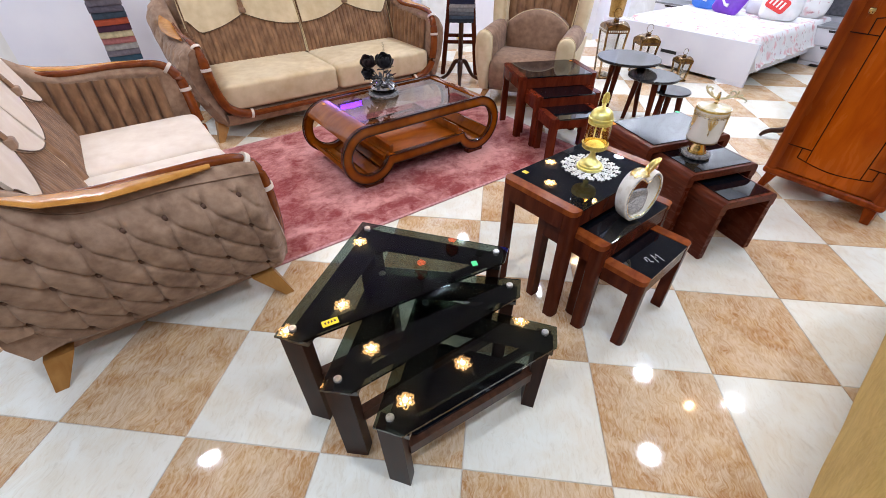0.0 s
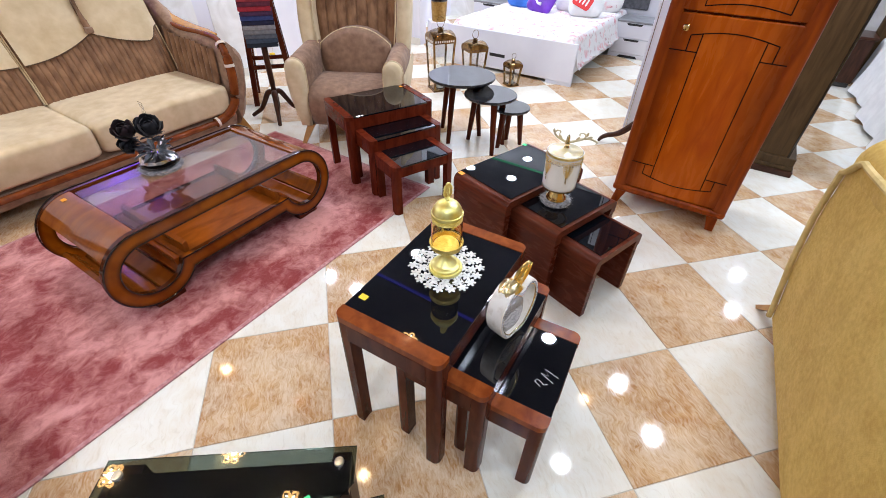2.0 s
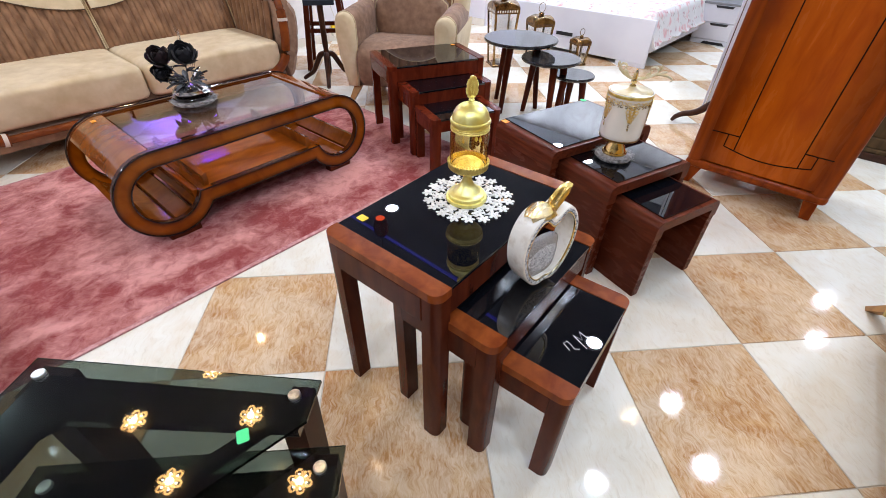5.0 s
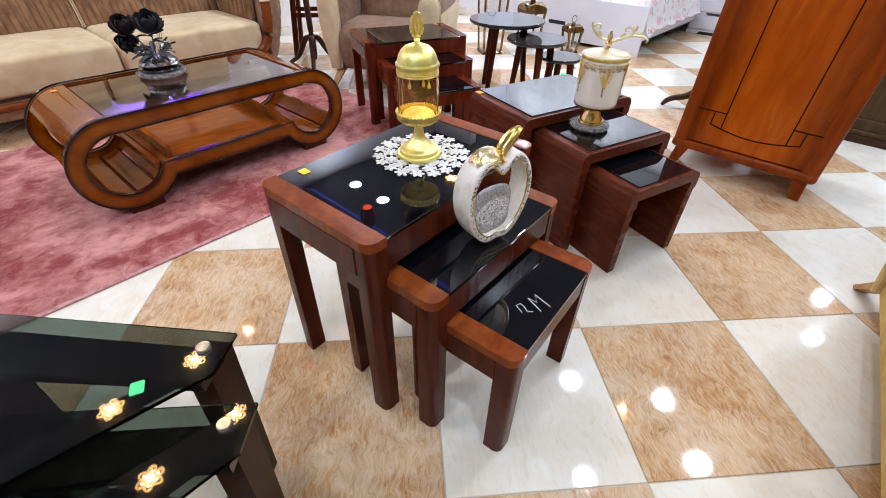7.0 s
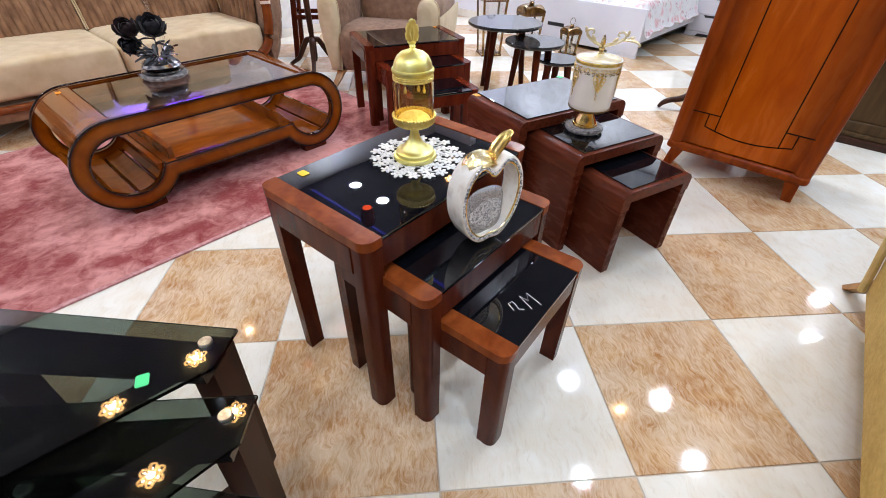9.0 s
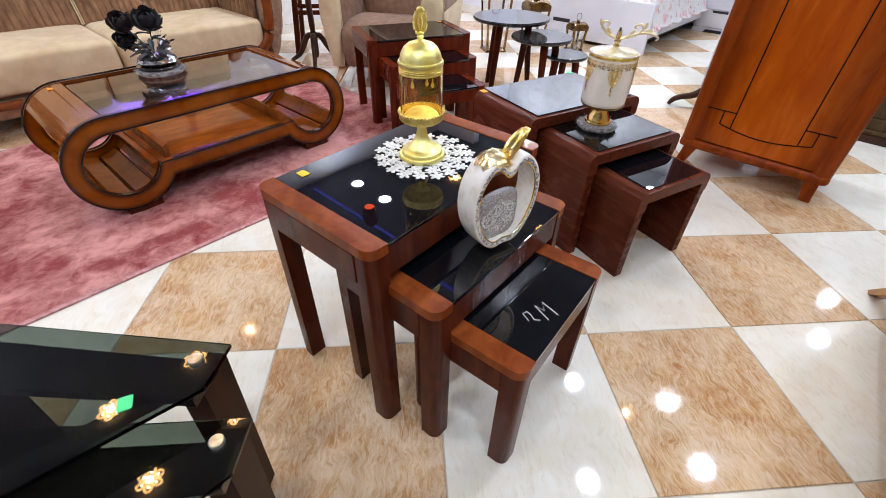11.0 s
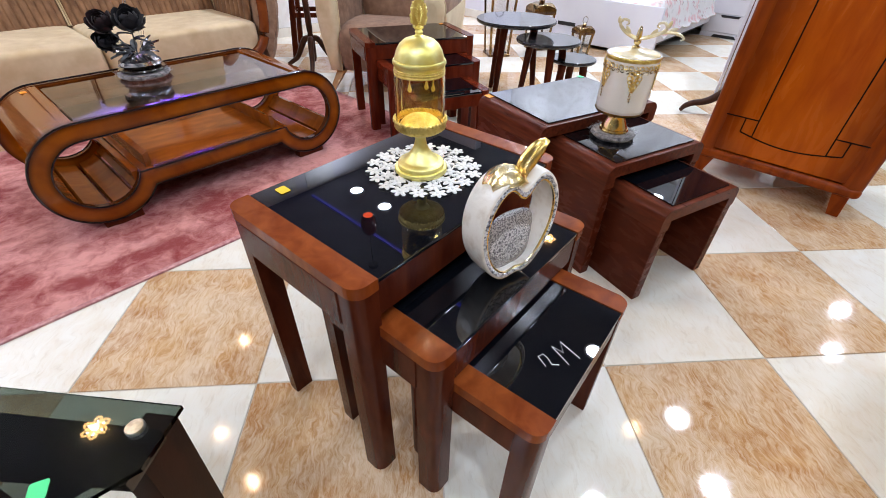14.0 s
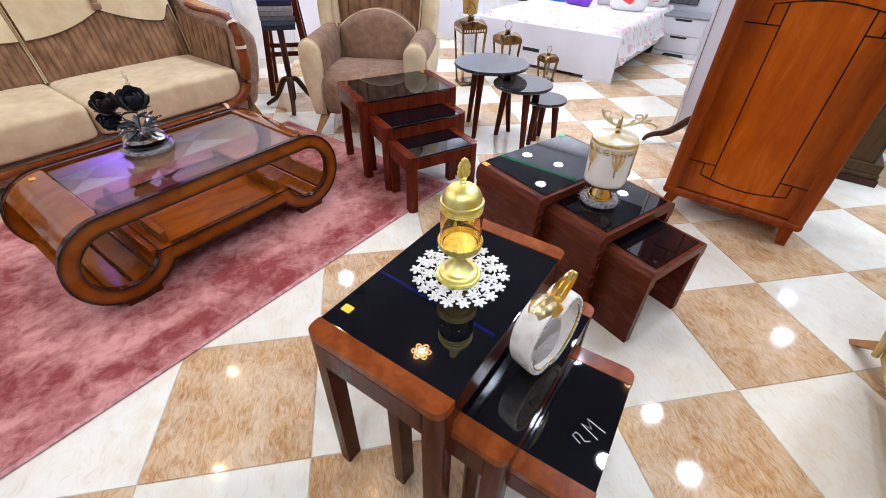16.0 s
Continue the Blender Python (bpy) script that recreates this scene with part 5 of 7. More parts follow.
def pillow(m, w, h, d, material, name, label, category="cushion"):
    return single(name, cushion(w / 2, d / 2, h / 2, 0.62, 0.42, 40, 20, bend=lambda p: Vector((p.x * (1 + 0.10 * abs(p.z / (h / 2)) ** 3), p.y * (1 - 0.75 * max(abs(p.x) / (w / 2), abs(p.z) / (h / 2)) ** 4), p.z * (1 + 0.10 * abs(p.x / (w / 2)) ** 3)))),
                  material, m, label, category, smooth=80)


def floral(name, ground, scale, dens=0.60):
    """Cotton printed with loose roses, buds and leaves."""
    m, t, p = nodes_of(name)
    n = t.nodes
    co = n.new("ShaderNodeTexCoord")
    warp = n.new("ShaderNodeTexNoise")
    warp.inputs["Scale"].default_value, warp.inputs["Detail"].default_value = scale * 2.2, 5
    link(t, co.outputs["Object"], warp.inputs["Vector"])
    add = n.new("ShaderNodeMix")
    add.data_type = "VECTOR"
    add.inputs[0].default_value = 0.12
    link(t, co.outputs["Object"], add.inputs[4])
    link(t, warp.outputs[1], add.inputs[5])
    last = None
    for sc, lo, hi, col, off in ((scale, 0.10, 0.42, (0.72, 0.25, 0.27), 0.0), (scale * 1.7, 0.06, 0.30, (0.45, 0.10, 0.13), 3.7), (scale * 1.4, 0.05, 0.26, (0.36, 0.34, 0.30), 8.1)):
        mp = n.new("ShaderNodeMapping")
        mp.inputs["Location"].default_value = (off, off * 0.7, off * 1.3)
        link(t, add.outputs[1], mp.inputs["Vector"])
        v = n.new("ShaderNodeTexVoronoi")
        v.inputs["Scale"].default_value = sc
        link(t, mp.outputs[0], v.inputs["Vector"])
        r = n.new("ShaderNodeMapRange")
        r.inputs["From Min"].default_value, r.inputs["From Max"].default_value, r.inputs["To Min"].default_value, r.inputs["To Max"].default_value = lo, hi, 0.8, 0.0
        link(t, v.outputs["Distance"], r.inputs["Value"])
        mx = n.new("ShaderNodeMix")
        mx.data_type = "RGBA"
        mx.inputs[7].default_value = (*col, 1)
        if last is None:
            mx.inputs[6].default_value = (*ground, 1)
        else:
            link(t, last.outputs[2], mx.inputs[6])
        link(t, r.outputs[0], mx.inputs[0])
        last = mx
    link(t, last.outputs[2], p.inputs["Base Color"])
    p.inputs["Roughness"].default_value, p.inputs["Sheen Weight"].default_value = 0.85, 0.2
    return m


M_FLORAL = floral("rose_print_cotton", (0.76, 0.735, 0.73), 8.5)
M_BLUE = surface("bright_blue_satin", (0.03, 0.16, 0.62), (0.05, 0.22, 0.75), 10, 0.4, sheen=0.3)
M_PURPLECLOTH = surface("violet_satin", (0.13, 0.02, 0.42), (0.19, 0.04, 0.55), 10, 0.35, sheen=0.3)
M_REDPRINT = plain("red_print", (0.72, 0.03, 0.03), 0.5)

bed = thing("bed", at(4.27, 1.32, 0, -90), "white lacquered double bed with a rose print bedspread", "bed")
# x: -1.63..0 along the foot, y: 0..2.15 towards the head
part("footboard", box(-1.62, 0.0, 0.0, 0.035, 0.035, 0.435, 0.004), M_WHITE_LACQUER, bed)
for x in (-1.62, -0.30):
    part("foot_block", box(x, x + 0.30, 0.001, 0.034, 0.0, 0.0345, 0.002), M_WHITE_LACQUER, bed)
# Shade in the handle cut-out, put on as a black plate.
part("slot_shade_plate", box(-1.03, -0.83, -0.004, 0.0, 0.170, 0.205, 0.002), M_BLACK, bed, "black plate drawn as the shade in a handle cut-out")
for x in (-0.035, -1.62):
    part("side_rail", box(x, x + 0.034, 0.036, 2.05, 0.14, 0.30, 0.003), M_WHITE_LACQUER, bed)
part("slat_base", box(-1.58, -0.05, 0.05, 2.04, 0.10, 0.20), M_BLACK, bed, "dark underside")


def spread_top(i, j):
    x = -1.68 + i * 1.74
    y = 0.02 + j * 2.02
    drop = smoothstep(x, -0.06, 0.05)
    dl = smoothstep(x, -1.56, -1.66)
    z = 0.485 - 0.25 * drop + 0.006 * noise.noise((x * 6, y * 6, 0)) + 0.01 * math.sin(y * 19) * drop - 0.22 * dl - 0.05 * smoothstep(y, 0.10, 0.02)
    return (x + 0.012 * math.sin(y * 23) * drop, y, z)


part("bedspread", sheet(spread_top, 60, 40, 0.02), M_FLORAL, bed, "white bedspread printed with pink roses", smooth=80)
part("mattress", box(-1.57, -0.055, 0.045, 2.03, 0.21, 0.455, 0.03, 3), M_LINEN, bed)
head = part("headboard", box(-2.15, 0.62, 2.06, 2.12, 0.0, 1.10, 0.006), M_WHITE_LACQUER, bed)
for x, w in ((-2.10, 0.50), (-1.52, 1.24), (-0.20, 0.42)):
    part("headboard_pad", box(x, x + w, 2.025, 2.062, 0.50, 1.04, 0.015, 3), M_GREY_UPH, head, "grey upholstered pad")


def bed_at(x, y, z, rx=0, rz=0):
    return at(4.27, 1.32, 0, -90) @ pose(x, y, z, rx, 0, rz)


pillow(bed_at(-0.35, 1.78, 0.66, -25, 4), 0.60, 0.42, 0.18, M_FLORAL, "pillow", "ruffled pillow printed with pink roses on the bed", "pillow")
pillow(bed_at(-1.20, 1.78, 0.66, -25, -4), 0.60, 0.42, 0.18, M_FLORAL, "pillow", "ruffled pillow printed with pink roses on the bed", "pillow")
pillow(bed_at(-0.62, 1.48, 0.63, -30, 0), 0.42, 0.36, 0.20, M_LINEN, "pillow", "plump plain white pillow on the bed", "pillow")
blue = pillow(bed_at(-1.28, 1.36, 0.65, -22, 8) @ pose(0, 0, 0, 0, 10, 0), 0.40, 0.40, 0.15, M_BLUE, "cushion", "bright blue square cushion with a white mark")
part("mark", box(-0.03, 0.02, -0.088, -0.082, -0.12, 0.14, 0.002), M_LINEN, blue, "white bar")
part("mark", box(-0.07, 0.07, -0.088, -0.082, 0.00, 0.045, 0.002), M_LINEN, blue, "white bar")
vio = pillow(bed_at(-0.94, 1.20, 0.62, -30, -6) @ pose(0, 0, 0, 0, 12, 0), 0.37, 0.35, 0.14, M_PURPLECLOTH, "cushion", "violet square cushion with a white handset mark")
part("mark", tube([(-0.07, -0.084, 0.09), (-0.075, -0.086, 0.02), (-0.04, -0.088, -0.05), (0.02, -0.086, -0.085), (0.06, -0.084, -0.08)], [0.022, 0.014, 0.013, 0.014, 0.022], 8), M_LINEN, vio, "white handset shape")
for r in (0.03, 0.06, 0.09):
    part("mark", tube([(0.01 + r * math.cos(radians(q)), -0.084, 0.01 + r * math.sin(radians(q))) for q in range(5, 90, 14)], 0.005, 6), M_LINEN, vio, "white arc")
tubep = pillow(bed_at(-0.38, 1.26, 0.65, -32, 14), 0.42, 0.38, 0.17, M_LINEN, "cushion", "white square cushion with a red printed badge")
part("badge", prism(rounded(0.23, 0.16, 0.035), -0.090, -0.082, axis="y"), M_REDPRINT, tubep, "red rounded badge", m=pose(-0.04, 0, -0.045, 0, 24, 0))
for k in range(3):
    part("print_bar", box(-0.03 + 0.045 * k, -0.012 + 0.045 * k, -0.092, -0.084, 0.055, 0.120, 0.003), M_INK, tubep, "dark print bar", m=pose(0, 0, 0, 0, 24, 0))
for k in range(4):
    part("print_bar", box(-0.085 + 0.045 * k, -0.065 + 0.045 * k, -0.0945, -0.0905, -0.040, 0.045, 0.002), M_LINEN, tubep, "white print bar", m=pose(-0.04, 0, -0.045, 0, 24, 0))


M_GREYTOP = surface("grey_laminate", (0.20, 0.20, 0.21), (0.28, 0.28, 0.29), 12, 0.4)


def nightstand(m):
    t = thing("nightstand", m, "white lacquered two-drawer nightstand, the shade in its slots drawn as black plates", "nightstand", "bedroom suite")
    part("carcass", box(-0.26, 0.26, 0.02, 0.42, 0.05, 0.415, 0.004), M_WHITE_LACQUER, t)
    part("top", box(-0.26, 0.26, -0.004, 0.43, 0.416, 0.440, 0.004), M_GREYTOP, t, "dark grey top slab")
    for z in (0.055, 0.238):
        d = part("drawer", box(-0.245, 0.245, 0.0, 0.0195, z, z + 0.176, 0.003), M_WHITE_LACQUER, t)
        # The slot's shade is a black plate on the drawer front.
        part("slot_shade_plate", prism([(-0.10, z + 0.172), (0.10, z + 0.172), (0.085, z + 0.148), (-0.085, z + 0.148)], -0.003, 0.0, axis="y"), M_BLACK, d, "black plate for the shade in a handle slot")
    plinth = part("plinth", box(-0.255, 0.255, 0.006, 0.41, 0.0, 0.049, 0.003), M_WHITE_LACQUER, t)
    # Black plate in place of the shaded toe cut-out.
    part("toe_shade_plate", prism([(-0.13, 0.001), (0.13, 0.001), (0.105, 0.030), (-0.105, 0.030)], 0.003, 0.0058, axis="y"), M_BLACK, plinth, "black plate for the shade in a toe cut-out")
    return t


ns = nightstand(at(5.86, 1.12, 0, -90))
copy_thing(ns, at(5.86, 3.24, 0, -90))

pot = thing("potted_plant", pose(1.09, 5.42, 0), "green leafy plant in a gold pot on an added white stand", "plant")
# Unseen stand, added to hold the pot where it fits the camera's view.
part("stand", box(-0.12, 0.12, -0.12, 0.12, 0.0, 0.400, 0.004), M_WHITE_LACQUER, pot, "white box stand added under the pot to fit the view")
part("pot", lathe([(0.0, 0.4005), (0.085, 0.4005), (0.088, 0.41), (0.102, 0.62), (0.0, 0.625)], 24), M_OLDBRASS, pot, "tapered gold pot")
part("rim", lathe([(0.0, 0.626), (0.104, 0.626), (0.107, 0.66), (0.104, 0.69), (0.092, 0.69), (0.09, 0.66), (0.0, 0.655)], 24), M_EBONY, pot, "black patterned rim")
M_LEAF = surface("green_leaf", (0.03, 0.09, 0.02), (0.07, 0.18, 0.04), 30, 0.5)
rl = random.Random(5)
for k in range(26):
    a, e, ln = rl.uniform(0, 6.28), rl.uniform(0.4, 1.3), rl.uniform(0.10, 0.2)
    c, s = math.cos(a), math.sin(a)

    def blade(i, j, c=c, s=s, e=e, ln=ln):
        r = ln * i * math.cos(e * (1 - 0.4 * i))
        w = 0.028 * math.sin(math.pi * min(1, 0.08 + i * 0.92)) * (2 * j - 1)
        return (c * r - s * w, s * r + c * w, 0.66 + ln * i * math.sin(e) + 0.01 * abs(2 * j - 1))
    part("leaf", sheet(blade, 6, 2, 0.001), M_LEAF, pot)

# ---- lanterns on the floor ----


def lantern(m, w, h, label):
    """Four glass sides that narrow towards the base, h high, under an arched slotted head with a chimney and a wire ring."""
    t = thing("lantern", m, label, "lantern", "gold lanterns")
    q0, q1, g = w * 0.40, w * 0.50, 0.009
    part("base", rings([[(sx * (q0 + e), sy * (q0 + e), z) for sx, sy in ((-1, -1), (1, -1), (1, 1), (-1, 1))] for z, e in ((0.0, 0.006), (0.012, 0.006), (0.020, 0.0))]), M_BRONZE, t)
    for sx in (1, -1):
        for sy in (1, -1):
            part("post", rings([[(sx * (q - g) + p * g, sy * (q - g) + r * g, z) for p, r in ((-1, -1), (1, -1), (1, 1), (-1, 1))] for z, q in ((0.0205, q0), (h - 0.0005, q1))]), M_BRONZE, t)
    for k in range(4):
        part("pane", rings([[(-q + 2 * g, -q + y, z), (q - 2 * g, -q + y, z)][::1] + [(q - 2 * g, -q + y + 0.003, z), (-q + 2 * g, -q + y + 0.003, z)] for z, q, y in ((0.022, q0, 0.006), (h - 0.001, q1, 0.006))]), M_CLEAR, t, m=pose(0, 0, 0, 0, 0, 90 * k))
    part("candle_cup", lathe([(0.0, 0.0205), (w * 0.16, 0.0205), (w * 0.16, 0.05), (w * 0.13, 0.05), (w * 0.13, 0.03), (0.0, 0.03)], 18), M_PORCELAIN, t, "small white candle cup")
    # head: a square band with slots, then an arch on each side rising to a low pyramid
    e = q1 + 0.003
    hb = 0.22 * w
    secs = []
    for r, z, bow in ((1.0, 0.0, 0.0), (1.0, hb * 0.6, 0.0), (0.99, hb, 0.16), (0.90, hb + 0.04 * w, 0.15), (0.55, hb + 0.13 * w, 0.06), (0.22, hb + 0.18 * w, 0.0)):
        ring = []
        for sx, sy in ((-1, -1), (1, -1), (1, 1), (-1, 1)):
            for f in (0.0, 0.2, 0.4, 0.6, 0.8):
                x0, y0, x1, y1 = sx * e * r, sy * e * r, -sy * e * r, sx * e * r
                ring.append((x0 + (x1 - x0) * f, y0 + (y1 - y0) * f, h + z + bow * w * (1 - (2 * f - 1) ** 2)))
        secs.append(ring)
    roof = part("roof", rings(secs), M_BRONZE, t, smooth=30)
    for k in range(4):
        for i in range(9):
            x = -q1 * 0.80 + i * q1 * 1.60 / 8
            # Openings drawn as flat plates, white on the tall lantern, dark on the others.
            part("slot", box(x - w * 0.020, x + w * 0.020, -e - 0.0012, -e - 0.0002, h + 0.05 * w, h + 0.13 * w), M_PORCELAIN if w > 0.22 else M_INK, roof, m=pose(0, 0, 0, 0, 0, 90 * k))
    z1 = h + hb + 0.18 * w
    part("chimney", lathe([(0.12 * w, z1 - 0.02), (0.12 * w, z1 + 0.10 * w), (0.15 * w, z1 + 0.11 * w), (0.03 * w, z1 + 0.16 * w), (0.0, z1 + 0.17 * w)], 16), M_BRONZE, t)
    part("ring", tube([(w * 0.17 * math.cos(radians(a)), 0, z1 + 0.14 * w + w * 0.20 + w * 0.20 * math.sin(radians(a))) for a in range(-90, 271, 20)], 0.0028, 6), M_BRONZE, t)
    return t


M_BRONZE = surface("aged_gold_metal", (0.09, 0.042, 0.013), (0.34, 0.20, 0.07), 22, 0.25, metal=1.0, detail=6)
lantern(pose(0.79, 4.10, 0, 0, 0, 8), 0.238, 0.475, "tall gold framed glass lantern on the floor")
lantern(pose(1.235, 4.33, 0, 0, 0, 10), 0.215, 0.315, "medium gold framed glass lantern on the floor")
lantern(pose(1.60, 4.08, 0, 0, 0, 12), 0.150, 0.190, "small gold framed glass lantern on the floor")

# ---- second bed with a white quilt ----
bed2 = thing("upholstered_bed", at(3.0, -1.46, 0), "burgundy buttoned bed with a white quilt hanging over its side", "bed")


def tufted_side(i, j):
    x, z = i * 3.4, 0.10 + j * 0.33
    return (x, 0.0 + 0.025 * tuft(x, z, 0.17, 0.13), z)


side = part("buttoned_side", sheet(tufted_side, 150, 16, -0.03), M_BURGUNDY, bed2, "buttoned burgundy side panel", smooth=70)
for ix in range(1, 20):
    for iz in range(1, 4):
        if (ix + iz) % 2 == 0 and 0.16 < iz * 0.13 < 0.42:
            part("button", cushion(0.012, 0.006, 0.012, 1, 1, 10, 6), M_BUTTON, side, m=Matrix.Translation((ix * 0.17, 0.006, iz * 0.13)))
part("top_rail", box(-0.02, 3.42, -0.10, 0.035, 0.435, 0.50, 0.012, 3), M_OLIVE, bed2, "olive brown wooden rail")
part("base", box(0.0, 3.4, -1.75, -0.035, 0.0, 0.10), M_DARKWOOD, bed2)
part("mattress", box(0.1, 3.3, -1.7, -0.06, 0.11, 0.52, 0.05, 3), M_LINEN, bed2)
part("headboard", box(3.42, 3.52, -1.85, 0.15, 0.0, 1.2, 0.02, 3), M_OLIVE, bed2)


def quilt2(i, j):
    x = 1.05 + i * 2.3
    s = j * 2.3
    wob = 0.05 * math.sin(x * 7) + 0.03 * math.sin(x * 15 + 1)
    if s < 1.5:
        return (x, -1.5 + s, 0.565 + 0.01 * noise.noise((x * 5, s * 5, 0)))
    d = s - 1.5
    k = smoothstep(d, 0.0, 0.18)
    return (x - 0.10 * (1 - i) * d, 0.0 + 0.075 * k + (0.10 + wob) * max(0, d - 0.1) * 0.9, 0.565 - max(0, d - 0.06) * 0.72)


part("quilt", sheet(quilt2, 60, 50, 0.012), M_LINEN, bed2, "white quilted cotton bedspread", smooth=80)
for x, y, n in ((2.95, -0.35, "pillow"), (2.85, -0.95, "pillow")):
    pillow(at(3.0, -1.46) @ pose(x, y, 0.70, -55, 0, 90), 0.66, 0.46, 0.22, M_LINEN, n, "plump embroidered white pillow on the quilt", "pillow")
ns2 = thing("dark_nightstand", at(6.15, -1.05, 0, -90), "low dark brown nightstand beside the white quilt", "nightstand")
part("carcass", box(-0.25, 0.25, 0.0, 0.42, 0.05, 0.50, 0.006), M_DARKWOOD, ns2)
part("top", box(-0.27, 0.27, -0.015, 0.43, 0.501, 0.53, 0.005), M_DARKWOOD, ns2)
part("plinth", box(-0.24, 0.24, 0.02, 0.40, 0.0, 0.0495), M_EBONY, ns2)

# ---- fabric swatch stands ----
SWATCH = [(0.025, 0.070, 0.11), (0.19, 0.165, 0.19), (0.36, 0.34, 0.32), (0.38, 0.14, 0.13), (0.55, 0.47, 0.28), (0.065, 0.018, 0.040), (0.42, 0.075, 0.03), (0.035, 0.055, 0.08), (0.10, 0.09, 0.12), (0.13, 0.115, 0.14),
          (0.36, 0.24, 0.12), (0.30, 0.21, 0.17), (0.055, 0.05, 0.10), (0.13, 0.08, 0.085), (0.20, 0.09, 0.06), (0.30, 0.24, 0.20), (0.10, 0.05, 0.04), (0.05, 0.05, 0.07)]
SWATCH2 = [(0.012, 0.018, 0.030), (0.045, 0.065, 0.10), (0.10, 0.11, 0.13), (0.20, 0.20, 0.21), (0.30, 0.29, 0.29), (0.012, 0.015, 0.045), (0.03, 0.05, 0.17), (0.06, 0.02, 0.06), (0.34, 0.02, 0.035), (0.13, 0.02, 0.04), (0.30, 0.03, 0.04), (0.06, 0.02, 0.03), (0.03, 0.02, 0.03)]
CLOTHS = {}


def cloth(c):
    if c not in CLOTHS:
        CLOTHS[c] = surface("swatch_cloth", tuple(q * 0.8 for q in c), tuple(min(1, q * 1.15) for q in c), 40, 0.9, bump=0.3, sheen=0.15)
    return CLOTHS[c]


def swatch_stand(m, z0, colors, w, pitch, lean, legs, label):
    """Folded samples hang one over the other like shingles on a board over a tripod."""
    t = thing("swatch_stand", m, label, "display stand", "fabric swatch stands")
    part("column", lathe([(0.016, 0.06), (0.026, 0.10), (0.030, 0.24), (0.020, 0.27), (0.024, 0.31), (0.024, 0.50), (0.026, z0 + 0.08)], 14), M_DARKWOOD, t)
    for q in legs:
        a = radians(q)
        c, s = math.cos(a), math.sin(a)
        part("curved_leg", swept([(c * r, s * r, z) for r, z in ((0.012, 0.235), (0.055, 0.225), (0.100, 0.150), (0.140, 0.085), (0.185, 0.052), (0.220, 0.030), (0.235, 0.018))], [0.022, 0.024, 0.022, 0.019, 0.018, 0.017, 0.015], 4, 10), M_DARKWOOD, t)
    board = part("board", box(-w / 2 + 0.012, w / 2 - 0.012, 0.004, 0.022, 0.0, pitch * len(colors) + 0.03, 0.002), M_DARKWOOD, t, m=pose(0, -0.03, z0, lean, 0, 0))
    rl = random.Random(len(colors))
    for k, c in enumerate(colors):
        dx, sk = rl.uniform(-0.005, 0.005), rl.uniform(-0.0015, 0.0015)
        prof = ((-0.004, pitch * 1.6), (-0.014, pitch * 1.25), (-0.024, 0.006), (-0.022, 0.0), (-0.014, 0.001), (-0.006, pitch * 0.9), (0.0, pitch * 1.6))
        secs = [[(dx + (i - 0.5) * w, y, pitch * k + z + sk * (2 * i - 1) - 0.0012 * math.sin(math.pi * i) * (z < 0.01)) for y, z in prof] for i in (0.0, 0.03, 0.35, 0.7, 0.97, 1.0)]
        part("swatch", rings(secs), cloth(c), board, "folded fabric sample", smooth=35)
    return t


swatch_stand(at(-1.045, 3.59, 0, 2), 0.605, SWATCH, 0.205, 0.040, 0, (-90, 30, 150), "fabric swatch stand with a column of coloured velvet samples")
swatch_stand(pose(-0.842, 3.62, 0, 0, 0, 4), 0.612, SWATCH2, 0.245, 0.033, 0, (-90, 20, 165), "dark tripod stand with folded red, navy and grey fabric samples")

stool = thing("bar_stool", pose(-0.89, 4.16, 0, 0, 0, 4), "tall dark wooden bar stool behind the swatch stand", "stool")
for sx in (1, -1):
    for sy in (1, -1):
        part("leg", rings([[(sx * (0.19 - 0.085 * f) + p * 0.024, sy * (0.19 - 0.085 * f) + q * 0.024, z) for p, q in ((-1, -1), (1, -1), (1, 1), (-1, 1))] for z, f in ((0.0, 0), (1.0, 1))]), M_NEST, stool)
for z in (0.34, 0.60):
    r = 0.19 - 0.085 * z
    for k in range(4):
        part("rung", box(-r, r, -r - 0.010, -r + 0.010, z - 0.018, z + 0.018, 0.002), M_NEST, stool, m=pose(0, 0, 0, 0, 0, 90 * k))
part("seat", box(-0.16, 0.16, -0.16, 0.16, 1.001, 1.035, 0.012, 3), M_NEST, stool)

socket = thing("wall_socket", at(2.80, 4.449, 0.115, 0), "white wall socket with a yellow topped adapter plugged in", "socket")
part("plate", box(-0.04, 0.04, -0.012, 0.0, -0.04, 0.04, 0.004), M_PORCELAIN, socket)
part("adapter", box(-0.028, 0.028, -0.050, -0.0125, -0.060, 0.010, 0.006), M_PORCELAIN, socket)
part("cap", box(-0.030, 0.030, -0.052, -0.0125, 0.0105, 0.060, 0.010, 3), M_YELLOWTAG, socket, "yellow cap")
part("cable", swept([(0.0, -0.03, 0.06), (0.03, -0.03, 0.14), (0.01, -0.02, 0.24), (0.02, -0.012, 0.40)], [0.004, 0.004, 0.004, 0.004], 5, 6), M_PORCELAIN, socket, "thin white cable")

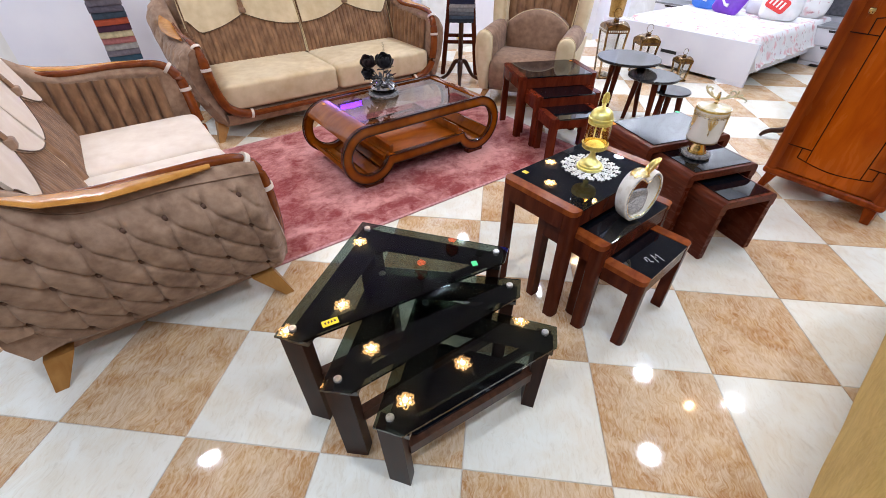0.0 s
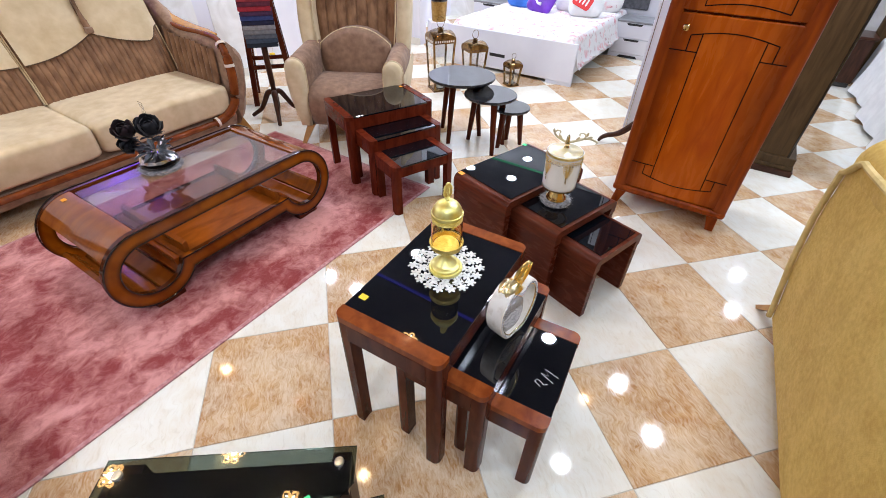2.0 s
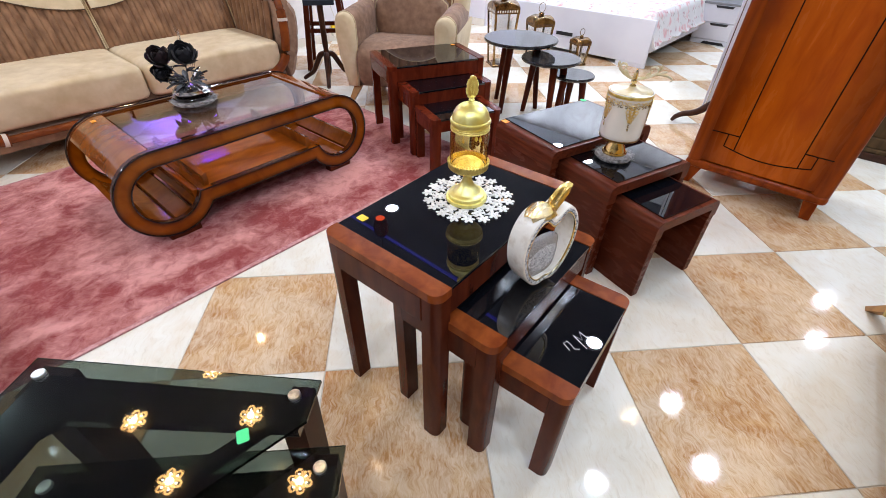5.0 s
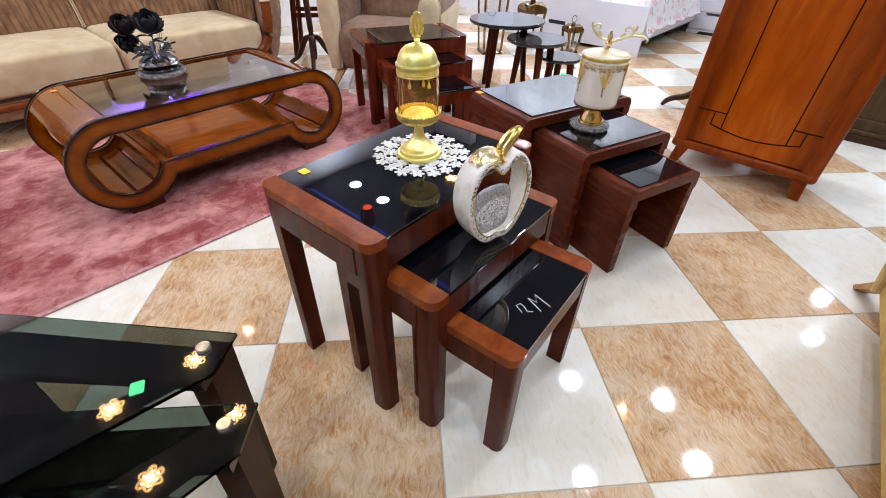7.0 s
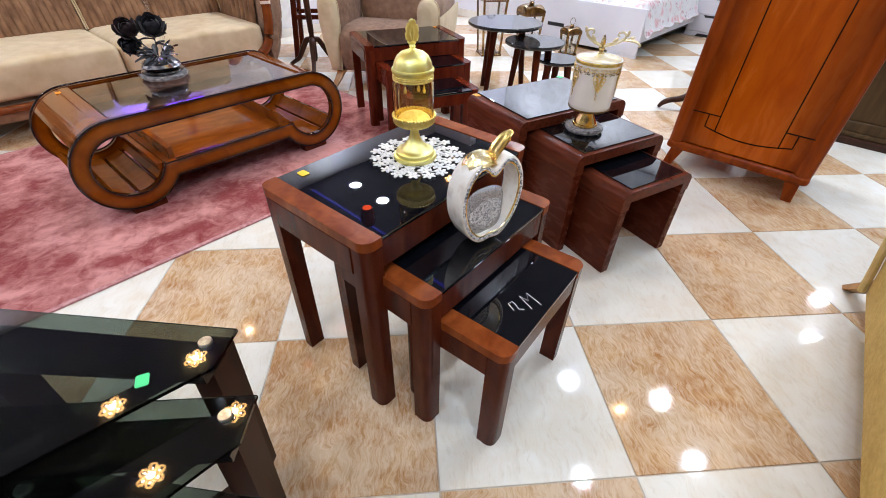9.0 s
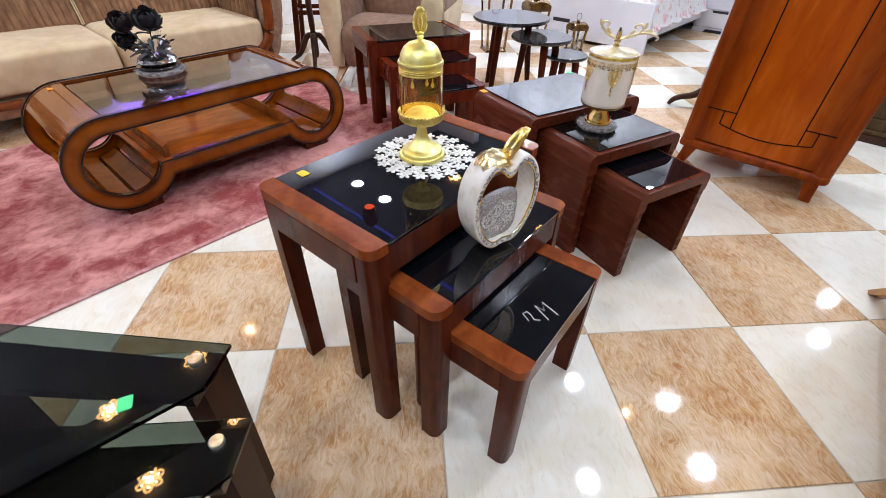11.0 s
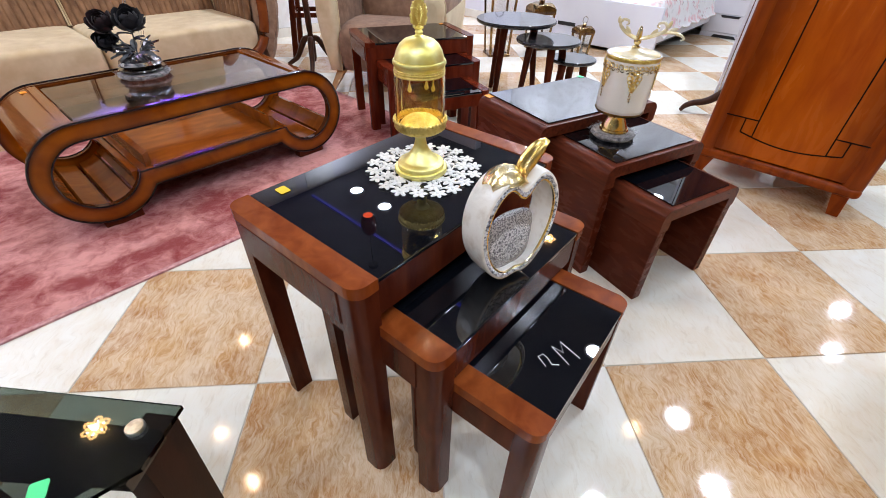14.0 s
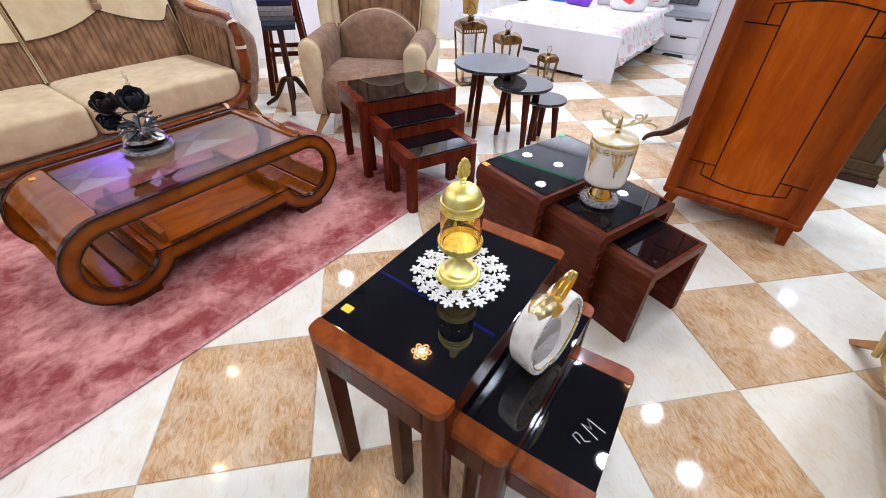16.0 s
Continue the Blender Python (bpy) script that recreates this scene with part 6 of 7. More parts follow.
# ---- gold and glass jar on a lace doily ----


def torus_loft(outer, inner, half, n=12, power=0.6):
    """A ring of rounded section between two upright outlines of one length."""
    bm = bmesh.new()
    def pw(q):
        return math.copysign(abs(q) ** power, q)
    loops = []
    for (xo, zo), (xi, zi) in zip(outer, inner):
        loops.append([bm.verts.new(((xo + xi) / 2 + (xo - xi) / 2 * pw(math.cos(2 * math.pi * k / n)), half * pw(math.sin(2 * math.pi * k / n)), (zo + zi) / 2 + (zo - zi) / 2 * pw(math.cos(2 * math.pi * k / n)))) for k in range(n)])
    m = len(loops)
    for i in range(m):
        for k in range(n):
            bm.faces.new((loops[i][k], loops[i][(k + 1) % n], loops[(i + 1) % m][(k + 1) % n], loops[(i + 1) % m][k]))
    return bm


JX, JY, JZ = -0.030, 0.625, 0.583
doily = thing("lace_doily", pose(JX + 0.005, JY + 0.01, JZ + 0.0006), "white crocheted flower lace doily on black glass", "doily")
bm = bmesh.new()
for k in range(6):
    a = 2 * math.pi * k / 6
    cushion(0.0088, 0.0052, 0.0018, 1, 0.9, 10, 6, bm=bm, c=(0, 0, 0), bend=lambda p, a=a: Vector(((p.x + 0.0108) * math.cos(a) - p.y * math.sin(a), (p.x + 0.0108) * math.sin(a) + p.y * math.cos(a), p.z + 0.0020)))
cushion(0.0048, 0.0048, 0.003, 1, 1, 8, 6, bm=bm, c=(0, 0, 0.0025))
FLOWER = mesh_of(bm, "lace_flower", M_LACE)
rl = random.Random(9)
for ring_r, count in ((0.114, 18), (0.086, 13), (0.058, 9)):
    for k in range(count):
        a = 2 * math.pi * (k + 0.2 * rl.random()) / count + ring_r * 40
        ob = new("lace_flower", FLOWER)
        ob.parent = doily
        rr = ring_r + rl.uniform(-0.004, 0.004)
        ob.matrix_basis = pose(rr * math.cos(a), rr * math.sin(a), 0.0002 + 0.0006 * (ring_r < 0.1), rl.uniform(-5, 5), rl.uniform(-5, 5), rl.uniform(0, 60))
for r in (0.03, 0.045, 0.068, 0.097):
    loop = [((r + 0.003 * math.sin(9 * radians(a))) * math.cos(radians(a)), (r + 0.003 * math.sin(9 * radians(a))) * math.sin(radians(a)), 0.0012) for a in range(0, 364, 4)]
    part("lace_cord", tube(loop, 0.0016, 5), M_LACE, doily)
for k in range(22):
    a = 2 * math.pi * k / 22
    part("lace_spoke", tube([(0.02 * math.cos(a), 0.02 * math.sin(a), 0.0012), (0.06 * math.cos(a + 0.08), 0.06 * math.sin(a + 0.08), 0.0014), (0.10 * math.cos(a - 0.05), 0.10 * math.sin(a - 0.05), 0.0012)], 0.0016, 5), M_LACE, doily)

jar = thing("candy_jar", pose(JX, JY, JZ + 0.0046), "gold pedestal candy jar with an amber glass body and domed lid", "jar")
part("pedestal", lathe([(0.0000, 0.0000), (0.0563, 0.0000), (0.0581, 0.0027), (0.0581, 0.0090), (0.0563, 0.0113), (0.0515, 0.0117), (0.0506, 0.0140), (0.0506, 0.0203), (0.0484, 0.0229), (0.0414, 0.0248), (0.0372, 0.0270), (0.0318, 0.0342), (0.0242, 0.0415), (0.0185, 0.0495), (0.0140, 0.0595), (0.0119, 0.0711), (0.0110, 0.0783), (0.0141, 0.0846), (0.0194, 0.0878), (0.0000, 0.0889)], 40), M_GOLD, jar)
# The dome inside is an added reflector that brightens the cup behind the glass.
cup = part("cup", lathe([(0.0000, 0.0892), (0.0264, 0.0895), (0.0422, 0.0930), (0.0510, 0.0986), (0.0541, 0.1058), (0.0546, 0.1162), (0.0528, 0.1166), (0.0519, 0.1058), (0.0450, 0.1040), (0.0400, 0.1120), (0.0270, 0.1215), (0.0120, 0.1255), (0.0000, 0.1260)], 40), M_GOLDFILIGREE, jar, "gold filigree cup")
for k in range(40):
    a = 2 * math.pi * k / 40
    part("bead", cushion(0.0026, 0.0042, 0.0040, 1, 1, 8, 6), M_GOLDFILIGREE, cup, m=Matrix.Translation((0.0546 * math.cos(a), 0.0546 * math.sin(a), 0.1172)) @ pose(0, 0, 0, 0, 0, 9 * k))
    part("bead", cushion(0.0020, 0.0036, 0.0036, 1, 1, 8, 6), M_GOLDFILIGREE, cup, m=Matrix.Translation((0.0524 * math.cos(a + 0.08), 0.0524 * math.sin(a + 0.08), 0.1035)) @ pose(0, 0, 0, 0, 0, 9 * k + 4.5))
pane("glass_body", lathe([(0.0455, 0.1065), (0.0470, 0.1067), (0.0500, 0.1095), (0.0506, 0.1947), (0.0475, 0.2109), (0.0475, 0.2175), (0.0450, 0.2175), (0.0450, 0.2099), (0.0481, 0.1938), (0.0478, 0.1120), (0.0450, 0.1095), (0.0455, 0.1065)], 48), M_AMBERGLASS, jar, "clear amber glass body")
collar = part("collar", lathe([(0.0478, 0.2060), (0.0498, 0.2066), (0.0502, 0.2085), (0.0490, 0.2100), (0.0504, 0.2118), (0.0504, 0.2135), (0.0490, 0.2150), (0.0502, 0.2164), (0.0500, 0.2178), (0.0478, 0.2180), (0.0478, 0.2060)], 40), M_GOLDFILIGREE, jar, "ridged amber gold collar")
for k, (x, y, z) in enumerate(((-0.020, -0.026, 0.178), (0.012, -0.030, 0.184), (0.026, -0.010, 0.174))):
    part("drop", lathe([(0.0, 0.0), (0.0035, 0.003), (0.0042, 0.007), (0.0022, 0.013), (0.0008, 0.0195), (0.0008, 0.2165 - z), (0.0, 0.2165 - z)], 10), M_GOLD, collar, "small gold drop on a stem", m=Matrix.Translation((x, y, z)))
lid = part("lid", lathe([(0.0000, 0.2180), (0.0480, 0.2180), (0.0482, 0.2235), (0.0506, 0.2243), (0.0519, 0.2268), (0.0519, 0.2305), (0.0506, 0.2330), (0.0480, 0.2340), (0.0471, 0.2380), (0.0440, 0.2490), (0.0378, 0.2595), (0.0282, 0.2675), (0.0141, 0.2724), (0.0053, 0.2739), (0.0000, 0.2746)], 40), M_GOLD, jar, "domed gold lid")
part("finial", lathe([(0.010, 0.2731), (0.006, 0.2768), (0.008, 0.2805), (0.005, 0.2842), (0.008, 0.2879), (0.004, 0.2909), (0.0, 0.2916)], 14), M_GOLD, lid)
fin = [(0.0150 * math.sin(radians(a)) * (1.0 + 0.12 * math.cos(radians(a))), 0.310 - 0.025 * math.cos(radians(a))) for a in range(0, 360, 12)]
part("filigree_leaf", prism(fin, -0.0018, 0.0018, axis="y"), M_GOLDFILIGREE, lid, "pierced gold leaf finial", m=pose(0, 0, 0, 0, 0, 20))
for k in range(22):
    x, z = fin[(k * 30) // 22]
    part("filigree_bead", cushion(0.0026, 0.0032, 0.0032, 1, 1, 8, 6), M_GOLD, lid, m=pose(0, 0, 0, 0, 0, 20) @ Matrix.Translation((x, 0, z)))
for k in range(9):
    z, s = 0.294 + 0.0038 * k, 1 - abs(k - 4) / 6
    for sd in (1, -1):
        part("filigree_bead", cushion(0.0046 * s + 0.001, 0.0030, 0.0014, 1, 1, 8, 6), M_GOLD, lid, m=pose(0, 0, 0, 0, 0, 20) @ Matrix.Translation((sd * 0.0055 * s, 0, z)) @ pose(0, 0, 0, 0, -sd * 35, 0))

# ---- pearl apple ornament ----
apple = thing("apple_ornament", pose(0.128, 0.402, 0.4745, 0, 0, 31), "hollow pearl apple ornament with gold leaves and a glitter ball", "ornament")


def apple_line(w, h, cz, dip, n=56):
    pts = []
    for k in range(n):
        a = 2 * math.pi * k / n
        x, z = w * math.cos(a) * (1 + 0.10 * math.sin(a)), h * math.sin(a)
        if z > 0:
            z -= dip * math.exp(-(x / (w * 0.30)) ** 2)
        else:
            z += 0.012 * math.exp(-(x / (w * 0.25)) ** 2)
        pts.append((x, cz + z))
    return pts


A_OUT, A_IN = apple_line(0.093, 0.119, 0.119, 0.034), apple_line(0.079, 0.102, 0.120, 0.039)
part("ring", torus_loft(A_OUT, A_IN, 0.029, 20, 0.35), M_PEARL, apple, "antiqued pearl apple ring", smooth=80)
part("disc", cushion(0.056, 0.015, 0.060, 0.55, 0.95, 48, 16, c=(-0.002, -0.003, 0.082)), M_GLITTER, apple, "silver glitter disc", smooth=0)


def stone(bm, p, r, rl):
    """A cut stone: a short pointed rod with a random tilt."""
    d = Vector((rl.uniform(-0.8, 0.8), -1.0, rl.uniform(-0.8, 0.8))).normalized()
    a = d.orthogonal().normalized()
    b = d.cross(a)
    c = [bm.verts.new(p + a * r * math.cos(q) + b * r * math.sin(q)) for q in (0.4, 1.97, 3.54, 5.11)]
    tip = bm.verts.new(p + d * r * 1.2)
    for k in range(4):
        bm.faces.new((c[k], c[(k + 1) % 4], tip))


rl = random.Random(31)
bm = bmesh.new()
for k in range(1500):
    q = 2.39996 * k
    rr = math.sqrt((k + 0.5) / 1500) * 0.95
    stone(bm, Vector((-0.002 + 0.056 * rr * math.cos(q), -0.003 - 0.0148 * (1 - rr ** 4), 0.082 + 0.060 * rr * math.sin(q))), 0.0025, rl)
part("crystal_facing", bm, M_STONE, apple, "dense silver cut stones", smooth=0)
for y in (-0.0285, 0.0285):
    bm = bmesh.new()
    n = len(A_OUT)
    for k in range(n * 4):
        f = k / 4
        i0, w = int(f) % n, f % 1
        for mixed in (0.52, 0.76):
            pts = [(A_OUT[q % n][0] * (1 - mixed) + A_IN[q % n][0] * mixed, A_OUT[q % n][1] * (1 - mixed) + A_IN[q % n][1] * mixed) for q in (i0, i0 + 1)]
            p = Vector((pts[0][0] * (1 - w) + pts[1][0] * w, y, pts[0][1] * (1 - w) + pts[1][1] * w))
            stone(bm, p, 0.0028, rl)
    part("crystal_band", bm, M_STONE, apple, "crystal band, its sparkle painted in random greys", smooth=0)
part("gold_rim", tube([(x, -0.0275, z) for x, z in A_IN + A_IN[:2]], 0.0022, 6, up=(0, 1, 0)), M_APPLEGOLD, apple, "thin gold rim")
part("stem", tube([(0, 0, 0.190), (0.003, 0, 0.208), (0.004, 0, 0.222)], [0.015, 0.012, 0.013], 10), M_APPLEGOLD, apple, "gold stem")
for s, ang, ln, wide in ((1, 47, 0.084, 0.018), (-1, 2, 0.054, 0.024)):
    def leaf(i, j, s=s, ang=ang, ln=ln, wide=wide):
        e = 2 * j - 1
        w = wide * math.sin(math.pi * min(1, 0.16 + 0.78 * i)) ** 0.5
        r = ln * i
        c, sn = math.cos(radians(ang)), math.sin(radians(ang))
        up = 0.014 * math.sin(math.pi * i) - 0.007 * abs(e) ** 1.5
        return (s * (r * c - up * sn), e * w, 0.207 + r * sn + up * c + 0.002 * math.sin(9 * i) + 0.004 * math.cos(3.0 * math.pi * e) * math.sin(math.pi * i))
    part("leaf", sheet(leaf, 16, 16, 0.013), M_APPLEGOLD, apple, "chunky polished gold leaf", smooth=45)

# ---- white and gold canister on a fur ring ----
can = thing("canister", pose(0.656, 1.144, 0.4377, 0, 0, -30), "white porcelain canister with gold ornament on a fur ring", "canister")
bm = bmesh.new()
rl = random.Random(3)
lathe([(0.0, 0.001), (0.066, 0.001), (0.074, 0.010), (0.070, 0.020), (0.0, 0.022)], 30, bm=bm)
for k in range(520):
    a, r0 = rl.uniform(0, 6.283), rl.uniform(0.035, 0.072)
    ln = rl.uniform(0.012, 0.026)
    c, s = math.cos(a + rl.uniform(-0.4, 0.4)), math.sin(a + rl.uniform(-0.4, 0.4))
    p = Vector((r0 * math.cos(a), r0 * math.sin(a), 0.012 + 0.008 * rl.random()))
    q = p + Vector((c * ln, s * ln, rl.uniform(-0.008, 0.012)))
    q.z = max(q.z, 0.002)
    d = Vector((-s, c, 0)) * 0.0012
    f = [bm.verts.new(p - d), bm.verts.new(p + d), bm.verts.new(q)]
    bm.faces.new(f)
part("fur_ring", bm, M_FUR, can, "fluffy grey fur ring")
part("foot", lathe([(0.0, 0.0225), (0.047, 0.0225), (0.049, 0.027), (0.047, 0.032), (0.043, 0.0335), (0.042, 0.037), (0.036, 0.050), (0.029, 0.064), (0.024, 0.078), (0.026, 0.086), (0.031, 0.0885), (0.0, 0.089)], 30), M_BRASS, can, "polished gold bell foot")
part("body", lathe([(0.0, 0.0895), (0.062, 0.0895), (0.075, 0.096), (0.0785, 0.108), (0.0820, 0.262), (0.0825, 0.272), (0.079, 0.2725), (0.078, 0.266), (0.0, 0.266)], 48), M_PORCELAIN, can, "ivory glazed body")
band = part("gold_band", lathe([(0.0820, 0.2585), (0.0831, 0.260), (0.0837, 0.268), (0.0826, 0.270), (0.0820, 0.2585)], 48), M_GOLDFILIGREE, can, "gold filigree band")
part("gold_rim", lathe([(0.0690, 0.0915), (0.0750, 0.0935), (0.0772, 0.0985), (0.0788, 0.0995), (0.0786, 0.0955), (0.0755, 0.0908), (0.0700, 0.0897), (0.0690, 0.0915)], 48), M_OLDBRASS, can, "dark gold bottom rim")


def scroll(a, z, rad, turn, mat):
    """A small open C-scroll lying on the body's wall at the angle a and the height z."""
    pts = []
    for q in range(9):
        e = radians(turn + 34 * q)
        rr = rad * (1 - 0.05 * q)
        pts.append(((0.0787 + 0.0228 * (z - 0.108) + 0.0014) * math.cos(a + rr * math.cos(e) / 0.082), (0.0787 + 0.0228 * (z - 0.108) + 0.0014) * math.sin(a + rr * math.cos(e) / 0.082), z + rr * math.sin(e)))
    part("gold_scroll", tube(pts, 0.0016, 5), mat, band)


rl = random.Random(21)
for k in range(34):
    # two rows of lace scrolls under the rim
    a = 2 * math.pi * k / 34
    scroll(a, 0.2455, 0.0070, 180 * (k % 2) + rl.uniform(-25, 25), M_SCROLLGOLD)
    scroll(a + 0.09, 0.2345, 0.0058, 180 * (k % 2) + 90 + rl.uniform(-25, 25), M_PALEGOLD)
for k in range(5):
    # a lace pendant: a broad leafy head that narrows to a chain
    a0 = radians(72 * k - 72)
    for i, (w, rad) in enumerate(((0.17, 0.0075), (0.20, 0.0080), (0.15, 0.0075), (0.10, 0.0068), (0.05, 0.0055))):
        for s in (1, -1):
            scroll(a0 + s * w, 0.228 - 0.0115 * i, rad, 90 + 90 * s + rl.uniform(-20, 20), M_SCROLLGOLD)
            part("gold_leaf", cushion(0.0085, 0.0016, 0.0042, 1, 1, 8, 6), M_SCROLLGOLD, band, m=Matrix.Translation((0.0815 * math.cos(a0 + s * w * 0.45), 0.0815 * math.sin(a0 + s * w * 0.45), 0.230 - 0.0115 * i)) @ pose(0, 0, 0, 0, 0, math.degrees(a0 + s * w * 0.45) + 90) @ pose(0, 0, 0, 0, -s * 50, 0))
    for i in range(4):
        scroll(a0, 0.172 - 0.0085 * i, 0.0046 - 0.0006 * i, 90 * i, M_PALEGOLD)
lid = part("lid", lathe([(0.0, 0.2665), (0.077, 0.2665), (0.0772, 0.273), (0.074, 0.2755), (0.030, 0.2785), (0.010, 0.2880), (0.0, 0.288)], 40), M_IVORYGOLD, can, "flat ivory lid with a gilt rim")
part("finial", lathe([(0.012, 0.2875), (0.012, 0.291), (0.006, 0.295), (0.011, 0.302), (0.011, 0.308), (0.006, 0.312), (0.009, 0.316), (0.0075, 0.334), (0.004, 0.345), (0.0, 0.349)], 14), M_PALEGOLD, lid)
for s, reach in ((1, 1.1), (-1, 0.95)):
    arm = part("antler", swept([(0, 0, 0.3120), (s * 0.022, 0.002, 0.3178), (s * 0.046 * reach, 0, 0.3293), (s * 0.064 * reach, -0.004, 0.3466), (s * 0.058 * reach, -0.003, 0.3610), (s * 0.044 * reach, 0, 0.3595), (s * 0.040 * reach, 0.002, 0.3509), (s * 0.047 * reach, 0.002, 0.3466)], [0.0058, 0.0056, 0.0052, 0.0046, 0.004, 0.0036, 0.003, 0.002], 4, 8), M_IVORYGOLD, can, "pale gold scroll arm")
    part("leaflet", cushion(0.013, 0.003, 0.0055, 1, 1, 12, 8), M_IVORYGOLD, arm, m=pose(s * 0.036 * reach, 0, 0.3336, 0, -s * 50, 0))
    part("leaflet", cushion(0.011, 0.003, 0.005, 1, 1, 12, 8), M_IVORYGOLD, arm, m=pose(s * 0.070 * reach, 0, 0.3581, 0, -s * 80, 0))
arm = part("antler", swept([(0.036, 0, 0.3250), (0.062, 0.002, 0.3350), (0.090, 0.004, 0.3379), (0.114, 0.003, 0.3322), (0.124, 0.002, 0.3235), (0.116, 0.001, 0.3192)], [0.005, 0.0054, 0.005, 0.004, 0.003, 0.0018], 4, 8), M_IVORYGOLD, can, "pale gold scroll arm")
part("leaflet", cushion(0.014, 0.003, 0.006, 1, 1, 12, 8), M_IVORYGOLD, arm, m=pose(0.088, 0.003, 0.3437, 0, -25, 0))

# ---- black roses on the coffee table ----
FX, FY, FZ = -1.275, 1.915, RUG_Z + TOPZ - 0.0088
vase = thing("rose_bowl", pose(FX, FY, FZ, 0, 0, 20), "silver bowl of black roses on a fur pad on the glass", "flower arrangement")
bm = bmesh.new()
rl = random.Random(4)
lathe([(0.0, 0.0005), (0.096, 0.0005), (0.108, 0.012), (0.102, 0.022), (0.0, 0.026)], 30, bm=bm)
for k in range(420):
    a, r0 = rl.uniform(0, 6.283), rl.uniform(0.078, 0.108)
    p = Vector((r0 * math.cos(a), r0 * math.sin(a), 0.010 + 0.014 * rl.random()))
    q = p + Vector((math.cos(a) * 0.02, math.sin(a) * 0.02, rl.uniform(-0.008, 0.008)))
    q.z = max(q.z, 0.002)
    d = Vector((-math.sin(a), math.cos(a), 0)) * 0.0014
    bm.faces.new([bm.verts.new(p - d), bm.verts.new(p + d), bm.verts.new(q)])
part("fur_pad", bm, M_FUR, vase, "grey fur pad")
part("plate", lathe([(0.0, 0.0262), (0.086, 0.0262), (0.097, 0.034), (0.094, 0.040), (0.0, 0.036)], 30), M_EBONY, vase, "black dish")
part("bowl", rings([[((r + 0.013 * noise.noise((4 * math.cos(a), 4 * math.sin(a), z * 70))) * math.cos(a), (r + 0.013 * noise.noise((4 * math.cos(a), 4 * math.sin(a), z * 70))) * math.sin(a), z) for a in [2 * math.pi * k / 28 for k in range(28)]]
                    for r, z in ((0.05, 0.0365), (0.078, 0.043), (0.090, 0.056), (0.084, 0.071), (0.062, 0.082), (0.030, 0.090))]), M_SILVER, vase, "crumpled silver bowl", smooth=20)


def rose(parent, x, y, z, r, tilt, turn, material, label):
    """A full bloom: rings of cupped petals round a tight heart."""
    rl = random.Random(int(abs(x) * 1000) + 7)
    heart = part("rose", lathe([(0.0, -r * 0.75), (r * 0.14, -r * 0.70), (r * 0.20, -r * 0.2), (r * 0.16, r * 0.10), (0.0, r * 0.16)], 10), material, parent, label, smooth=80, m=pose(x, y, z, tilt[0], tilt[1], turn))
    for layer, (count, rad, top, wide, curl) in enumerate(((3, 0.28, 8, 1.3, 0.0), (4, 0.46, 18, 1.0, 0.05), (5, 0.66, 32, 0.85, 0.14), (6, 0.86, 52, 0.80, 0.22), (6, 1.0, 78, 0.72, 0.30))):
        for k in range(count):
            a0 = 2 * math.pi * (k + 0.5 * (layer % 2) + 0.25 * rl.random()) / count
            rag = rl.uniform(-0.12, 0.12)

            def petal(i, j, rad=rad, top=top, wide=wide, curl=curl, a0=a0, rag=rag):
                e = 2 * j - 1
                phi = radians(165 + (top + 14 * e * e - 165) * i)
                ang = a0 + e * wide * (0.35 + 0.65 * math.sin(math.pi * min(1, 0.15 + 0.8 * i)))
                rr = r * rad * (1 + curl * i ** 3) * (1 + 0.06 * e + rag * i * i)
                return (rr * math.sin(phi) * math.cos(ang), rr * math.sin(phi) * math.sin(ang), rr * math.cos(phi) * 0.95 - curl * r * 0.25 * i ** 4)
            part("petal", sheet(petal, 7, 6), material, heart, smooth=80)


STEMS = [(0.020, -0.010, 0.238, 0.056, (26, 10), 0, M_BLACKROSE, "black fabric rose"), (-0.090, 0.022, 0.230, 0.048, (22, -20), 40, M_REDROSE, "dark wine fabric rose"),
         (-0.105, 0.010, 0.155, 0.036, (30, -48), 80, M_BLACKROSE, "black fabric rose")]
for x, y, z, r, tilt, turn, mt, lb in STEMS:
    part("stem", tube([(0.0, 0.0, 0.09), (x * 0.4, y * 0.4, z * 0.6), (x, y, z - r * 0.3)], 0.003, 6), M_GREYLEAF, vase)
    rose(vase, x, y, z, r, tilt, turn, mt, lb)
rl = random.Random(12)
for k in range(26):
    a, e, ln = rl.uniform(0, 6.283), rl.uniform(-0.1, 0.9), rl.uniform(0.05, 0.10)
    c, s = math.cos(a), math.sin(a)

    def blade(i, j, c=c, s=s, e=e, ln=ln):
        r = 0.022 + ln * i * math.cos(e)
        w = 0.014 * math.sin(math.pi * min(1, 0.08 + i * 0.92)) * (2 * j - 1)
        return (c * r - s * w, s * r + c * w, 0.098 + ln * i * math.sin(e) - 0.02 * i * i + 0.006 * abs(2 * j - 1))
    part("leaf", sheet(blade, 6, 2, 0.001), M_GREYLEAF if k % 3 else M_SILVER, vase)
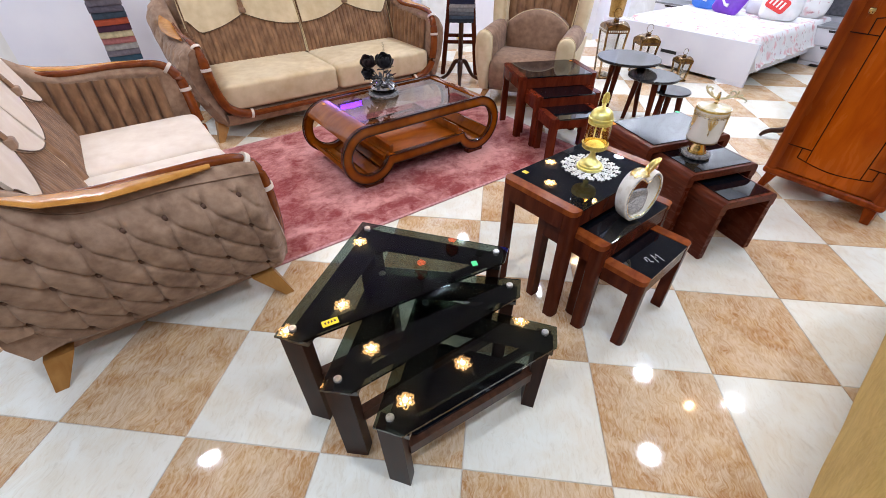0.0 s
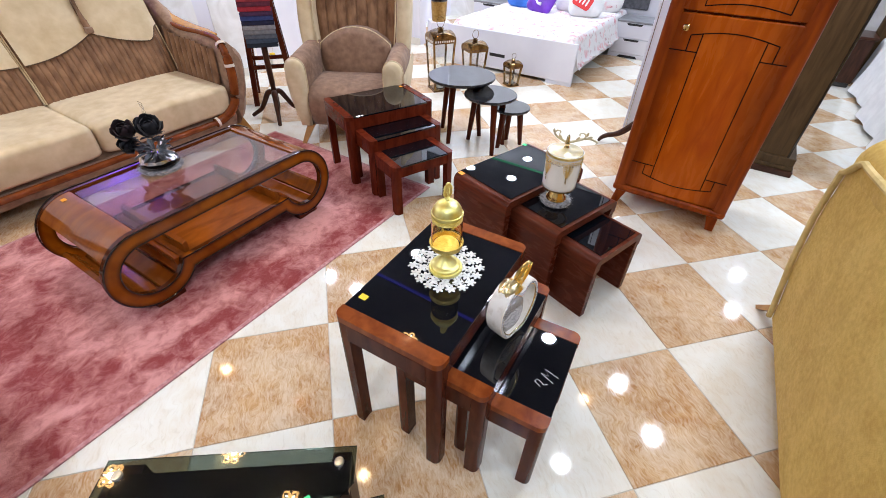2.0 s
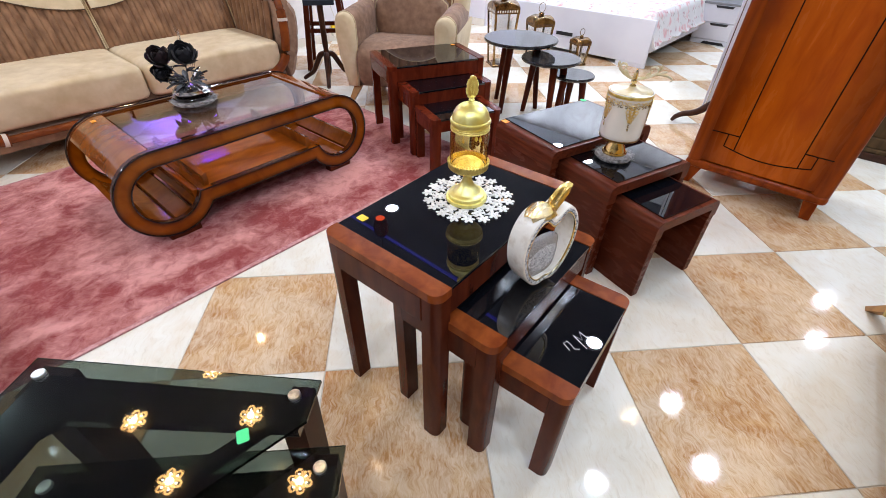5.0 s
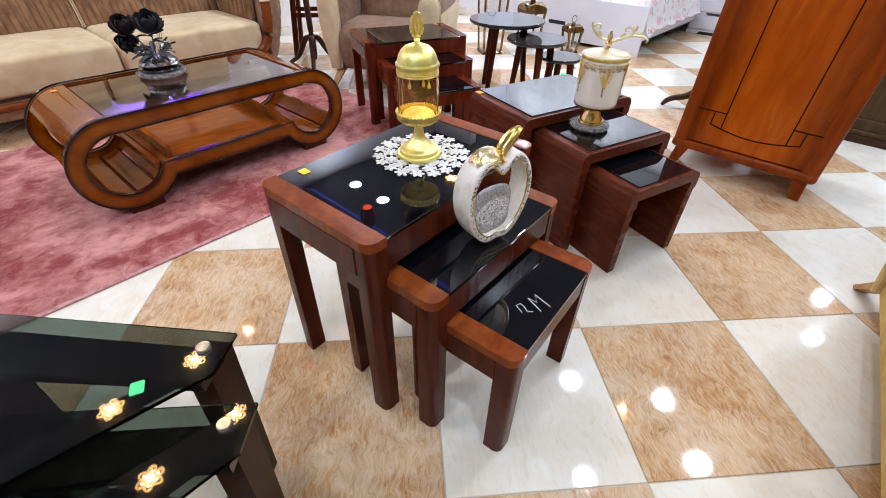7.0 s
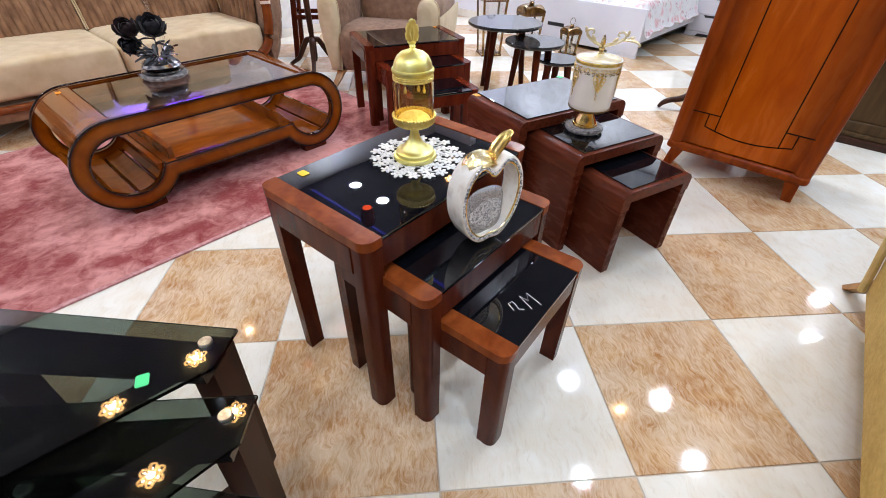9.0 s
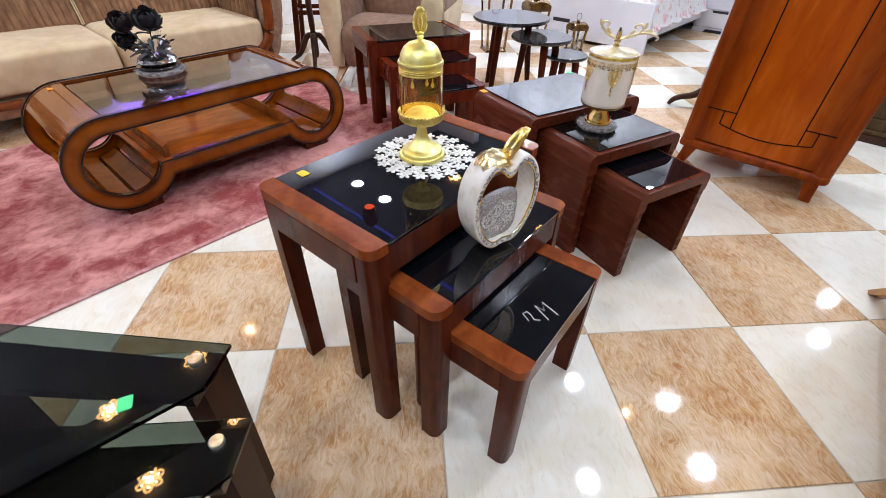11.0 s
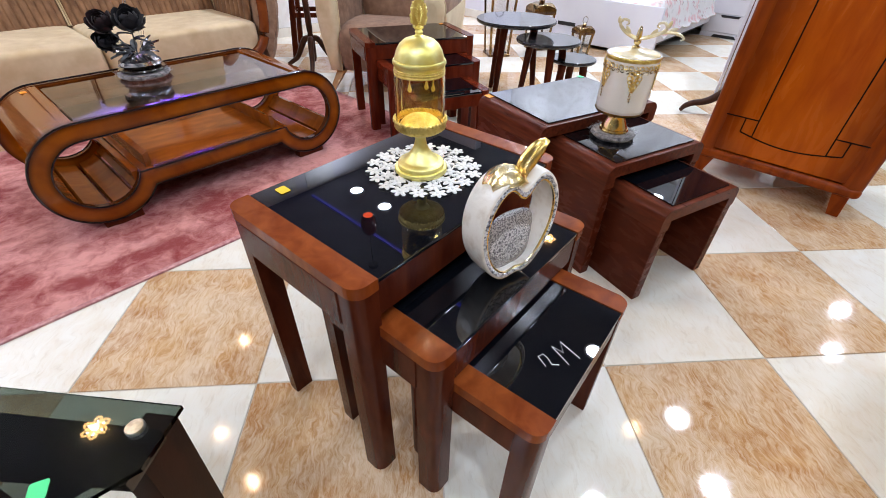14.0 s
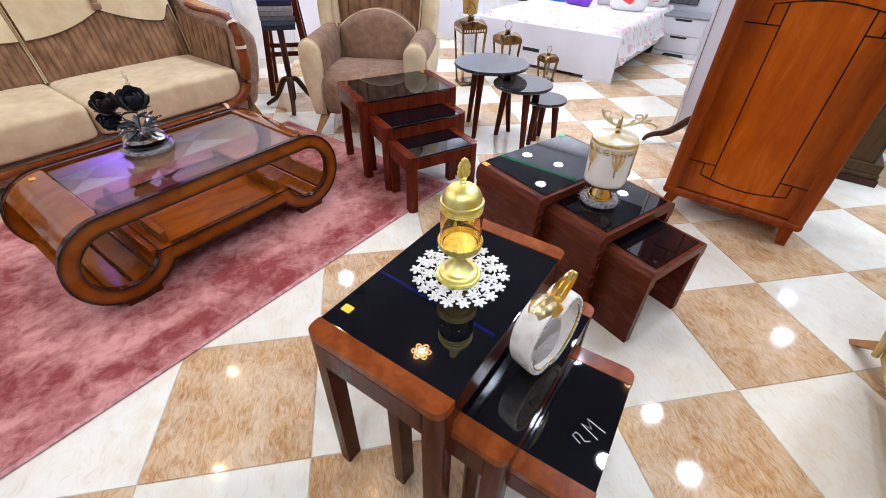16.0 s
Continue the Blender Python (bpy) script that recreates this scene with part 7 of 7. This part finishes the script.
for k in range(20):
    x, y, z = STEMS[k % 3][:3]
    a, e, ln = rl.uniform(0, 6.283), rl.uniform(-0.5, 0.5), rl.uniform(0.045, 0.075)
    c, s = math.cos(a), math.sin(a)
    f = rl.uniform(0.55, 0.85)

    def blade(i, j, c=c, s=s, e=e, ln=ln, x=x * f, y=y * f, z=z * f):
        r = ln * i * math.cos(e)
        w = 0.016 * math.sin(math.pi * min(1, 0.08 + i * 0.92)) * (2 * j - 1)
        return (x + c * r - s * w, y + s * r + c * w, z + ln * i * math.sin(e) - 0.015 * i * i + 0.005 * abs(2 * j - 1))
    part("dark_leaf", sheet(blade, 6, 2, 0.001), M_BLACKROSE, vase, "black fabric leaf")
for k in range(3):
    part("silver_curl", tube([(0.02, 0.01, 0.10), (0.035 + 0.01 * k, 0.02, 0.18), (0.02 - 0.01 * k, 0.03, 0.25), (0.03, 0.02 + 0.01 * k, 0.30 + 0.015 * k), (0.015, 0.02, 0.33 + 0.01 * k)], 0.0012, 5), M_SILVER, vase, "thin silver curl")

# ---- stickers and marks ----
sticker(-0.511, 0.019, 0.4815, M_GREENTAG, "small green sticker on smoked glass", 20, 0.021)
tag = single("price_tag", prism(rounded(0.052, 0.026, 0.003, seg=2), 0, 0.0012), M_YELLOWTAG, pose(-0.944, -0.318, 0.4815, 0, 0, 35), "yellow price tag with dark writing on smoked glass", "price tag")
for k in range(4):
    part("writing_bar", box(-0.018 + 0.010 * k, -0.012 + 0.010 * k, -0.004, 0.005, 0.0013, 0.0017), M_INK, tag)
mark = single("marker_scribble", tube([(-0.0333, -0.0096, 0.0), (-0.0340, 0.0144, 0.0), (-0.0222, 0.0160, 0.0), (-0.0192, 0.0048, 0.0), (-0.0207, -0.0112, 0.0), (-0.0089, -0.0176, 0.0)], 0.0010, 5), M_CHALK, pose(0.216, 0.258, 0.3776, 0, 0, 20), "white marker scribble on black glass", "marking")
part("stroke", tube([(0.0089, -0.0240, 0.0), (0.0044, 0.0240, 0.0), (0.0163, 0.0032, 0.0), (0.0266, 0.0272, 0.0), (0.0370, -0.0208, 0.0)], 0.0010, 5), M_CHALK, mark)

# ---- floor tiles ----
TILE = 0.5


def tile_mesh(name, material):
    g, h = TILE / 2 - 0.0018, 0.0
    return mesh_of(rings([[(-g, -g, -0.003), (g, -g, -0.003), (g, g, -0.003), (-g, g, -0.003)], [(-g, -g, h - 0.0012), (g, -g, h - 0.0012), (g, g, h - 0.0012), (-g, g, h - 0.0012)],
                          [(-g + 0.0015, -g + 0.0015, h), (g - 0.0015, -g + 0.0015, h), (g - 0.0015, g - 0.0015, h), (-g + 0.0015, g - 0.0015, h)]]), name, material, 0)


T_CREAM, T_BROWN = tile_mesh("cream_floor_tile", M_CREAM_TILE), tile_mesh("brown_floor_tile", M_BROWN_TILE)
spots = []
for i in range(-16, 22):
    for j in range(-12, 22):
        x, y = (i + 0.5) * TILE, (j + 0.5) * TILE
        a, b = x * UX + y * UY, -x * UY + y * UX
        if A0 - 0.3 < a < A1 + 0.3 and B0 - 0.3 < b < B1 + 0.3:
            spots.append((math.hypot(x - 0.6, y - 1.6), i, j, x, y))
spots.sort()
inv = at(0, 0).inverted()
for dist, i, j, x, y in spots[:300]:
    ob = new("tile", T_BROWN if (i + j) % 2 else T_CREAM)
    ob.parent = floor
    ob.matrix_basis = inv @ pose(x, y, 0, 0, 0, 90 * ((i * 7 + j * 3) % 4) if (i + j) % 2 == 0 else 180 * ((i * 5 + j) % 2))
for odd, material, name in ((1, M_BROWN_TILE, "far_brown_tiles"), (0, M_CREAM_TILE, "far_cream_tiles")):
    bm = bmesh.new()
    for dist, i, j, x, y in spots[300:]:
        if (i + j) % 2 == odd:
            g = TILE / 2 - 0.0018
            rings([[(x - g, y - g, -0.003), (x + g, y - g, -0.003), (x + g, y + g, -0.003), (x - g, y + g, -0.003)], [(x - g, y - g, 0), (x + g, y - g, 0), (x + g, y + g, 0), (x - g, y + g, 0)]], bm=bm)
    ob = part(name, bm, material, floor, smooth=0, m=inv)
    tagged(ob, kind="stuff")
